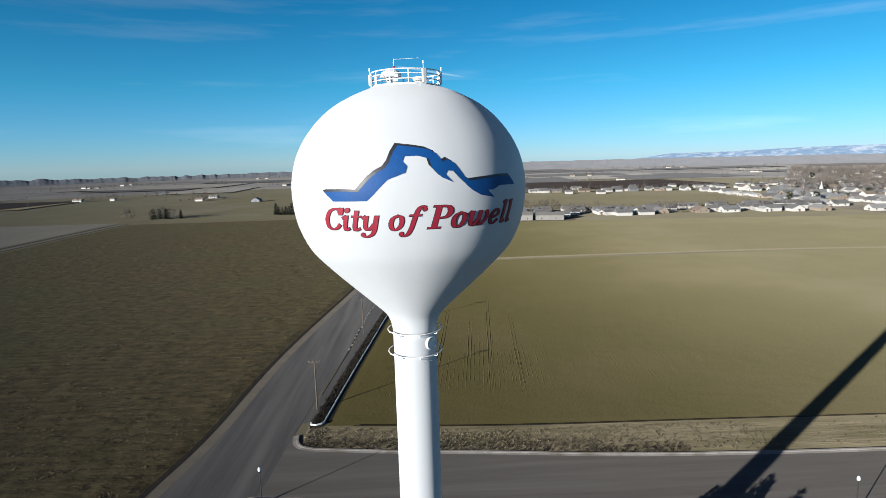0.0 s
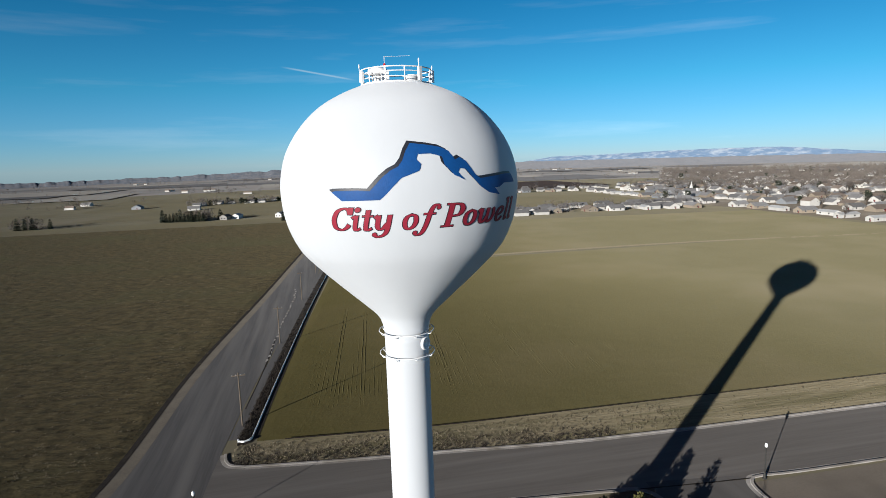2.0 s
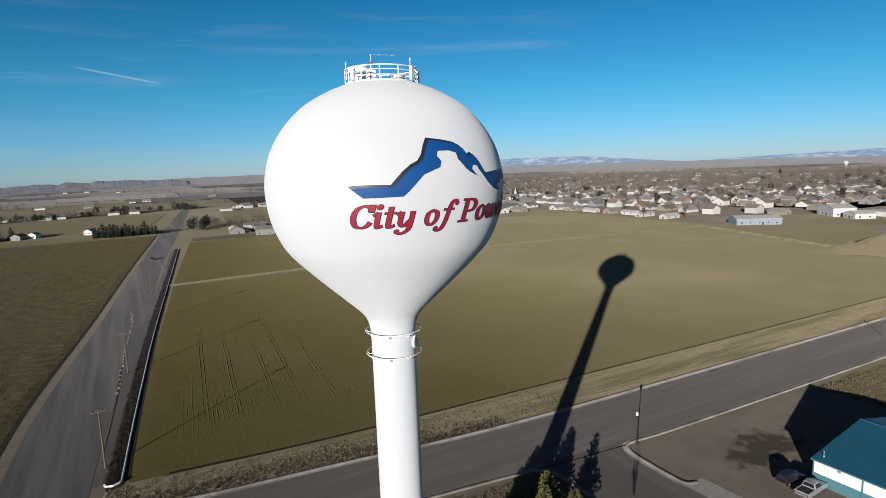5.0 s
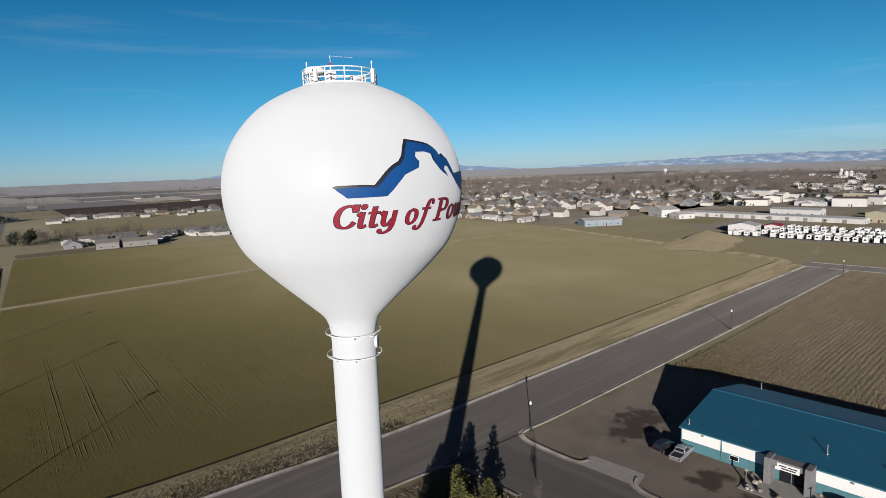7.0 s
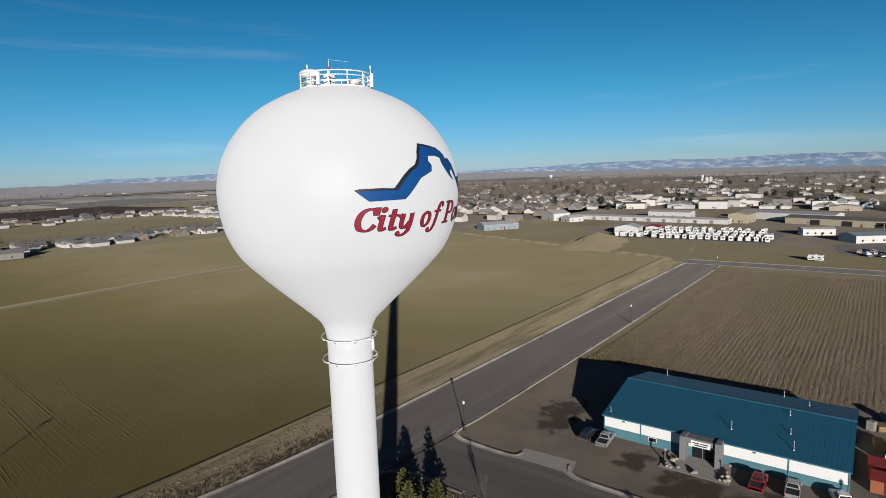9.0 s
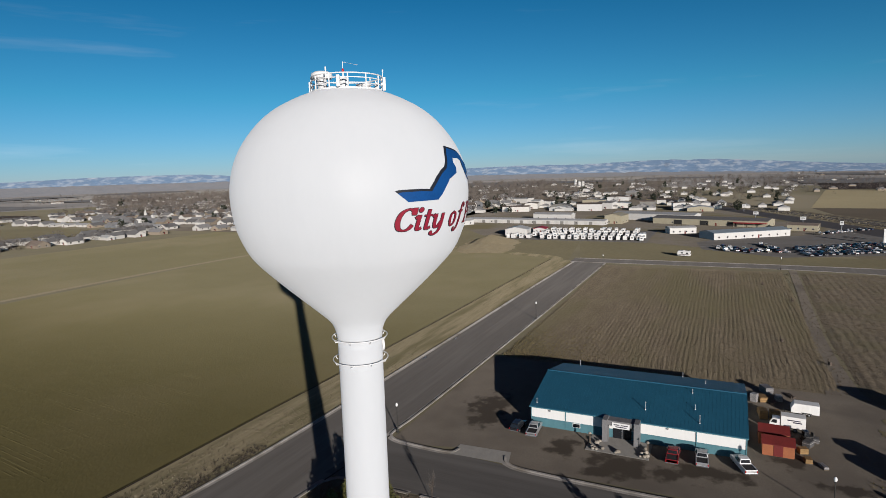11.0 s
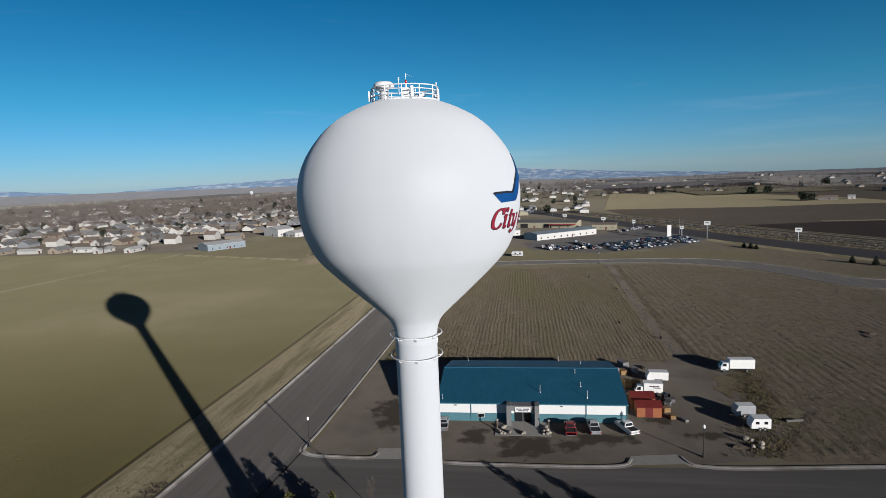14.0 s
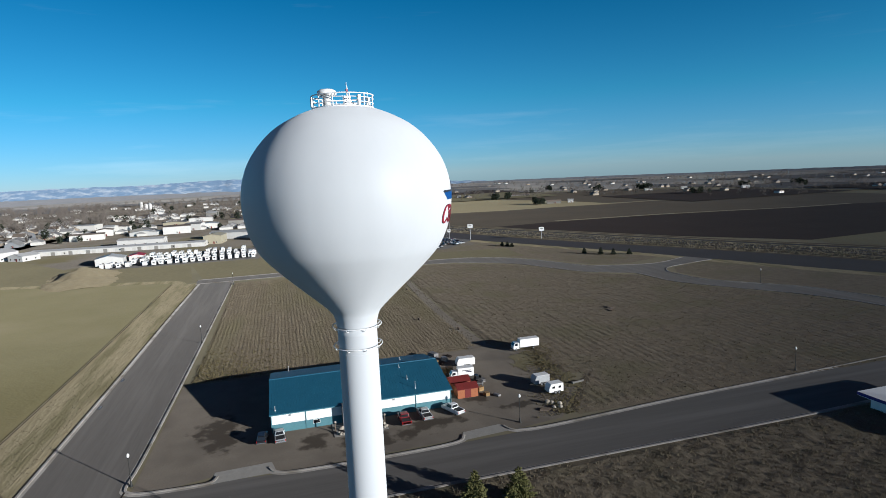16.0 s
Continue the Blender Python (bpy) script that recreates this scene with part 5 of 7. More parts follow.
def trailer(m, label, long, high, side, windows=0):
    t = thing("enclosed_trailer", m, label, "trailer")
    bm = extruded(bmesh.new(), [(-long / 2, 0.5), (-long / 2, high), (long / 2 - 0.2, high), (long / 2 + 0.25, high * 0.62), (long / 2 + 0.25, 0.5)], 1.12)
    part("body", bm, side, t)
    part("roof", box(bmesh.new(), -long / 2 + 0.05, -1.05, high - 0.02, long / 2 - 0.25, 1.05, high + 0.035, 0.015), VAN_SIDE, t)
    for k in range(windows):
        x = -long / 2 + 0.9 + 1.5 * k
        for s in (-1, 1):
            part("window", box(bmesh.new(), x - 0.32, s * 1.125 - 0.012, high * 0.58, x + 0.32, s * 1.125 + 0.012, high * 0.58 + 0.5, 0.005), DARK_GLASS, t)
    part("drawbar", bent(bmesh.new(), [(long / 2 + 0.2, 0.5, 0.5), (long / 2 + 1.3, 0, 0.5), (long / 2 + 0.2, -0.5, 0.5)], 0.05, 6), CHASSIS, t)
    part("jack", tube(bmesh.new(), (long / 2 + 1.25, 0, 0.0), (long / 2 + 1.25, 0, 0.8), 0.04, seg=8), CHASSIS, t)
    for s in (-1, 1):
        part("mudguard", box(bmesh.new(), -0.95, s * 1.13 - 0.1, 0.62, 0.75, s * 1.13 + 0.1, 0.74, 0.03), CHASSIS, t)
    wheels(t, ((0.35, 1.05), (0.35, -1.05), (-0.5, 1.05), (-0.5, -1.05)), 0.34, 0.22)
    return t


box_truck(pose(100.9, -55.2, 0.02, rz=90) @ Matrix.Scale(0.89, 4), "white box truck parked on the trodden ground")
trailer(pose(75.2, -49.7, 0.02, rz=94), "grey enclosed trailer parked in the yard", 3.5, 2.3, GREY_SIDE)
trailer(pose(69.3, -50.3, 0.02, rz=92), "white horse trailer with dark windows", 3.2, 2.3, VAN_SIDE, 2)
van = box_truck(pose(85.4, -32.8, 0.02, rz=86) @ Matrix.Scale(0.84, 4), "white box van with dark writing beside the sheds", 4.6)
for z, x0, x1 in ((2.75, -3.6, -1.2), (2.35, -3.9, -2.2)):
    part("writing_bar", box(bmesh.new(), x0, 1.225, z - 0.12, x1, 1.24, z + 0.12), SIGN_INK, van, "dark unreadable writing")
trailer(pose(94.0, -37.6, 0.02, rz=88), "white enclosed trailer parked behind the building", 4.4, 2.3, VAN_SIDE)

# red sheds and yard clutter
RED_SHED = surface("dark_red_shed_steel", (0.16, 0.022, 0.02), (0.11, 0.018, 0.017), 0.6, 0.6, fine=4)
ORANGE_WALL = surface("orange_brown_boards", (0.33, 0.115, 0.05), (0.25, 0.085, 0.04), 0.8, 0.75, fine=5)
for cx, cy, w, d, h in ((75.2, -31.6, 3.2, 4.7, 2.1), (79.4, -31.2, 3.4, 4.6, 2.3)):
    t = thing("storage_shed", pose(cx, cy, 0.0), "dark red steel storage shed with orange boards", "shed")
    part("wall", box(bmesh.new(), -w / 2, -d / 2, 0, w / 2, d / 2, h, 0.02), ORANGE_WALL, t, "orange-brown board wall")
    bm = bmesh.new()
    prof = [(-w / 2 - 0.25, h - 0.1), (0, h + 0.75), (w / 2 + 0.25, h - 0.1), (w / 2 + 0.25, h), (0, h + 0.87), (-w / 2 - 0.25, h)]
    va, vb = [bm.verts.new((x, -d / 2 - 0.15, z)) for x, z in prof], [bm.verts.new((x, d / 2 + 0.15, z)) for x, z in prof]
    for i in range(6):
        bm.faces.new((va[i], va[(i + 1) % 6], vb[(i + 1) % 6], vb[i]))
    for vs in (va, vb):
        bm.faces.new((vs[0], vs[1], vs[4], vs[5])), bm.faces.new((vs[1], vs[2], vs[3], vs[4]))
    part("roof", bm, RED_SHED, t, "dark red metal roof")
    part("door", box(bmesh.new(), -w / 2 - 0.05, -0.7, 0.05, -w / 2 + 0.01, 0.7, 1.9, 0.01), RED_SHED, t)

CRATE = surface("brown_crate_wood", (0.32, 0.20, 0.09), (0.22, 0.135, 0.06), 1.5, 0.85, fine=6, own=True, per_object=0.35)
JUNK = surface("mixed_scrap_metal", (0.24, 0.23, 0.22), (0.10, 0.10, 0.11), 1.5, 0.6, fine=6, own=True, per_object=0.6)
STONE = surface("pale_landscape_stone", (0.38, 0.34, 0.28), (0.24, 0.215, 0.18), 1.2, 0.9, fine=6, own=True, per_object=0.25)


def crate(m, w, d, h, mat, name, label, group):
    """A slatted crate: posts, slats and lid as one box with boards proud of it."""
    t = thing(name, m, label, name.replace("_", " "), group)
    part("body", box(bmesh.new(), -w / 2, -d / 2, 0.1, w / 2, d / 2, h, 0.02), mat, t)
    part("pallet", box(bmesh.new(), -w / 2 - 0.04, -d / 2 - 0.04, 0, w / 2 + 0.04, d / 2 + 0.04, 0.09, 0.01), TIMBER, t)
    for z in (0.3, 0.7):
        part("batten", box(bmesh.new(), -w / 2 - 0.025, -d / 2 - 0.025, h * z - 0.05, w / 2 + 0.025, d / 2 + 0.025, h * z + 0.05), mat, t)
    return t


rj = random.Random(5)
for x, y, w, d, h in ((89.5, -30.2, 1.6, 1.4, 1.7), (90.6, -32.2, 1.4, 1.6, 1.4), (91.5, -30.0, 1.2, 1.3, 1.2), (98.5, -30.5, 2.2, 1.5, 1.1), (73.2, -35.8, 1.2, 1.0, 0.8), (76.4, -35.4, 1.1, 1.3, 1.0)):
    crate(pose(x, y, 0.02, rz=rj.uniform(-20, 20)), w, d, h, CRATE, "wooden_crate", "brown wooden crate on a pallet in the yard", "yard crates")
for x, y, w, d, h in ((79.5, -36.5, 1.8, 1.2, 1.1), (81.5, -37.8, 1.2, 1.0, 0.9), (103.5, -31.5, 2.6, 1.6, 1.5), (99.5, -33.5, 1.6, 1.2, 1.2), (72.2, -37.8, 1.6, 0.7, 0.5), (97.5, -29.0, 1.2, 1.2, 1.8)):
    crate(pose(x, y, 0.02, rz=rj.uniform(-30, 30)), w, d, h, JUNK, "metal_bin", "dull metal bin standing in the yard", "yard bins")


def boulder(m, r, label="pale landscape stone standing on the slab", group="landscape stones", mat=None):
    bm = bmesh.new()
    bmesh.ops.create_icosphere(bm, subdivisions=2, radius=r)
    s = rj.uniform(0, 99)
    for q in bm.verts:
        q.co *= 1 + 0.30 * noise.noise(q.co * (1.4 / r) + Vector((s, s, s)))
        q.co.z *= 0.75
    lowest = min(q.co.z for q in bm.verts)
    for q in bm.verts:
        q.co.z -= lowest + 0.05 * r
    ob = part("boulder", bm, mat or STONE)
    ob.matrix_basis = m
    return tagged(ob, label, "stone", group)


for k in range(16):
    a = rj.random()
    x, y = (rj.uniform(64.6, 68.0), rj.choice([rj.uniform(-3.6, -1.9), rj.uniform(-12.0, -10.2)])) if a < 0.75 else (rj.uniform(64.6, 66), rj.uniform(-11, -2.5))
    boulder(pose(x, y, 0.10, rz=rj.uniform(0, 360)), rj.uniform(0.22, 0.48))
for x, y in ((62.6, -48.2), (63.8, -47.0), (61.2, -47.6), (64.4, -46.2), (61.6, -46.4)):
    boulder(pose(x, y, 0.02, rz=rj.uniform(0, 360)), rj.uniform(0.35, 0.7), "grey stone lying at the yard edge", "yard stones")
for y in (-11.8, -2.1):
    t = thing("fountain_post", pose(66.5, y, 0.1), "dark carved post display on the slab", "garden post")
    part("shaft", tube(bmesh.new(), (0, 0, 0), (0, 0, 1.9), 0.16, 0.1, 10), TIMBER, t)
    part("cap", lathe(bmesh.new(), [(0.12, 1.9), (0.3, 1.95), (0.3, 2.05), (0.05, 2.25)], 12), STONE, t)

# ---- street lamps ----
POLE_DARK = surface("dark_lamp_post", (0.035, 0.036, 0.034), (0.05, 0.05, 0.047), 3, 0.5, 0.2)
GLOBE = surface("white_lamp_globe", (0.82, 0.82, 0.80), (0.76, 0.76, 0.74), 3, 0.35)


def street_lamp(m):
    t = thing("street_lamp", m, "dark street lamp post with a white globe", "street lamp", "street lamps")
    part("base", lathe(bmesh.new(), [(0.30, -0.1), (0.30, 0.12), (0.20, 0.2), (0.16, 0.8), (0.1, 0.9)], 16), POLE_DARK, t)
    part("pole", tube(bmesh.new(), (0, 0, 0.8), (0, 0, 4.95), 0.085, 0.06, 12), POLE_DARK, t)
    part("collar", lathe(bmesh.new(), [(0.07, 4.85), (0.17, 4.95), (0.19, 5.05), (0.10, 5.08)], 16), POLE_DARK, t)
    part("globe", lathe(bmesh.new(), [(0.12, 5.05), (0.20, 5.18), (0.23, 5.36), (0.20, 5.54), (0.12, 5.70), (0.02, 5.76)], 20), GLOBE, t, "white acorn lamp globe", True)
    part("finial", tube(bmesh.new(), (0, 0, 5.76), (0, 0, 5.95), 0.05, 0.01, 8), POLE_DARK, t)
    return t


lamp = street_lamp(pose(58.1, 32.2, 0.05))
for x, y in ((146.4, 31.4), (57.7, -37.1), (60.4, -107.2), (-24.6, 41.2), (143.0, -177.0), (252.0, 29.4), (262.4, -46.0), (67.0, -170.0)):
    copy_thing(lamp, pose(x, y, 0.05))

# ---- power poles along the country road ----
def power_pole(m):
    t = thing("power_pole", m, "weathered wooden power pole with a crossarm", "power pole", "power poles")
    part("pole", tube(bmesh.new(), (0, 0, -0.2), (0, 0, 10.6), 0.17, 0.11, 10), TIMBER, t)
    arm = part("crossarm", box(bmesh.new(), -1.2, -0.07, 9.95, 1.2, 0.07, 10.12, 0.01), TIMBER, t)
    for x in (-1.1, -0.4, 0.4, 1.1):
        part("insulator", lathe(bmesh.new(), [(0.03, 10.12), (0.06, 10.16), (0.03, 10.22), (0.06, 10.27), (0.02, 10.32)], 8), GALV, arm).location = (x, 0, 0)
    return t


POLES = [(-22.4, 74), (-18.4, 126), (-13.6, 178), (-8.6, 230), (-3.2, 282), (2.6, 334), (8.8, 386), (15.4, 438)]
pole = power_pole(pose(*POLES[0], 0, rz=5))
for x, y in POLES[1:]:
    copy_thing(pole, pose(x, y, 0, rz=5))


# ---- conifers near the tower ----
NEEDLE = surface("dark_green_needles", (0.112, 0.106, 0.030), (0.046, 0.050, 0.017), 0.8, 0.8, fine=6, own=True, per_object=0.2)
NEEDLE_FAR = surface("far_dark_conifer", (0.030, 0.038, 0.022), (0.018, 0.024, 0.015), 0.8, 0.9, fine=4, own=True)
BARK = surface("grey_brown_bark", (0.10, 0.075, 0.055), (0.06, 0.046, 0.035), 2, 0.9, fine=10, stretch=(1, 1, 0.3), own=True)
# paler copy of the twig colour, with distance haze painted in
TWIG_HAZED = surface("hazed_bare_crowns", (0.168, 0.146, 0.128), (0.112, 0.097, 0.087), 0.05, 0.95, fine=0.3, spec=0.0)
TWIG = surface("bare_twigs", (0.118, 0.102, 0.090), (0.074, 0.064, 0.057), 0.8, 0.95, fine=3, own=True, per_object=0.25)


def conifer_mesh(h, r, seed, blades=5, tiers=16, power=0.85):
    """Drooping whorls of branches, each carrying fans of needle sprays."""
    rnd = random.Random(seed)
    v, f = [], []

    def spray(p, d, ln, wd):
        side = d.cross(Vector((0, 0, 1))).normalized() * wd
        up = Vector((0, 0, wd * 0.5))
        k = len(v)
        v.extend([tuple(p - d * 0.15 * ln), tuple(p + side + d * ln * 0.35 - up), tuple(p + d * ln), tuple(p - side + d * ln * 0.35 - up), tuple(p + up * 1.2 + d * ln * 0.3)])
        f.extend([(k, k + 1, k + 4), (k + 1, k + 2, k + 4), (k + 2, k + 3, k + 4), (k + 3, k, k + 4)])

    for t in range(tiers):
        u = (t + rnd.random() * 0.6) / tiers
        z = h * (0.08 + 0.90 * u)
        rr = r * (1 - u) ** power * rnd.uniform(0.82, 1.1) + 0.12
        n = max(5, int(13 * (1 - u) + 4))
        for k in range(n):
            a = 2 * math.pi * (k + rnd.random() * 0.8) / n
            ln = rr * rnd.uniform(0.7, 1.18)
            d = Vector((math.cos(a), math.sin(a), -0.18 + 0.45 * u)).normalized()
            steps = max(2, int(ln / 0.28))
            for s in range(steps):
                p = Vector((0, 0, z)) + d * ln * (s + 0.6) / steps
                for b in range(2 if blades < 5 else 3):
                    w = Euler((rnd.uniform(-0.5, 0.5), rnd.uniform(-0.5, 0.5), rnd.uniform(-0.9, 0.9))).to_matrix() @ d
                    spray(p, w, rnd.uniform(0.28, 0.55) * (0.6 + 0.12 * h / 2), rnd.uniform(0.10, 0.19) * (0.6 + 0.12 * h / 2))
    for k in range(6):
        spray(Vector((0, 0, h * 0.93)), Vector((rnd.uniform(-.25, .25), rnd.uniform(-.25, .25), 1)).normalized(), h * 0.08, 0.08)
    return v, f


def conifer(m, h, r, seed, label, mat=None, tiers=16, power=0.85):
    t = thing("spruce_tree", m, label, "tree", "conifers")
    part("trunk", tube(bmesh.new(), (0, 0, -0.1), (0, 0, h * 0.9), 0.03 * h, 0.02, 8), BARK, t)
    v, f = conifer_mesh(h, r, seed, 5, tiers, power)
    part("crown", quads(v, f), mat or NEEDLE, t)
    return t


c1 = conifer(pose(33.6, 25.9, 0.05), 5.4, 2.4, 1, "green spruce tree growing beside the street corner")
c2 = conifer(pose(32.9, 19.3, 0.05), 6.1, 2.4, 2, "green spruce tree growing beside the street corner")
copy_thing(c1, pose(32.3, -26.1, 0.05, rz=70))
copy_thing(c2, pose(32.3, -19.2, 0.05, rz=130))
copy_thing(c2, pose(28.0, 25.2, 0.05, rz=200))
copy_thing(c1, pose(24.0, 23.5, 0.05, rz=250))
copy_thing(c2, pose(30.2, 22.2, 0.05, rz=20))


def bare_tree_mesh(h, seed, twigs=260):
    """Limbs and a cloud of thin twigs of a leafless tree."""
    rnd = random.Random(seed)
    bm = bmesh.new()
    tips = []
    tube(bm, (0, 0, -0.1), (0, 0, h * 0.35), 0.03 * h, 0.022 * h, 7, False)
    for k in range(7):
        a, u = 2 * math.pi * k / 7 + rnd.random(), rnd.uniform(0.3, 0.6)
        b = Vector((math.cos(a) * h * rnd.uniform(0.14, 0.3), math.sin(a) * h * rnd.uniform(0.14, 0.3), h * rnd.uniform(0.6, 0.92)))
        p = Vector((0, 0, h * 0.33))
        q = p.lerp(b, 0.5) + Vector((rnd.uniform(-.3, .3), rnd.uniform(-.3, .3), 0.3))
        tube(bm, p, q, 0.016 * h, 0.010 * h, 5, False)
        tube(bm, q, b, 0.010 * h, 0.003 * h, 5, False)
        tips += [p.lerp(q, 0.8), q, q.lerp(b, 0.5), b]
    v, f = [], []
    for k in range(twigs):
        p = rnd.choice(tips) + Vector((rnd.gauss(0, 0.07 * h), rnd.gauss(0, 0.07 * h), rnd.gauss(0.02 * h, 0.06 * h)))
        d = Vector((rnd.gauss(0, 0.6), rnd.gauss(0, 0.6), rnd.uniform(0.1, 1))).normalized() * h * rnd.uniform(0.06, 0.15)
        w = d.cross(Vector((rnd.gauss(0, 1), rnd.gauss(0, 1), 0.2))).normalized() * h * 0.008
        k0 = len(v)
        v += [tuple(p - w), tuple(p + w), tuple(p + d)]
        f.append((k0, k0 + 1, k0 + 2))
    return bm, v, f


def bare_tree(m, h, seed, twigs=260):
    t = thing("bare_tree", m, "leafless grey-brown winter tree", "tree", "bare trees")
    bm, v, f = bare_tree_mesh(h, seed, twigs)
    part("trunk", bm, BARK, t)
    part("crown", quads(v, f), TWIG, t, "cloud of bare twigs")
    return t


bare_tree(pose(39.1, 15.4, 0.02) @ Matrix.Diagonal((0.42, 0.42, 1, 1)), 4.9, 77, 300)

# ---- houses ----
ROOFS = [surface("grey_shingle_roof", (0.25, 0.245, 0.24), (0.17, 0.167, 0.165), 0.6, 0.9, fine=3, own=True, per_object=0.3),
         surface("brown_shingle_roof", (0.23, 0.185, 0.15), (0.16, 0.128, 0.105), 0.6, 0.9, fine=3, own=True, per_object=0.3),
         surface("pale_metal_roof", (0.48, 0.48, 0.47), (0.38, 0.38, 0.37), 0.4, 0.5, fine=2, own=True, per_object=0.2)]
WALLS = [surface("white_siding", (0.58, 0.56, 0.52), (0.48, 0.465, 0.43), 0.5, 0.7, fine=3, own=True, per_object=0.15),
         surface("tan_siding", (0.30, 0.25, 0.19), (0.25, 0.205, 0.155), 0.5, 0.75, fine=3, own=True, per_object=0.25),
         surface("grey_blue_siding", (0.21, 0.22, 0.23), (0.17, 0.18, 0.19), 0.5, 0.75, fine=3, own=True, per_object=0.25)]
METAL_WHITE = surface("white_shed_steel", (0.58, 0.57, 0.54), (0.50, 0.49, 0.47), 0.3, 0.5, fine=1.5)
METAL_TAN = surface("tan_shed_steel", (0.40, 0.36, 0.26), (0.33, 0.295, 0.215), 0.3, 0.55, fine=1.5)
METAL_BLUE = surface("pale_blue_shed_steel", (0.26, 0.31, 0.34), (0.21, 0.25, 0.28), 0.3, 0.5, fine=1.5)
METAL_GREY = surface("grey_shed_steel", (0.24, 0.23, 0.21), (0.19, 0.18, 0.165), 0.3, 0.6, fine=1.5)
RED_TRIM = surface("red_trim_steel", (0.42, 0.03, 0.04), (0.35, 0.025, 0.035), 0.5, 0.5)


def gable(bm, w, d, h, rise, over=0.4, along_x=True):
    """A gabled roof slab; w across x, d across y, ridge along x or y."""
    if along_x:
        prof = [(-d / 2 - over, h - 0.08), (0, h + rise), (d / 2 + over, h - 0.08), (d / 2 + over, h + 0.1), (0, h + rise + 0.2), (-d / 2 - over, h + 0.1)]
        ends = (-w / 2 - over, w / 2 + over)
        mk = lambda e, p: (e, p[0], p[1])
    else:
        prof = [(-w / 2 - over, h - 0.08), (0, h + rise), (w / 2 + over, h - 0.08), (w / 2 + over, h + 0.1), (0, h + rise + 0.2), (-w / 2 - over, h + 0.1)]
        ends = (-d / 2 - over, d / 2 + over)
        mk = lambda e, p: (p[0], e, p[1])
    va, vb = [[bm.verts.new(mk(e, p)) for p in prof] for e in ends]
    for i in range(6):
        bm.faces.new((va[i], va[(i + 1) % 6], vb[(i + 1) % 6], vb[i]))
    for vs in (va, vb):
        bm.faces.new((vs[0], vs[1], vs[4], vs[5])), bm.faces.new((vs[1], vs[2], vs[3], vs[4]))
    return bm


def gabled_walls(bm, w, d, h, rise, along_x=True):
    prof = [(-d / 2, 0), (d / 2, 0), (d / 2, h), (0, h + rise), (-d / 2, h)] if along_x else [(-w / 2, 0), (w / 2, 0), (w / 2, h), (0, h + rise), (-w / 2, h)]
    ends = (-w / 2, w / 2) if along_x else (-d / 2, d / 2)
    mk = (lambda e, p: (e, p[0], p[1])) if along_x else (lambda e, p: (p[0], e, p[1]))
    va, vb = [[bm.verts.new(mk(e, p)) for p in prof] for e in ends]
    bm.faces.new(va[::-1]), bm.faces.new(vb)
    for i in range(5):
        bm.faces.new((va[i], va[(i + 1) % 5], vb[(i + 1) % 5], vb[i]))
    return bm


def building(name, m, w, d, h, rise, wall_mat, roof_mat, label, category, openings=4, along_x=True, group="", door_mat=None):
    """A gabled house or shed with windows and a door on its west and south sides."""
    t = thing(name, m, label, category, group)
    part("wall", gabled_walls(bmesh.new(), w, d, h, rise, along_x), wall_mat, t)
    roof = part("roof", gable(bmesh.new(), w, d, h, rise, 0.4, along_x), roof_mat, t)
    for k in range(openings):
        y = -d / 2 + d * (k + 0.6) / (openings + 0.2)
        win = part("window", box(bmesh.new(), -w / 2 - 0.06, y - 0.6, 0.9, -w / 2 + 0.02, y + 0.6, 2.1), WALLS[0], t)
        part("pane", box(bmesh.new(), -w / 2 - 0.08, y - 0.5, 1.0, -w / 2 - 0.05, y + 0.5, 2.0), DARK_GLASS, win)
    for x in (-w * 0.28, w * 0.22):
        win = part("window", box(bmesh.new(), x - 0.7, -d / 2 - 0.06, 0.9, x + 0.7, -d / 2 + 0.02, 2.1), WALLS[0], t)
        part("pane", box(bmesh.new(), x - 0.6, -d / 2 - 0.08, 1.0, x + 0.6, -d / 2 - 0.05, 2.0), DARK_GLASS, win)
    part("door", box(bmesh.new(), -w / 2 - 0.05, -d * 0.08 - 0.5, 0, -w / 2 + 0.02, -d * 0.08 + 0.5, 2.05), door_mat or RED_SHED, t)
    return t


HOUSES = []
for k, (w, d, h, rise, wm, rm, ax) in enumerate(((13, 10, 2.3, 2.8, 0, 0, True), (10, 14, 2.3, 2.8, 1, 1, False), (12, 11, 2.5, 3.0, 2, 0, True), (10, 10, 4.4, 2.8, 0, 1, False), (16, 6, 2.4, 1.4, 0, 2, True), (14, 9, 2.3, 2.6, 1, 0, True))):
    HOUSES.append(building("house", pose(0, 0, -60), w, d, h, rise, WALLS[wm], ROOFS[rm], ("white house with a grey shingle roof", "tan house with a brown roof", "grey-blue house with a grey roof", "white two-storey house with a brown roof", "long white mobile home with a pale roof", "tan house with a grey roof")[k], "house", 1, ax, "town houses"))
used = [False] * len(HOUSES)


def put_house(k, x, y, rz):
    if not used[k]:
        used[k] = True
        HOUSES[k].matrix_basis = pose(x, y, 0, rz=rz)
    else:
        copy_thing(HOUSES[k], pose(x, y, 0, rz=rz))


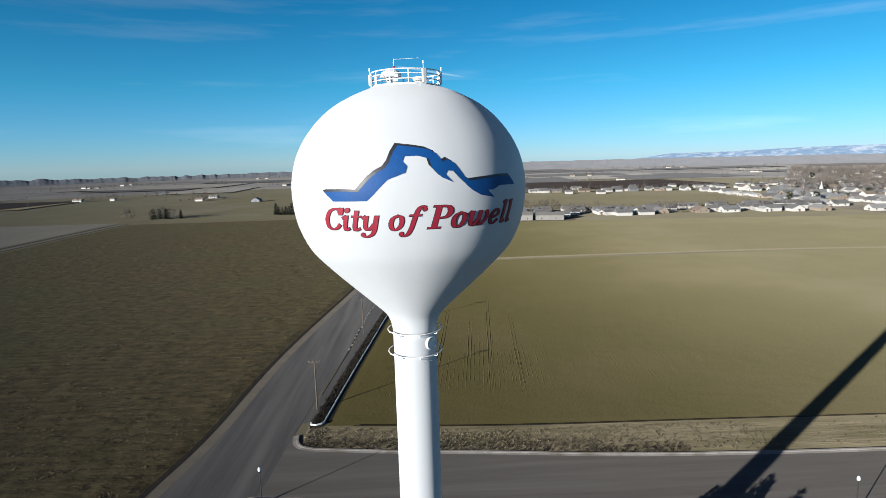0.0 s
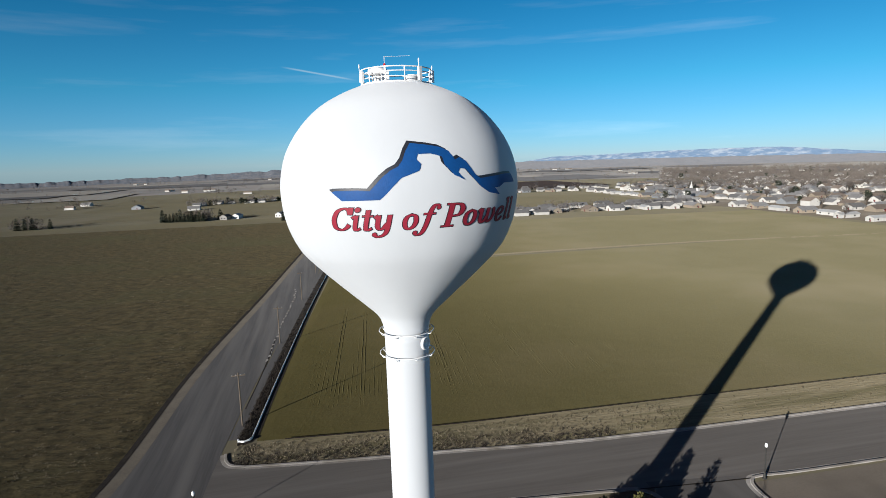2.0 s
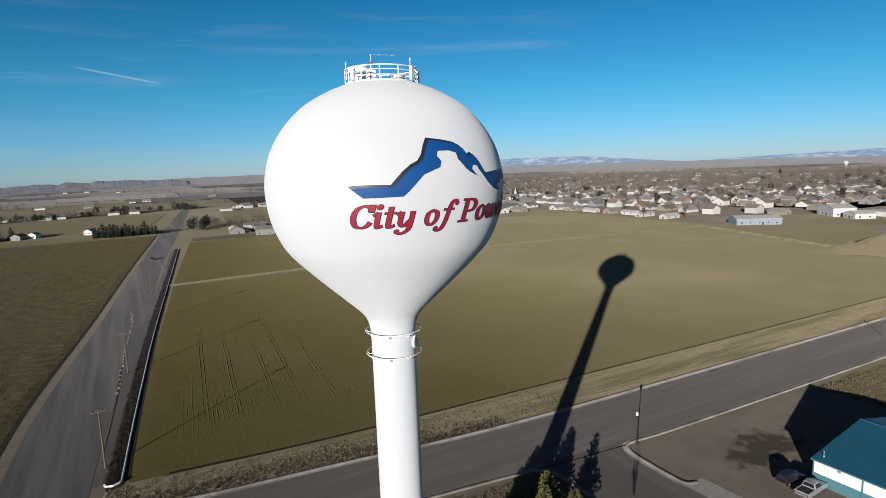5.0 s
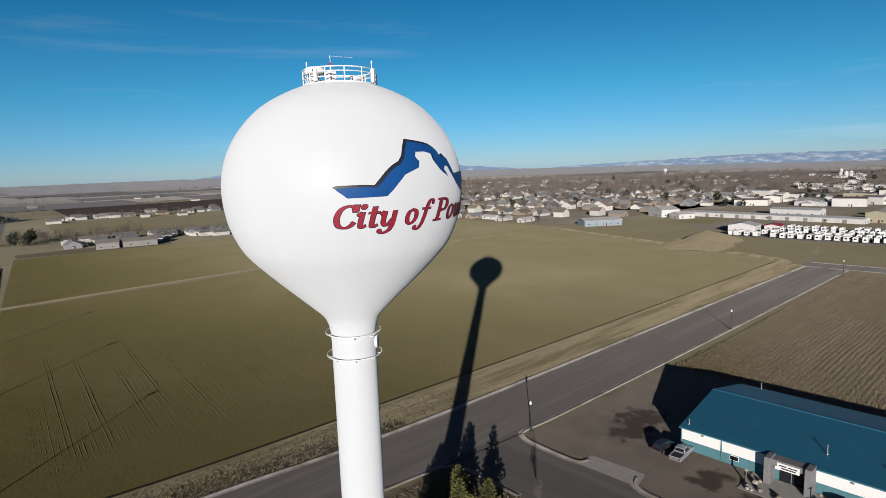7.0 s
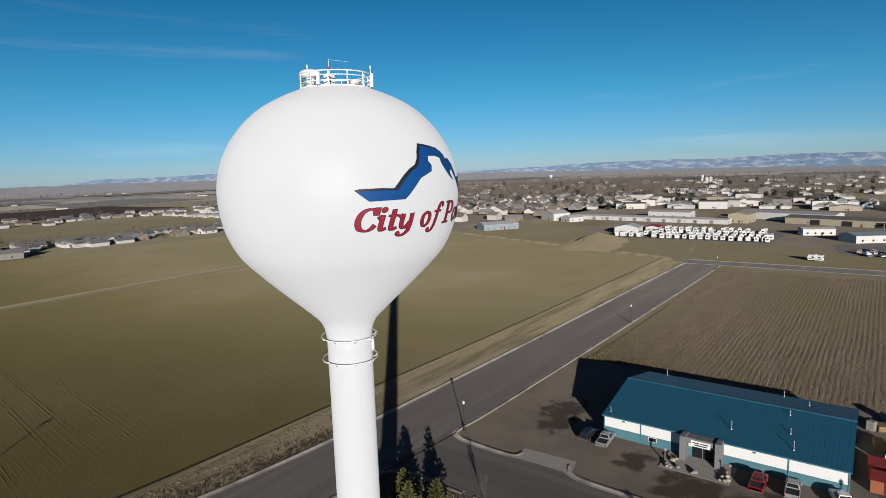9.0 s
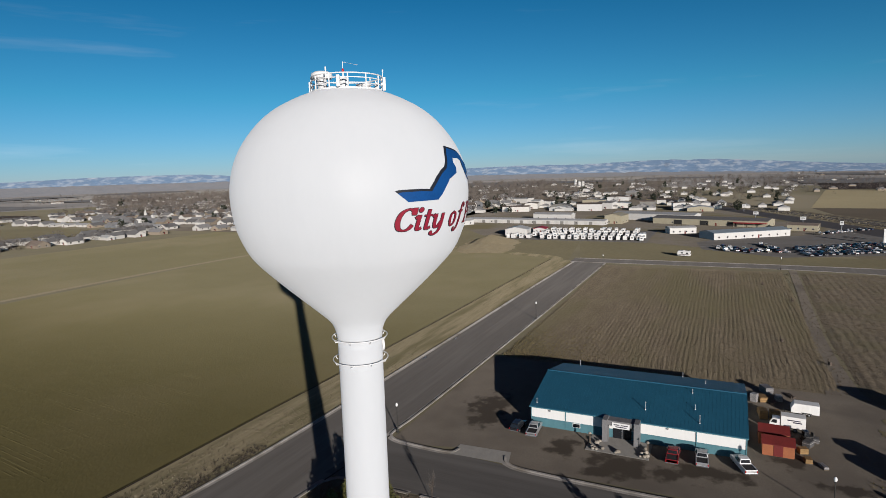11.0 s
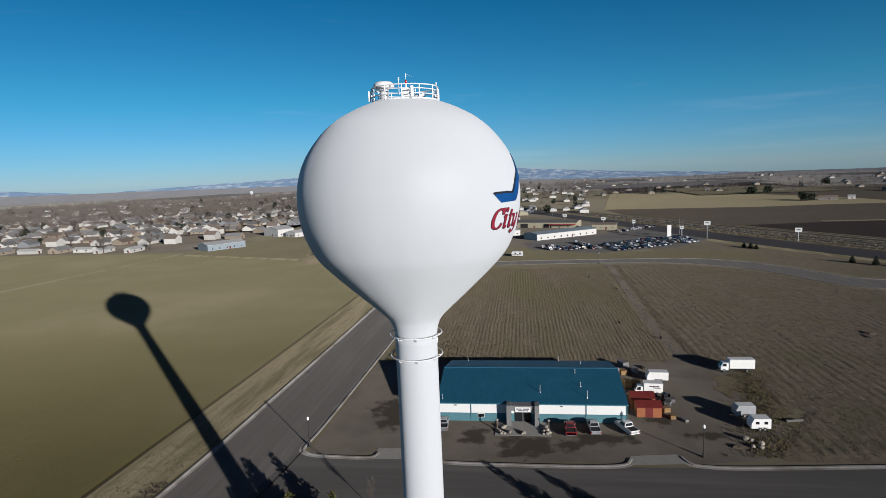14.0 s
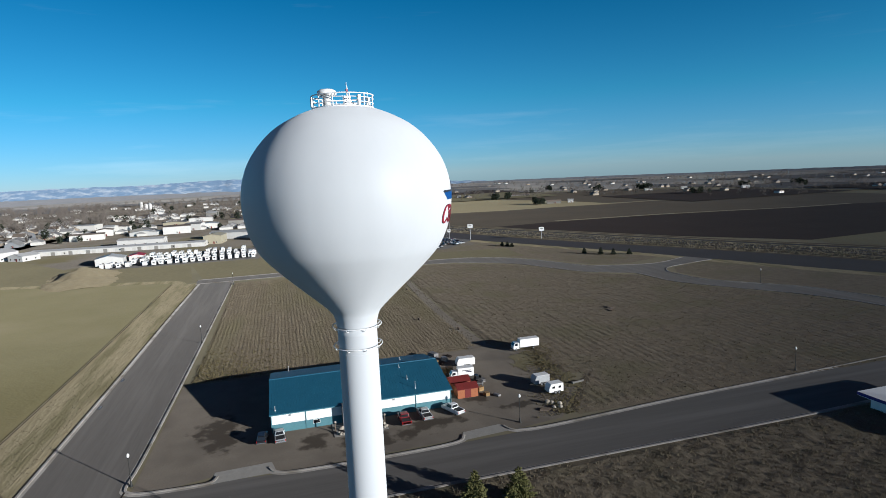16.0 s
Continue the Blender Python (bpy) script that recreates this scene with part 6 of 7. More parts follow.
TREES = [bare_tree(pose(352 + 40 * k, 300 + 60 * k, 0), h, 20 + k) for k, h in enumerate((9.0, 11.0, 7.5, 12.5))]
rt = random.Random(31)
n_house = 0
for gx in range(0, 11):
    for gy in range(0, 22):
        x = 362 + 37 * gx + (9 if gx % 2 else -3) + rt.uniform(-2.5, 2.5)
        y = 236 + 22 * gy + rt.uniform(-2.5, 2.5)
        if y < 236 + max(0, (x - 430)) * 0.02 and x < 480 or rt.random() < 0.12:
            continue
        if x < 420 and y < 262:
            continue
        put_house(4 if (gx == 0 and rt.random() < 0.6) else rt.choice([0, 0, 1, 2, 3, 5, 5]), x, y, rt.choice([0, 0, 90, 180, 270]) + rt.uniform(-3, 3))
        n_house += 1
        for _ in range(1 if rt.random() < 0.25 + 0.5 * (gx > 1) else 0):
            copy_thing(rt.choice(TREES), pose(x + rt.uniform(8, 14), y + rt.uniform(-9, 9), 0, rz=rt.uniform(0, 360)))
# rows of homes north of the olive field and the farm beyond
for x, y, k in ((150, 452, 4), (176, 448, 0), (200, 446, 5), (228, 440, 1), (252, 436, 0), (276, 432, 4), (300, 430, 0), (322, 428, 5), (64, 470, 4), (88, 474, 0), (60, 452, 2), (100, 462, 5), (126, 470, 1),
                (120, 780, 4), (150, 772, 0), (182, 764, 5), (214, 756, 1), (246, 748, 0), (280, 742, 2), (312, 735, 5), (344, 728, 0), (-150, 690, 0), (-230, 760, 2), (-60, 1020, 5), (-330, 880, 0), (20, 1120, 0), (140, 1180, 5)):
    put_house(k, x + rt.uniform(-3, 3), y + rt.uniform(-3, 3), rt.choice([0, 90]) + rt.uniform(-6, 6))
building("farm_shed", pose(79, 424, 0, rz=-14), 14, 12, 4.2, 2.2, METAL_GREY, METAL_GREY, "grey weathered farm shed at the field edge", "shed", 2)
building("farm_shed", pose(99, 421, 0, rz=-14), 22, 11, 3.8, 2.0, METAL_GREY, METAL_GREY, "long grey farm shed at the field edge", "shed", 3)
building("farm_shed", pose(-20, 505, 0, rz=-6), 12, 9, 3.6, 1.8, METAL_WHITE, ROOFS[2], "white farm shed beside the country road", "shed", 2)

# ---- commercial sheds ----
building("steel_shed", pose(364, 213, 0, rz=-36 + 90), 16, 29, 4.2, 1.6, METAL_BLUE, ROOFS[2], "pale blue steel shed with a white roof", "shed", 5, False)
building("steel_shed", pose(449, 205, 0, rz=-34), 16, 22, 6.0, 2.4, METAL_WHITE, ROOFS[2], "tall white steel shed", "shed", 4, True)
building("steel_shed", pose(438, 184, 0, rz=-30), 14, 13, 3.6, 1.8, METAL_WHITE, ROOFS[2], "small white steel shed", "shed", 3, True)
st = building("storage_units", pose(458, 125, 0, rz=-5), 11, 124, 3.4, 0.9, METAL_WHITE, ROOFS[2], "long white row of storage units", "storage building", 3, False)
for k in range(30):
    part("roller_door", box(bmesh.new(), -5.58, -60 + 4.05 * k, 0.05, -5.49, -57.2 + 4.05 * k, 2.7), METAL_GREY if k % 3 == 2 else WALLS[0], st)
building("steel_shed", pose(496, 118, 0, rz=-5), 12, 36, 5.0, 1.2, METAL_WHITE, ROOFS[2], "white steel shed behind the storage row", "shed", 4, False)
wh = building("warehouse", pose(466, -14, 0, rz=-17), 20, 84, 4.6, 1.3, METAL_TAN, ROOFS[0], "long tan steel warehouse with a grey roof", "warehouse", 3, False)
# interior darkness of the bays painted as flat black panels
for y in (-18, 2, 22):
    part("bay_door", box(bmesh.new(), -10.06, y - 3.2, 0.05, -9.98, y + 3.2, 3.6), CHASSIS, wh, "black panel for the dark inside of a loading bay")
part("porch", box(bmesh.new(), -14, -41.5, 2.9, -9.9, -20, 3.3, 0.05), RED_TRIM, wh, "red-brown porch roof")
for y in (-41, -34, -27, -20.5):
    part("porch_post", box(bmesh.new(), -13.8, y - 0.15, 0, -13.5, y + 0.15, 2.9), METAL_TAN, wh)
building("warehouse", pose(500, 30, 0, rz=-17), 16, 70, 5.6, 1.2, METAL_WHITE, ROOFS[2], "white flat-roofed warehouse behind the tan one", "warehouse", 3, False)
building("shop", pose(402, 4, 0, rz=24), 9, 18, 4.0, 0.8, METAL_WHITE, ROOFS[2], "white shop beside the gravel yard", "shop", 4, False)
building("warehouse", pose(470, 58, 0, rz=-8), 20, 14, 6.5, 1.6, METAL_TAN, METAL_TAN, "tan tall steel building", "warehouse", 2, True)
building("steel_shed", pose(373, 112, 0, rz=6), 14, 16, 4.4, 1.8, METAL_WHITE, ROOFS[2], "white steel shed beside the parked trailers", "shed", 2, True)
building("steel_shed", pose(390, 100, 0, rz=6), 12, 9, 3.2, 1.0, METAL_WHITE, RED_TRIM, "low white shed with a red roof beside the parked trailers", "shed", 2, True)
deal = building("dealership", pose(387, -35, 0, rz=36), 15, 54, 4.2, 1.1, METAL_WHITE, METAL_BLUE, "white car dealership with a grey-blue roof", "shop", 9, False)
building("dealership", pose(432, -72, 0, rz=-14), 12, 18, 4.0, 1.0, METAL_TAN, ROOFS[1], "tan shop with a brown roof beside the highway", "shop", 4, False)
rs2 = random.Random(77)
for k in range(46):
    x, y = rs2.uniform(560, 1050), rs2.uniform(-60, 230)
    if y < (x - 566) * 0.45 - 45:
        continue
    building("town_building", pose(x, y, 0, rz=rs2.uniform(-12, 12)), rs2.uniform(10, 22), rs2.uniform(10, 30), rs2.uniform(3.2, 7.5), rs2.uniform(0.5, 1.8), rs2.choice([METAL_WHITE, METAL_TAN, METAL_GREY, WALLS[0]]), rs2.choice(ROOFS), "plain low building in the town centre", "building", 1, rs2.random() < 0.5, "town buildings")

# ---- parked trailers and dealership cars ----
RV_STRIPE = surface("rv_side_stripe", (0.16, 0.13, 0.12), (0.11, 0.09, 0.09), 1, 0.6)


def camper(m, long, high, label):
    t = thing("travel_trailer", m, label, "travel trailer", "parked travel trailers")
    part("body", extruded(bmesh.new(), [(-long / 2, 0.5), (-long / 2, high), (long / 2 - 0.3, high), (long / 2 + 0.1, high * 0.6), (long / 2 - 0.2, 0.5)], 1.2), VAN_SIDE, t)
    for s in (-1, 1):
        part("stripe", box(bmesh.new(), -long / 2 + 0.2, s * 1.205 - 0.01, 0.95, long / 2 - 0.5, s * 1.205 + 0.01, 1.25), RV_STRIPE, t)
        for k in (-0.28, 0.15):
            part("window", box(bmesh.new(), long * k - 0.5, s * 1.21 - 0.012, 1.6, long * k + 0.5, s * 1.21 + 0.012, 2.2), DARK_GLASS, t)
    part("rear_window", box(bmesh.new(), -long / 2 - 0.012, -0.6, 1.5, -long / 2 + 0.01, 0.6, 2.2), DARK_GLASS, t)
    part("air_conditioner", box(bmesh.new(), -0.5, -0.4, high - 0.02, 0.4, 0.4, high + 0.28, 0.05), VAN_SIDE, t)
    wheels(t, ((-0.2, 1.1), (-0.2, -1.1)), 0.34, 0.2)
    part("drawbar", bent(bmesh.new(), [(long / 2 - 0.2, 0.5, 0.5), (long / 2 + 1.1, 0, 0.45), (long / 2 - 0.2, -0.5, 0.5)], 0.05, 6), CHASSIS, t)
    return t


structure("trailer_lot", sheet([(344, 20), (412, 20), (410, 96), (392, 104), (372, 100), (346, 118)], 0.047), STREET_ASPHALT, "dark asphalt lot under the parked trailers", "pavement")
campers = [camper(pose(354, 24, 0.04, rz=6), 6.2, 2.9, "white travel trailer parked in a row"), camper(pose(368, 24, 0.04, rz=6), 8.5, 3.3, "long white travel trailer parked in a row")]
for row, x in enumerate((354, 366, 382, 396)):
    y = 26 if row < 2 else 32
    while y < (116 if row == 0 else 98 if row == 1 else 92):
        if rt.random() < 0.9:
            copy_thing(campers[row % 2 if rt.random() < 0.7 else 1 - row % 2], pose(x + rt.uniform(-0.8, 0.8) - 0.03 * (y - 60), y, 0.04, rz=rt.uniform(-6, 10) + (180 if rt.random() < 0.4 else 0)))
        y += rt.uniform(4.0, 5.2)
copy_thing(campers[0], pose(293.5, -4.5, 0.04, rz=80))
lotcars = [vehicle(s, c, pose(318, -24 - 5 * k, 0.05, rz=20), l, "dealership cars") for k, (s, c, l) in enumerate((("pickup", "white", "white pickup parked in the dealership lot"), ("sedan", "silver", "silver car parked in the dealership lot"), ("suv", "black", "black car parked in the dealership lot"), ("sedan", "blue", "dark blue car parked in the dealership lot"), ("pickup", "tan", "tan pickup parked in the dealership lot"), ("suv", "red", "dark red car parked in the dealership lot")))]
lotmix = [lotcars[i] for i in (0, 0, 0, 1, 1, 2, 3, 4, 0, 1, 5)]
structure("car_lot", sheet([(300, -50), (322, -12), (352, -8), (372, -20), (398, -68), (440, -92), (446, -112), (360, -132), (318, -98)], 0.043), STREET_ASPHALT, "grey asphalt car lot of the dealership", "pavement")
for row in range(5):
    for k in range(17):
        if rt.random() < 0.2:
            continue
        copy_thing(rt.choice(lotmix), pose(308 + 6.6 * row + 2.0 * k + rt.uniform(-0.5, 0.5), -62 - 3.3 * k + 0.8 * row + rt.uniform(-0.3, 0.3), 0.05, rz=28 + rt.choice([0, 180]) + rt.uniform(-5, 5)))
for x0, y0, x1, y1 in ((326, -20, 313, -36), (332, -22, 320, -40), (345, -42, 318, -52)):
    for k in range(6):
        u = k / 5
        copy_thing(rt.choice(lotmix), pose(x0 + (x1 - x0) * u + rt.uniform(-1, 1), y0 + (y1 - y0) * u + rt.uniform(-0.6, 0.6), 0.05, rz=rt.choice([0, 180, 40]) + rt.uniform(-8, 8)))
for k in range(14):
    copy_thing(rt.choice(lotmix), pose(404 + 2.6 * k, -76 - 2.6 * k + rt.uniform(-1, 1), 0.05, rz=45 + rt.uniform(-5, 5)))
copy_thing(lotcars[2], pose(-3.5, 338, 0.03, rz=84))

# ---- billboards and pylon sign ----
BOARD = surface("white_sign_face", (0.74, 0.74, 0.72), (0.66, 0.66, 0.65), 0.6, 0.6)


def billboard(m, w, h, z):
    t = thing("billboard", m, "white billboard on a steel post", "billboard", "roadside billboards")
    part("post", tube(bmesh.new(), (0, 0, -0.1), (0, 0, z + 0.2), 0.22, 0.18, 10), GALV, t)
    b = part("board", box(bmesh.new(), -0.2, -w / 2, z, 0.2, w / 2, z + h, 0.03), BOARD, t, "white sign face with faint dark writing")
    part("writing_bar", box(bmesh.new(), -0.23, -w * 0.28, z + h * 0.45, -0.19, w * 0.3, z + h * 0.68), SIGN_INK if w > 6 else JUNK, b)
    return t


for x, y, w, h, z in ((500, -46, 4.6, 2.8, 5), (455, -74, 4.4, 2.8, 5), (420, -92, 2.6, 3.2, 5), (366, -113, 2.8, 2.6, 5.5), (357, -126.5, 4.6, 3.2, 8.6), (331, -170.5, 4.4, 3.2, 5.6), (590, -40, 4, 2.6, 5)):
    billboard(pose(x, y, 0, rz=-18), w * 0.82, h * 0.82, z)
py = thing("pylon_sign", pose(362, -104, 0), "tall white pylon sign beside the car lot", "sign")
part("panel", box(bmesh.new(), -0.4, -1.3, 0.6, 0.4, 1.3, 8.8, 0.05), BOARD, py)
part("plinth", box(bmesh.new(), -0.8, -1.9, 0, 0.8, 1.9, 0.6, 0.03), CONCRETE, py)
for dx in (6, 9):
    t = thing("flag_pole", pose(362 + dx, -106 - dx, 0), "thin grey pole beside the car lot", "pole")
    part("pole", tube(bmesh.new(), (0, 0, 0), (0, 0, 12), 0.1, 0.06, 8), GALV, t)
    part("finial", lathe(bmesh.new(), [(0.02, 12), (0.12, 12.1), (0.02, 12.25)], 8), GALV, t)
# far water tower over the town
t = thing("water_tower", pose(1450, 709, -4) @ Matrix.Scale(0.86, 4), "distant white water tower above the town", "water tower")
part("shaft", tube(bmesh.new(), (0, 0, 0), (0, 0, 18), 1.8, 1.5, 16), WHITE, t)
part("tank", lathe(bmesh.new(), [(1.5, 17), (4, 19.5), (5.4, 22), (5.4, 25), (3.4, 27.6), (0.1, 28.4)], 24), WHITE, t, smooth=True)

# ---- conifers and woods far off ----
cf = conifer(pose(-250, 532, 0), 11, 3.4, 9, "dark conifer in a windbreak by the farm", NEEDLE_FAR)
for x, y, s in ((-97, 545, 0), (-262, 531, 60),
                (1012, -236, 0), (1008, -248, 50), (1022, -271, 10), (1028, -475, 70), (1032, -481, 10)):
    copy_thing(cf, pose(x, y, -0.1, rz=s))
for x, y, h in ((252.5, -160, 3.2), (244, -165.5, 4.2), (240, -171, 3.6), (237, -179, 3.0), (311, -133, 2.6), (307, -135, 3.0), (303, -136.5, 2.4)):
    conifer(pose(x, y, 0.02), h, 1.5, int(x), "dark young conifer on the highway verge", NEEDLE_FAR)


cedar = conifer(pose(-146, 537, 0), 12.0, 2.5, 41, "tall narrow dark evergreen in a windbreak", NEEDLE_FAR, 20, 0.38)
rc = random.Random(61)
for x, y in [(-143 + 3.1 * k, 537 + rc.uniform(-2, 2)) for k in range(5)] + [(-127 + 3.4 * k, 534 + rc.uniform(-2, 3)) for k in range(6)] + [(-95, 541), (-256, 531), (-251, 533), (-236, 531)] + [(-37 + 2.7 * k, 497 + rc.uniform(-4, 5)) for k in range(17)]:
    copy_thing(cedar, pose(x, y, -0.1, rz=rc.uniform(0, 360)) @ Matrix.Scale(rc.uniform(0.62, 1.0), 4))


def joined(name, items, mat, label, category):
    me = bpy.data.meshes.new(name)
    v, f = items
    me.from_pydata(v, [], f)
    me.materials.append(mat)
    tagged(new(name, me), label, category, kind="stuff")


def scatter_twigs(count, place, seed, per=46, hmin=5, hmax=12):
    rnd = random.Random(seed)
    v, f = [], []
    for _ in range(count):
        x, y = place(rnd)
        h = rnd.uniform(hmin, hmax)
        for k in range(per):
            p = Vector((x + rnd.gauss(0, h * 0.2), y + rnd.gauss(0, h * 0.2), h * rnd.uniform(0.12, 0.95)))
            d = Vector((rnd.gauss(0, 0.5), rnd.gauss(0, 0.5), rnd.uniform(0.4, 1))).normalized() * h * rnd.uniform(0.10, 0.25)
            w = d.cross(Vector((rnd.gauss(0, 1), rnd.gauss(0, 1), 0.2))).normalized() * h * 0.028
            k0 = len(v)
            v += [tuple(p - w), tuple(p + w), tuple(p + d)]
            f.append((k0, k0 + 1, k0 + 2))
    return v, f


def town_place(rnd):
    a, d = radians(rnd.uniform(33, 97)), 600 + 900 * rnd.random() ** 1.3
    return d * math.sin(a), d * math.cos(a)


def far_row(rnd):
    u = rnd.random()
    return -175 + 250 * u, 772 + 62 * u + rnd.gauss(0, 9)


def plain_place(rnd):
    a, d = radians(rnd.choice([rnd.uniform(-45, 33), rnd.uniform(95, 145)])), rnd.uniform(850, 2200)
    return d * math.sin(a), d * math.cos(a)


def grove_mesh(seed, n=5):
    """Round dark evergreen crowns standing close together, made of leaf clumps."""
    rnd = random.Random(seed)
    v, f = [], []
    for _ in range(n):
        cx, cy, h = rnd.gauss(0, 7), rnd.gauss(0, 4), rnd.uniform(7, 12)
        for k in range(150):
            d = Vector((rnd.gauss(0, 1), rnd.gauss(0, 1), rnd.gauss(0, 1))).normalized() * rnd.uniform(0.6, 1.05)
            p = Vector((cx + d.x * h * 0.36, cy + d.y * h * 0.36, h * (0.55 + d.z * 0.45)))
            k0, s = len(v), h * 0.09
            for _ in range(3):
                v.append(tuple(p + Vector((rnd.gauss(0, s), rnd.gauss(0, s), rnd.gauss(0, s)))))
            f.append((k0, k0 + 1, k0 + 2))
    return v, f


for k, (x, y) in enumerate(((40, 505), (864, -339), (871, -366), (698, -334), (718, -606), (722, -622), (1001, -609), (939, -670), (950, -690), (826, -808), (843, -936), (600, -862), (760, -860), (640, -920), (1120, -560))):
    v, f = grove_mesh(50 + k, 3 + k % 4)
    joined("grove", ([(a + x, b + y, c) for a, b, c in v], f), NEEDLE_FAR, "dark grove of round trees at a field edge", "trees")
for x, y, w, d, c in ((-92, 543, 9, 12, "dark"), (-82, 548, 8, 10, "white"), (-42, 542, 8, 12, "white"), (950, -418, 8, 46, "dark"), (694, -360, 9, 24, "red"), (695, -386, 8, 9, "white"), (985, -330, 9, 10, "white"), (1000, -318, 7, 8, "white"), (880, -640, 9, 16, "white"), (860, -700, 8, 12, "white"), (790, -770, 8, 14, "white"), (600, -845, 9, 14, "white")):
    building("farm_building", pose(x, y, 0, rz=-22), w * 0.8, d * 0.8, 3.0, 1.8, {"dark": METAL_GREY, "red": METAL_GREY, "white": METAL_WHITE}[c], {"dark": ROOFS[1], "red": ROOFS[1], "white": ROOFS[2]}[c], {"dark": "long low dark barn at a field edge", "red": "grey-brown low barn beside a grove", "white": "small white farm building with a pale roof"}[c], "farm building", 1, False)
# grain silos and the white dome in the town
for k, (x, y, r, h) in enumerate(((1278, 268, 3.5, 11), (1286, 262, 3.5, 11), (1271, 275, 3.5, 10), (1294, 280, 3, 15))):
    t = thing("grain_silo", pose(x, y, 0), "tall white concrete grain silo in the town", "silo", "town grain silos")
    part("shell", tube(bmesh.new(), (0, 0, 0), (0, 0, h), r, r, 20), METAL_WHITE, t)
    part("cap", lathe(bmesh.new(), [(r + 0.2, h), (r * 0.5, h + 1.4), (0.3, h + 2)], 20), ROOFS[2], t)
t = thing("church", pose(410, 556, 0, rz=12), "white church with a tall pointed steeple in the town", "church")
part("nave", gabled_walls(bmesh.new(), 9, 18, 4.5, 3.2, False), METAL_WHITE, t)
part("roof", gable(bmesh.new(), 9, 18, 4.5, 3.2, 0.4, False), ROOFS[0], t)
part("belfry", box(bmesh.new(), -1.6, -11, 0, 1.6, -8, 8.5, 0.05), METAL_WHITE, t)
part("steeple", lathe(bmesh.new(), [(2.1, 8.5), (0.9, 12), (0.1, 16)], 8), METAL_WHITE, t)
t = thing("domed_hall", pose(790, 96, 0) @ Matrix.Scale(0.55, 4), "white domed hall in the town", "hall")
part("drum", tube(bmesh.new(), (0, 0, 0), (0, 0, 5), 9, 9, 28), METAL_WHITE, t)
part("dome", lathe(bmesh.new(), [(9.3, 5), (8.2, 7.6), (6, 9.8), (3, 11.2), (0.2, 11.7)], 28), ROOFS[2], t, smooth=True)

ev_v, ev_f = [], []
re_ = random.Random(66)
for k in range(185):
    x, y = far_row(re_) if k > 155 else town_place(re_)
    gv, gf = grove_mesh(900 + k % 9, 1)
    b0, sc = len(ev_v), re_.uniform(0.6, 1.0)
    ev_v += [(a * sc + x, b * sc + y, c * sc) for a, b, c in gv]
    ev_f += [tuple(i + b0 for i in q) for q in gf]
joined("town_evergreens", (ev_v, ev_f), NEEDLE_FAR, "dark evergreens among the bare trees of the town", "trees")


def south_place(rnd):
    a, d = radians(rnd.uniform(97, 152)), rnd.choice([rnd.uniform(950, 1350), rnd.uniform(1000, 1900)])
    return d * math.sin(a), d * math.cos(a)


joined("south_trees", scatter_twigs(620, south_place, 33, 46, 5, 12), TWIG, "bare trees among the farms along the southern horizon", "trees")


def wooded(rnd):
    a = 33 + 42 * rnd.random() if rnd.random() < 0.86 else rnd.uniform(75, 97)
    d = 760 + 930 * rnd.random() ** 0.85
    return d * math.sin(radians(a)), d * math.cos(radians(a))


joined("town_trees", scatter_twigs(2900, wooded, 3, 60, 7, 14), TWIG_HAZED, "bare winter trees all over the distant town", "trees")
joined("farm_trees", scatter_twigs(520, plain_place, 4, 40, 5, 10), TWIG, "scattered bare trees on the distant plain", "trees")
def fringe(rnd):
    if rnd.random() < 0.5:
        return rnd.uniform(60, 345), rnd.uniform(432, 490)
    return rnd.uniform(90, 640), 815 - 0.14 * rnd.uniform(90, 640) + rnd.uniform(-22, 30)


joined("fringe_trees", scatter_twigs(210, fringe, 14, 46, 4, 9), TWIG, "bare trees among the homes past the olive field", "trees")
joined("windbreak_trees", scatter_twigs(34, lambda r: (r.uniform(-130, -104), r.uniform(536, 552)), 25, 46, 6, 11), TWIG, "bare pale trees beside the dark windbreak", "trees")
joined("far_row_trees", scatter_twigs(120, far_row, 71, 46, 5, 11), TWIG, "bare trees along a distant lane", "trees")
joined("lane_end_trees", scatter_twigs(16, lambda r: (r.uniform(-292, -240), r.uniform(528, 545)), 27, 60, 6, 12), TWIG, "bare trees at the end of the farm lane", "trees")
joined("farm_tree_row", scatter_twigs(60, lambda r: (r.uniform(30, 130), r.uniform(480, 560)), 5, 46, 5, 9), TWIG, "bare trees round the farmstead", "trees")


def small_houses(count, place, seed):
    rnd = random.Random(seed)
    wv, wf, rv, rff = [], [], [], []
    for _ in range(count):
        x, y = place(rnd)
        w, d, h, r = rnd.uniform(3.5, 7), rnd.uniform(3.5, 5.5), rnd.uniform(2.2, 3.2), rnd.uniform(1.8, 2.8)
        k = len(wv)
        wv += [(x + a * w, y + b * d, z) for z in (0, h) for a, b in ((-1, -1), (1, -1), (1, 1), (-1, 1))]
        wf += [(k, k + 1, k + 5, k + 4), (k + 1, k + 2, k + 6, k + 5), (k + 2, k + 3, k + 7, k + 6), (k + 3, k, k + 4, k + 7)]
        k = len(rv)
        rv += [(x - w - .4, y - d - .4, h), (x + w + .4, y - d - .4, h), (x + w + .4, y + d + .4, h), (x - w - .4, y + d + .4, h), (x - w - .4, y, h + r), (x + w + .4, y, h + r)]
        rff += [(k, k + 1, k + 5, k + 4), (k + 2, k + 3, k + 4, k + 5), (k, k + 4, k + 3), (k + 1, k + 2, k + 5)]
    return (wv, wf), (rv, rff)


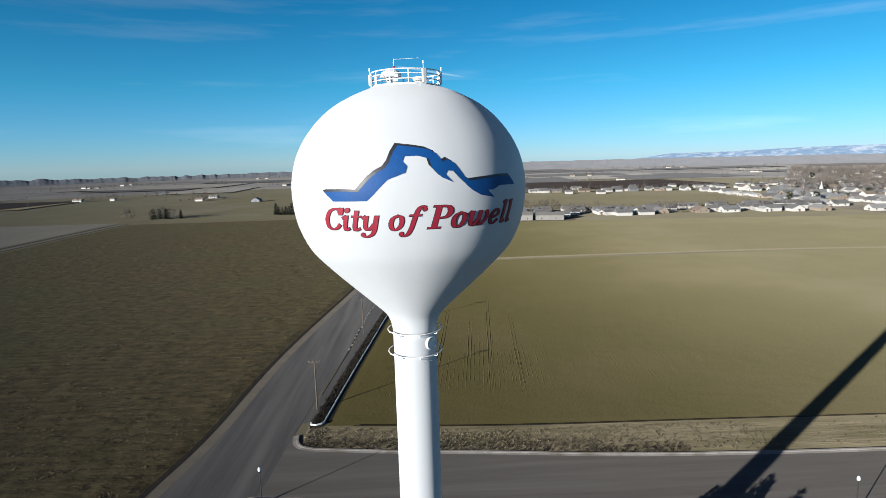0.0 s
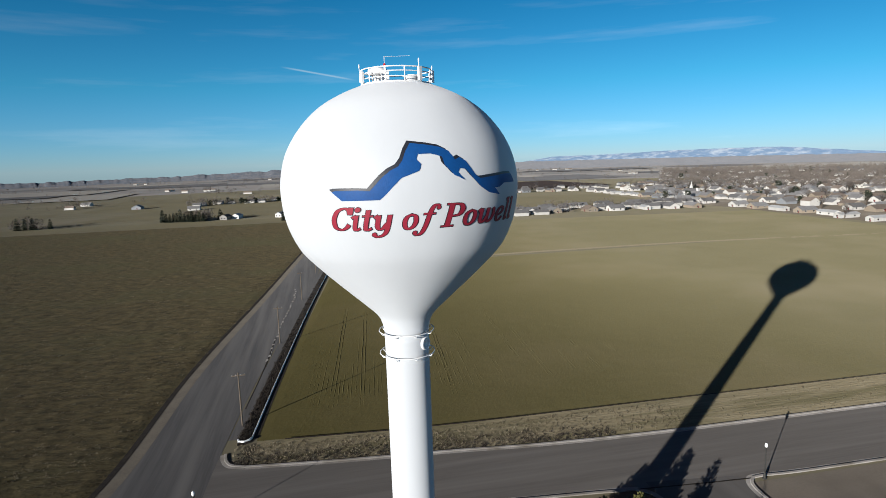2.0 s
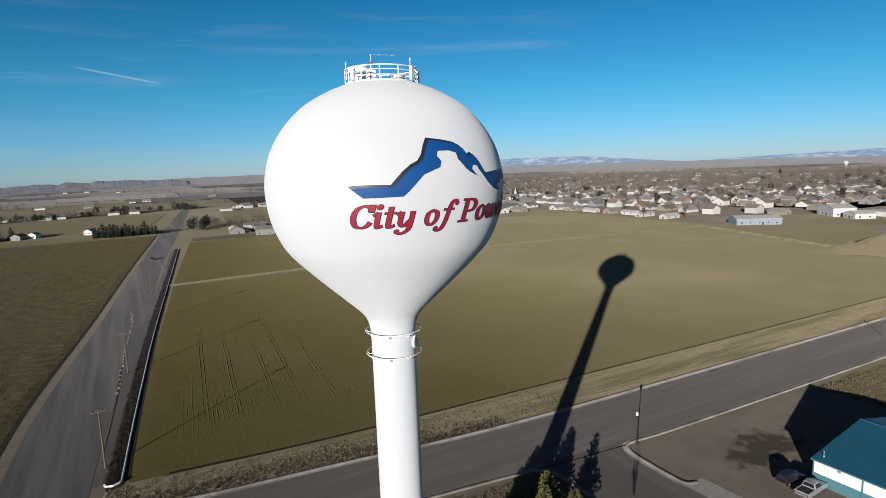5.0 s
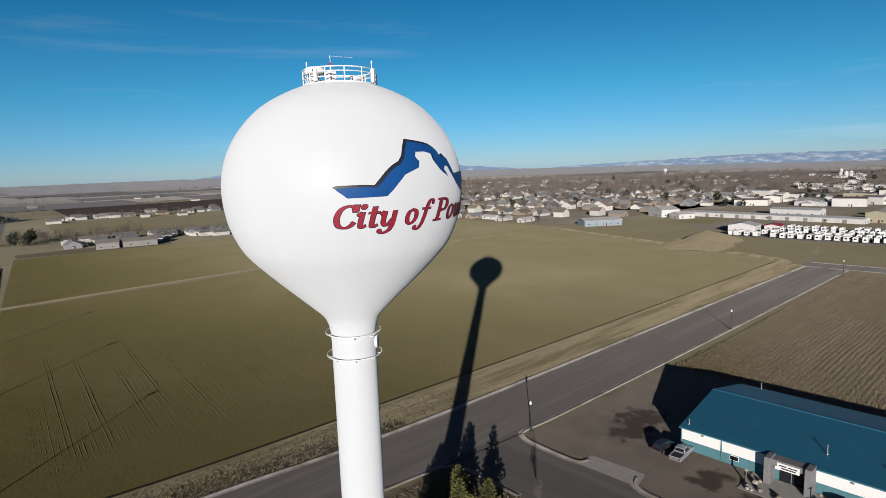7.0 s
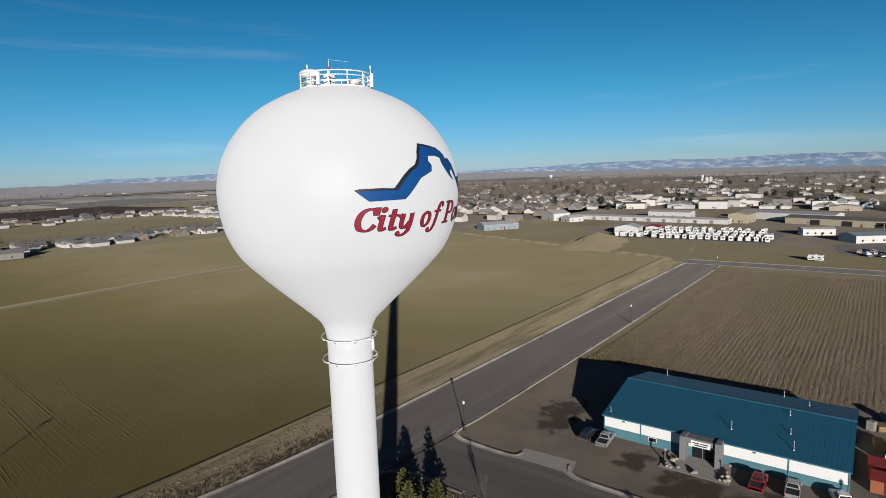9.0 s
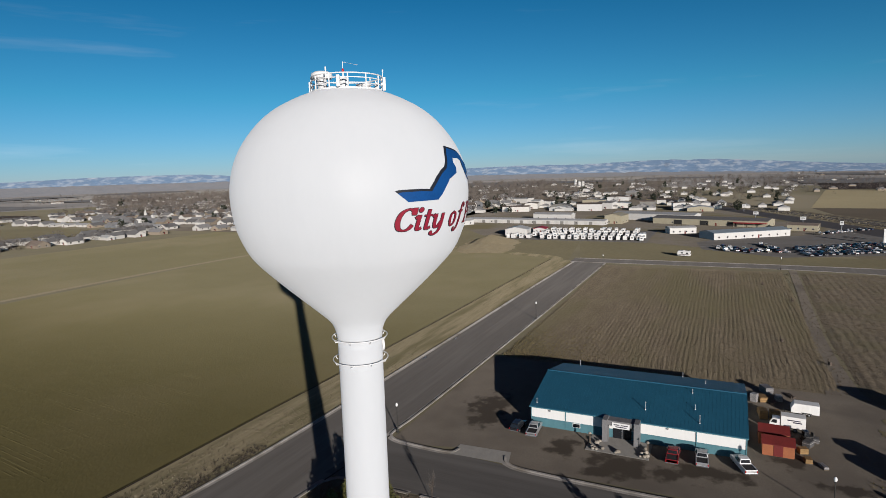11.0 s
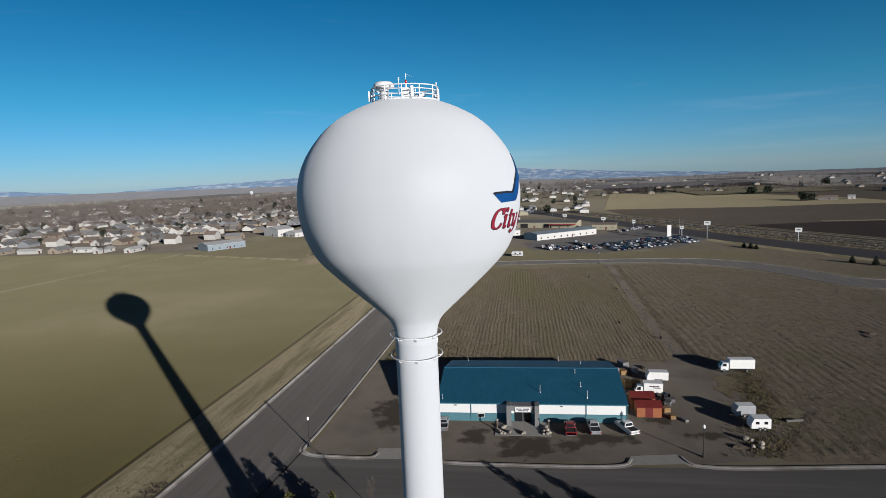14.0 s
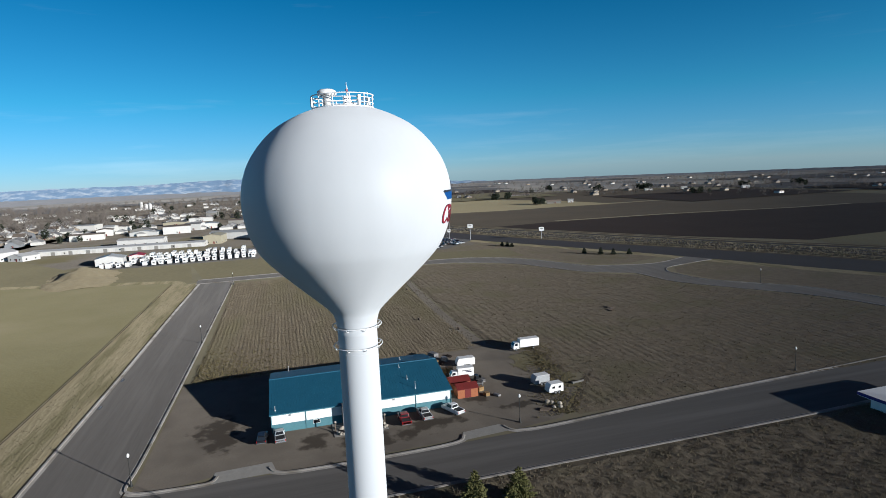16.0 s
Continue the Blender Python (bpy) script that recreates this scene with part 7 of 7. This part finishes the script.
a, b = small_houses(330, town_place, 8)
a3, b3 = small_houses(15, far_row, 72)
joined("lane_house_walls", a3, WALLS[0], "pale walls of homes along a distant lane", "houses")
joined("lane_house_roofs", b3, ROOFS[0], "grey roofs of homes along a distant lane", "houses")
a2, b2 = small_houses(110, fringe, 15)
joined("fringe_house_walls", a2, WALLS[0], "pale walls of homes past the olive field", "houses")
joined("fringe_house_roofs", b2, ROOFS[0], "grey roofs of homes past the olive field", "houses")
joined("town_house_walls", a, WALLS[0], "pale walls of distant town houses", "houses")
joined("town_house_roofs", b, ROOFS[0], "grey roofs of distant town houses", "houses")
rp = random.Random(9)
FARMS = [plain_place(rp) for _ in range(48)]


def near_farm(rnd):
    x, y = rnd.choice(FARMS)
    return x + rnd.gauss(0, 26), y + rnd.gauss(0, 18)


a, b = small_houses(44, south_place, 19)
joined("south_house_walls", a, WALLS[1], "pale walls of farmhouses along the southern horizon", "houses")
joined("south_house_roofs", b, ROOFS[0], "grey roofs of farmhouses along the southern horizon", "houses")
a, b = small_houses(66, near_farm, 9)
joined("farm_house_walls", a, WALLS[0], "pale walls of distant farmhouses", "houses")
joined("farm_house_roofs", b, ROOFS[1], "brown roofs of distant farmhouses", "houses")
joined("farmstead_trees", scatter_twigs(420, near_farm, 10, 46, 5, 11), TWIG, "bare trees round distant farmsteads", "trees")

# ---- dirt heap ----
v, f, N, M = [], [], 40, 26
for j in range(M):
    for i in range(N):
        u, w = i / (N - 1) * 2 - 1, j / (M - 1) * 2 - 1
        hgt = 5.4 * max(0, 1 - math.hypot((u - 0.36) * 1.55, w * 1.15)) + 3.0 * max(0, 1 - math.hypot((u + 0.34) * 1.35, (w - 0.15) * 1.15)) ** 0.8
        hgt += 0.5 * noise.noise(Vector((u * 5, w * 5, 2))) * (hgt > 0.05)
        v.append((313 + 34 * u - 7 * w, 110 + 19 * w + 10 * u, max(hgt, 0.0) - 0.01))
for j in range(M - 1):
    for i in range(N - 1):
        f.append((j * N + i, j * N + i + 1, (j + 1) * N + i + 1, (j + 1) * N + i))
tagged(part("dirt_mound", quads(v, f), DIRT, smooth=True), "large mound of tan soil beside the field", "mound")
for x, y in ((99.0, 47.5), (118.0, 47.2)):
    g = thing("drain_grate", pose(x, y, 0.03), "dark iron drain grate at the kerb", "drain")
    part("frame", box(bmesh.new(), -1.1, -0.35, 0.0, 1.1, 0.35, 0.03, 0.005), CHASSIS, g)
    for k in range(7):
        part("bar", box(bmesh.new(), -0.95 + 0.3 * k, -0.3, 0.03, -0.85 + 0.3 * k, 0.3, 0.05), GALV, g)

# ---- ditch, pipe, tufts ----
pipe_line = [(-20, 67.5), (-18.2, 88), (-16, 111), (-10.8, 163), (-0.5, 254), (13.5, 377)]
pl = smooth_line(pipe_line, 10)
structure("roadside_ditch", between(offset_line(pl, 2.3), offset_line(pl, 0.3), 0.04), DITCH, "dark burnt-off ditch beside the country road", "ditch")
structure("pipe_furrow", between(offset_line(pl, -0.25), offset_line(pl, -1.1), 0.045), DITCH, "dark furrow between the pipe and the field", "ditch")
structure("east_shoulder", between(offset_line(pl, 4.2), offset_line(pl, 2.3), 0.034), OLD_ASPHALT, "worn grey shoulder of the country road", "verge")
ip = thing("irrigation_pipe", pose(0, 0, 0), "white gated irrigation pipe along the field edge", "pipe")
part("pipe", bent(bmesh.new(), [(p.x, p.y, 0.12) for p in pl], 0.15, 8), BOARD, ip)
part("elbow", bent(bmesh.new(), [(-20, 67.6, 0.18), (-20.3, 66.6, 0.35), (-21.2, 66.0, 0.35), (-22.2, 66.6, 0.2), (-22.4, 67.6, 0.1)], 0.2, 8), WHITE_TRIM, ip)
WEED = surface("straw_weeds", (0.200, 0.168, 0.112), (0.122, 0.103, 0.070), 0.5, 0.95, fine=2, spec=0.1)
STRAW = surface("bleached_straw", (0.30, 0.26, 0.18), (0.20, 0.17, 0.12), 0.5, 0.95, fine=2, spec=0.1)
WEED_DARK = surface("brown_weeds", (0.150, 0.124, 0.086), (0.095, 0.079, 0.057), 0.5, 0.95, fine=2, spec=0.1)
WEED_WEST = surface("dark_stubble_clumps", (0.104, 0.076, 0.040), (0.040, 0.030, 0.018), 0.5, 0.95, fine=2, spec=0.1)
WEED_OLIVE = surface("yellow_olive_weeds", (0.195, 0.162, 0.086), (0.130, 0.108, 0.060), 0.5, 0.95, fine=2, spec=0.1)
WEED_BURNT = surface("charred_weeds", (0.035, 0.03, 0.028), (0.06, 0.05, 0.04), 0.5, 0.95, fine=2, spec=0.1)


def tufts(name, count, place, size, mat, label, seed):
    rnd = random.Random(seed)
    v, f = [], []
    for _ in range(count):
        q = place(rnd)
        if q is None:
            continue
        x, y, s = q[0], q[1], size * rnd.uniform(0.5, 1.4)
        for k in range(6):
            a = rnd.uniform(0, 6.283)
            bx, by = x + rnd.gauss(0, s * 0.35), y + rnd.gauss(0, s * 0.35)
            w = s * rnd.uniform(0.10, 0.22)
            k0 = len(v)
            v += [(bx - w * math.cos(a), by - w * math.sin(a), 0.0), (bx + w * math.cos(a), by + w * math.sin(a), 0.0), (bx + rnd.gauss(0, s * 0.35), by + rnd.gauss(0, s * 0.35), s * rnd.uniform(0.6, 1.2) + 0.05)]
            f.append((k0, k0 + 1, k0 + 2))
    joined(name, (v, f), mat, label, "weeds")


def on_verge(r):
    x = r.uniform(-21, 60) if r.random() < 0.7 else r.uniform(60, 260)
    lo, hi = np.interp(x, [-20, 13, 55, 130, 262], [58, 54.3, 50.8, 49.3, 47]), np.interp(x, [-20, 13, 55, 130, 262], [65, 62, 61, 59.5, 58.5])
    return x, r.uniform(lo, hi)


tufts("verge_weeds", 3000, on_verge, 0.22, WEED, "straw-coloured weeds on the road verge", 1)
tufts("corner_rubble", 800, lambda r: (lambda x: (x, np.interp(x, [-23, -5, 13, 32], [59.5, 56.2, 54.4, 52.4]) + r.uniform(0, 6.5)))(r.uniform(-22.5, 30)), 0.24, STRAW, "pale broken stalks heaped on the verge", 22)
tufts("verge_rubble", 1700, lambda r: (lambda x: (x, np.interp(x, [-20, -5, 13, 32, 55], [57.8, 55.8, 54, 51.8, 50.5]) + abs(r.gauss(0, 2.2))))(r.uniform(-22, 44)), 0.24, WEED_BURNT, "brown clumps along the verge", 2)
tufts("plot_weeds", 14000, lambda r: (r.uniform(8, 39.5), r.uniform(-150, 33)), 0.30, WEED_DARK, "brown dry weeds round the tower", 3)
tufts("plot_straw", 5000, lambda r: (r.uniform(8, 39.5), r.uniform(-150, 33)), 0.38, WEED, "straw-coloured dry grass round the tower", 4)
tufts("vacant_weeds", 11000, lambda r: (lambda x, y: (x, y) if not (x < 78 and y > -46.5 - 0.73 * (x - 57)) and not (x < 108 and y > -54) and x < np.interp(-y, ly, lx) - 2 else None)(r.uniform(58, 256), r.uniform(-184, -46)), 0.28, WEED_DARK, "brown dry weeds on the vacant ground", 5)
tufts("vacant_straw", 4500, lambda r: (lambda x, y: (x, y) if not (x < 78 and y > -46.5 - 0.73 * (x - 57)) and not (x < 108 and y > -54) and x < np.interp(-y, ly, lx) - 2 else None)(r.uniform(58, 256), r.uniform(-184, -46)), 0.27, WEED, "straw-coloured grass on the vacant ground", 6)
tufts("field_stubble", 22000, lambda r: (r.uniform(107, 250), -46 + 1.15 * round(r.uniform(0, 65)) + r.gauss(0, 0.36)), 0.19, WEED, "straw stubble along the furrows", 7)
tufts("field_weeds", 1500, lambda r: (108 + abs(r.gauss(0, 12)), 29 - abs(r.gauss(0, 12))), 0.34, WEED_OLIVE, "taller straw weeds at the field corner", 8)
tufts("yard_edge_grass", 2200, lambda r: (lambda x: (x, -47.5 - 0.30 * (x - 58) + r.gauss(0, 2.6)))(r.uniform(58, 104)), 0.26, WEED_OLIVE, "olive grass tufts along the yard edge", 23)
tufts("ditch_weeds", 1900, lambda r: (lambda p: (p.x - r.uniform(0.5, 2.4), p.y + r.uniform(-2, 2)))(pl[min(len(pl) - 1, int(len(pl) * r.random() ** 1.6))]), 0.30, WEED_BURNT, "charred dark weeds in the ditch", 9)
tufts("stubble_clumps", 15000, lambda r: (lambda y: (np.interp(y, wy, wx) - 1 - abs(r.gauss(0, 60)), y))(20 + abs(r.gauss(0, 110))), 0.24, WEED_WEST, "brown stubble clumps on the dark field", 10)
rw = random.Random(52)
dashes = [(lambda y: (np.interp(y, wy, wx) - 3 - abs(rw.gauss(0, 60)), y))(14 + abs(rw.gauss(0, 90))) for _ in range(1100)]
tufts("straw_dashes", 14000, lambda r: (lambda q: (q[0] + r.gauss(0, 1.3), q[1] + r.gauss(0, 0.12)))(dashes[int(r.random() * 1100)]), 0.30, WEED, "pale straw left in short rows on the dark field", 18)
tufts("railway_rubble", 3800, lambda r: (lambda i, q: tuple(far_l[i].lerp(rail_l[i], q).lerp(far_l[i + 1].lerp(rail_l[i + 1], q), r.random())))(int(r.uniform(8, 92)), r.choice([r.gauss(0.12, 0.008), r.gauss(0.24, 0.01), r.gauss(0.34, 0.012), r.gauss(0.43, 0.012), r.gauss(0.52, 0.01), r.gauss(0.62, 0.008)])), 0.80, STRAW, "brown brush and rubble along the railway", 11)

# ---- blue-roofed building at the street ----
bl = thing("roadside_building", pose(3.1, 2.2, 0), "pale roofed building with a deep blue fascia", "building")
BLUE_FASCIA = surface("deep_blue_fascia", (0.012, 0.02, 0.19), (0.010, 0.018, 0.15), 0.6, 0.4, spec=0.5)
v = [(x, y, 3.12) for x, y in ((17.8, -124.2), (37.4, -124.2), (37.4, -103.4), (17.8, -103.4))] + [(27.6, -118, 4.0), (27.6, -109.6, 4.0)]
part("roof", quads(v, [(0, 1, 4), (1, 2, 5, 4), (2, 3, 5), (3, 0, 4, 5), (3, 2, 1, 0)]), BOARD, bl, "pale low hipped roof")
part("fascia", box(bmesh.new(), 17.75, -124.25, 2.5, 37.45, -103.35, 3.11, 0.03), BLUE_FASCIA, bl, "deep blue fascia band")
part("trim", box(bmesh.new(), 17.85, -124.15, 2.38, 37.35, -103.45, 2.495, 0.02), BOARD, bl, "white trim strip under the fascia")
part("wall", box(bmesh.new(), 19.5, -122.5, 0, 35.8, -105, 2.37), WALL_WHITE, bl)
for y in (-120, -115.5, -111):
    win = part("window", box(bmesh.new(), 35.78, y - 0.9, 0.8, 35.86, y + 0.9, 2.0, 0.01), BOARD, bl)
    part("pane", box(bmesh.new(), 35.85, y - 0.8, 0.9, 35.88, y + 0.8, 1.9), DARK_GLASS, win)

# ---- field marker posts, debris and yard odds ----
POST_WOOD = surface("weathered_post_wood", (0.13, 0.10, 0.08), (0.08, 0.064, 0.05), 1.5, 0.9, fine=8, stretch=(1, 1, 0.2), own=True)
for x, y, s in ((127.5, -46.2, 1.0), (144.5, -37.5, 1.0), (197, -44.7, 0.9), (224.7, -37, 0.9)):
    t = thing("utility_stub", pose(x, y, 0.02, rz=20 * s), "low weathered utility box with a marker post in the field", "utility box", "field utility boxes")
    part("box", box(bmesh.new(), -0.3 * s, -0.25 * s, 0, 0.3 * s, 0.25 * s, 0.8 * s, 0.03), POST_WOOD, t)
    part("post", box(bmesh.new(), 0.75, -0.06, -0.1, 0.87, 0.06, 1.5, 0.01), POST_WOOD, t)
rd = random.Random(41)
for x, y in ((130.3, -101.6), (131.8, -103.0), (128.8, -100.4), (133.2, -102.0), (61.5, -44.2), (98, -32.5), (103, -36)):
    t = thing("timber_pile", pose(x, y, 0.04, rz=rd.uniform(0, 180)), "small pile of weathered timbers lying on the ground", "timber pile", "timber piles")
    for k in range(5):
        part("timber", box(bmesh.new(), -1.1 + rd.uniform(-0.3, 0.3), -0.5 + 0.22 * k, 0.0, 1.1 + rd.uniform(-0.3, 0.3), -0.3 + 0.22 * k, 0.2 + 0.1 * (k % 2), 0.01), POST_WOOD, t)
t = thing("culvert_pipe", pose(72.6, -57.8, 0.05, rz=100), "pale concrete pipe lying on the grass", "pipe")
part("pipe", tube(bmesh.new(), (-1.6, 0, 0.22), (1.6, 0, 0.22), 0.22, 0.22, 14), CONCRETE, t)
part("collar", tube(bmesh.new(), (1.4, 0, 0.24), (1.62, 0, 0.24), 0.27, 0.27, 14), CONCRETE, t)
m = thing("yard_loader", pose(81.5, -36.6, 0.03, rz=-70), "small dark yard loader with pale forks", "loader")
part("body", box(bmesh.new(), -0.9, -0.55, 0.35, 0.7, 0.55, 1.1, 0.08), CHASSIS, m)
part("cab", box(bmesh.new(), -0.8, -0.5, 1.1, 0.0, 0.5, 2.0, 0.06), DARK_GLASS, m)
part("mast", box(bmesh.new(), 0.7, -0.45, 0.2, 0.85, 0.45, 1.6, 0.02), CHASSIS, m)
for s in (-1, 1):
    part("fork", box(bmesh.new(), 0.85, s * 0.3 - 0.07, 0.2, 1.9, s * 0.3 + 0.07, 0.28, 0.01), VAN_SIDE, m, "pale steel fork")
wheels(m, ((0.4, 0.55), (0.4, -0.55), (-0.6, 0.55), (-0.6, -0.55)), 0.34, 0.24)
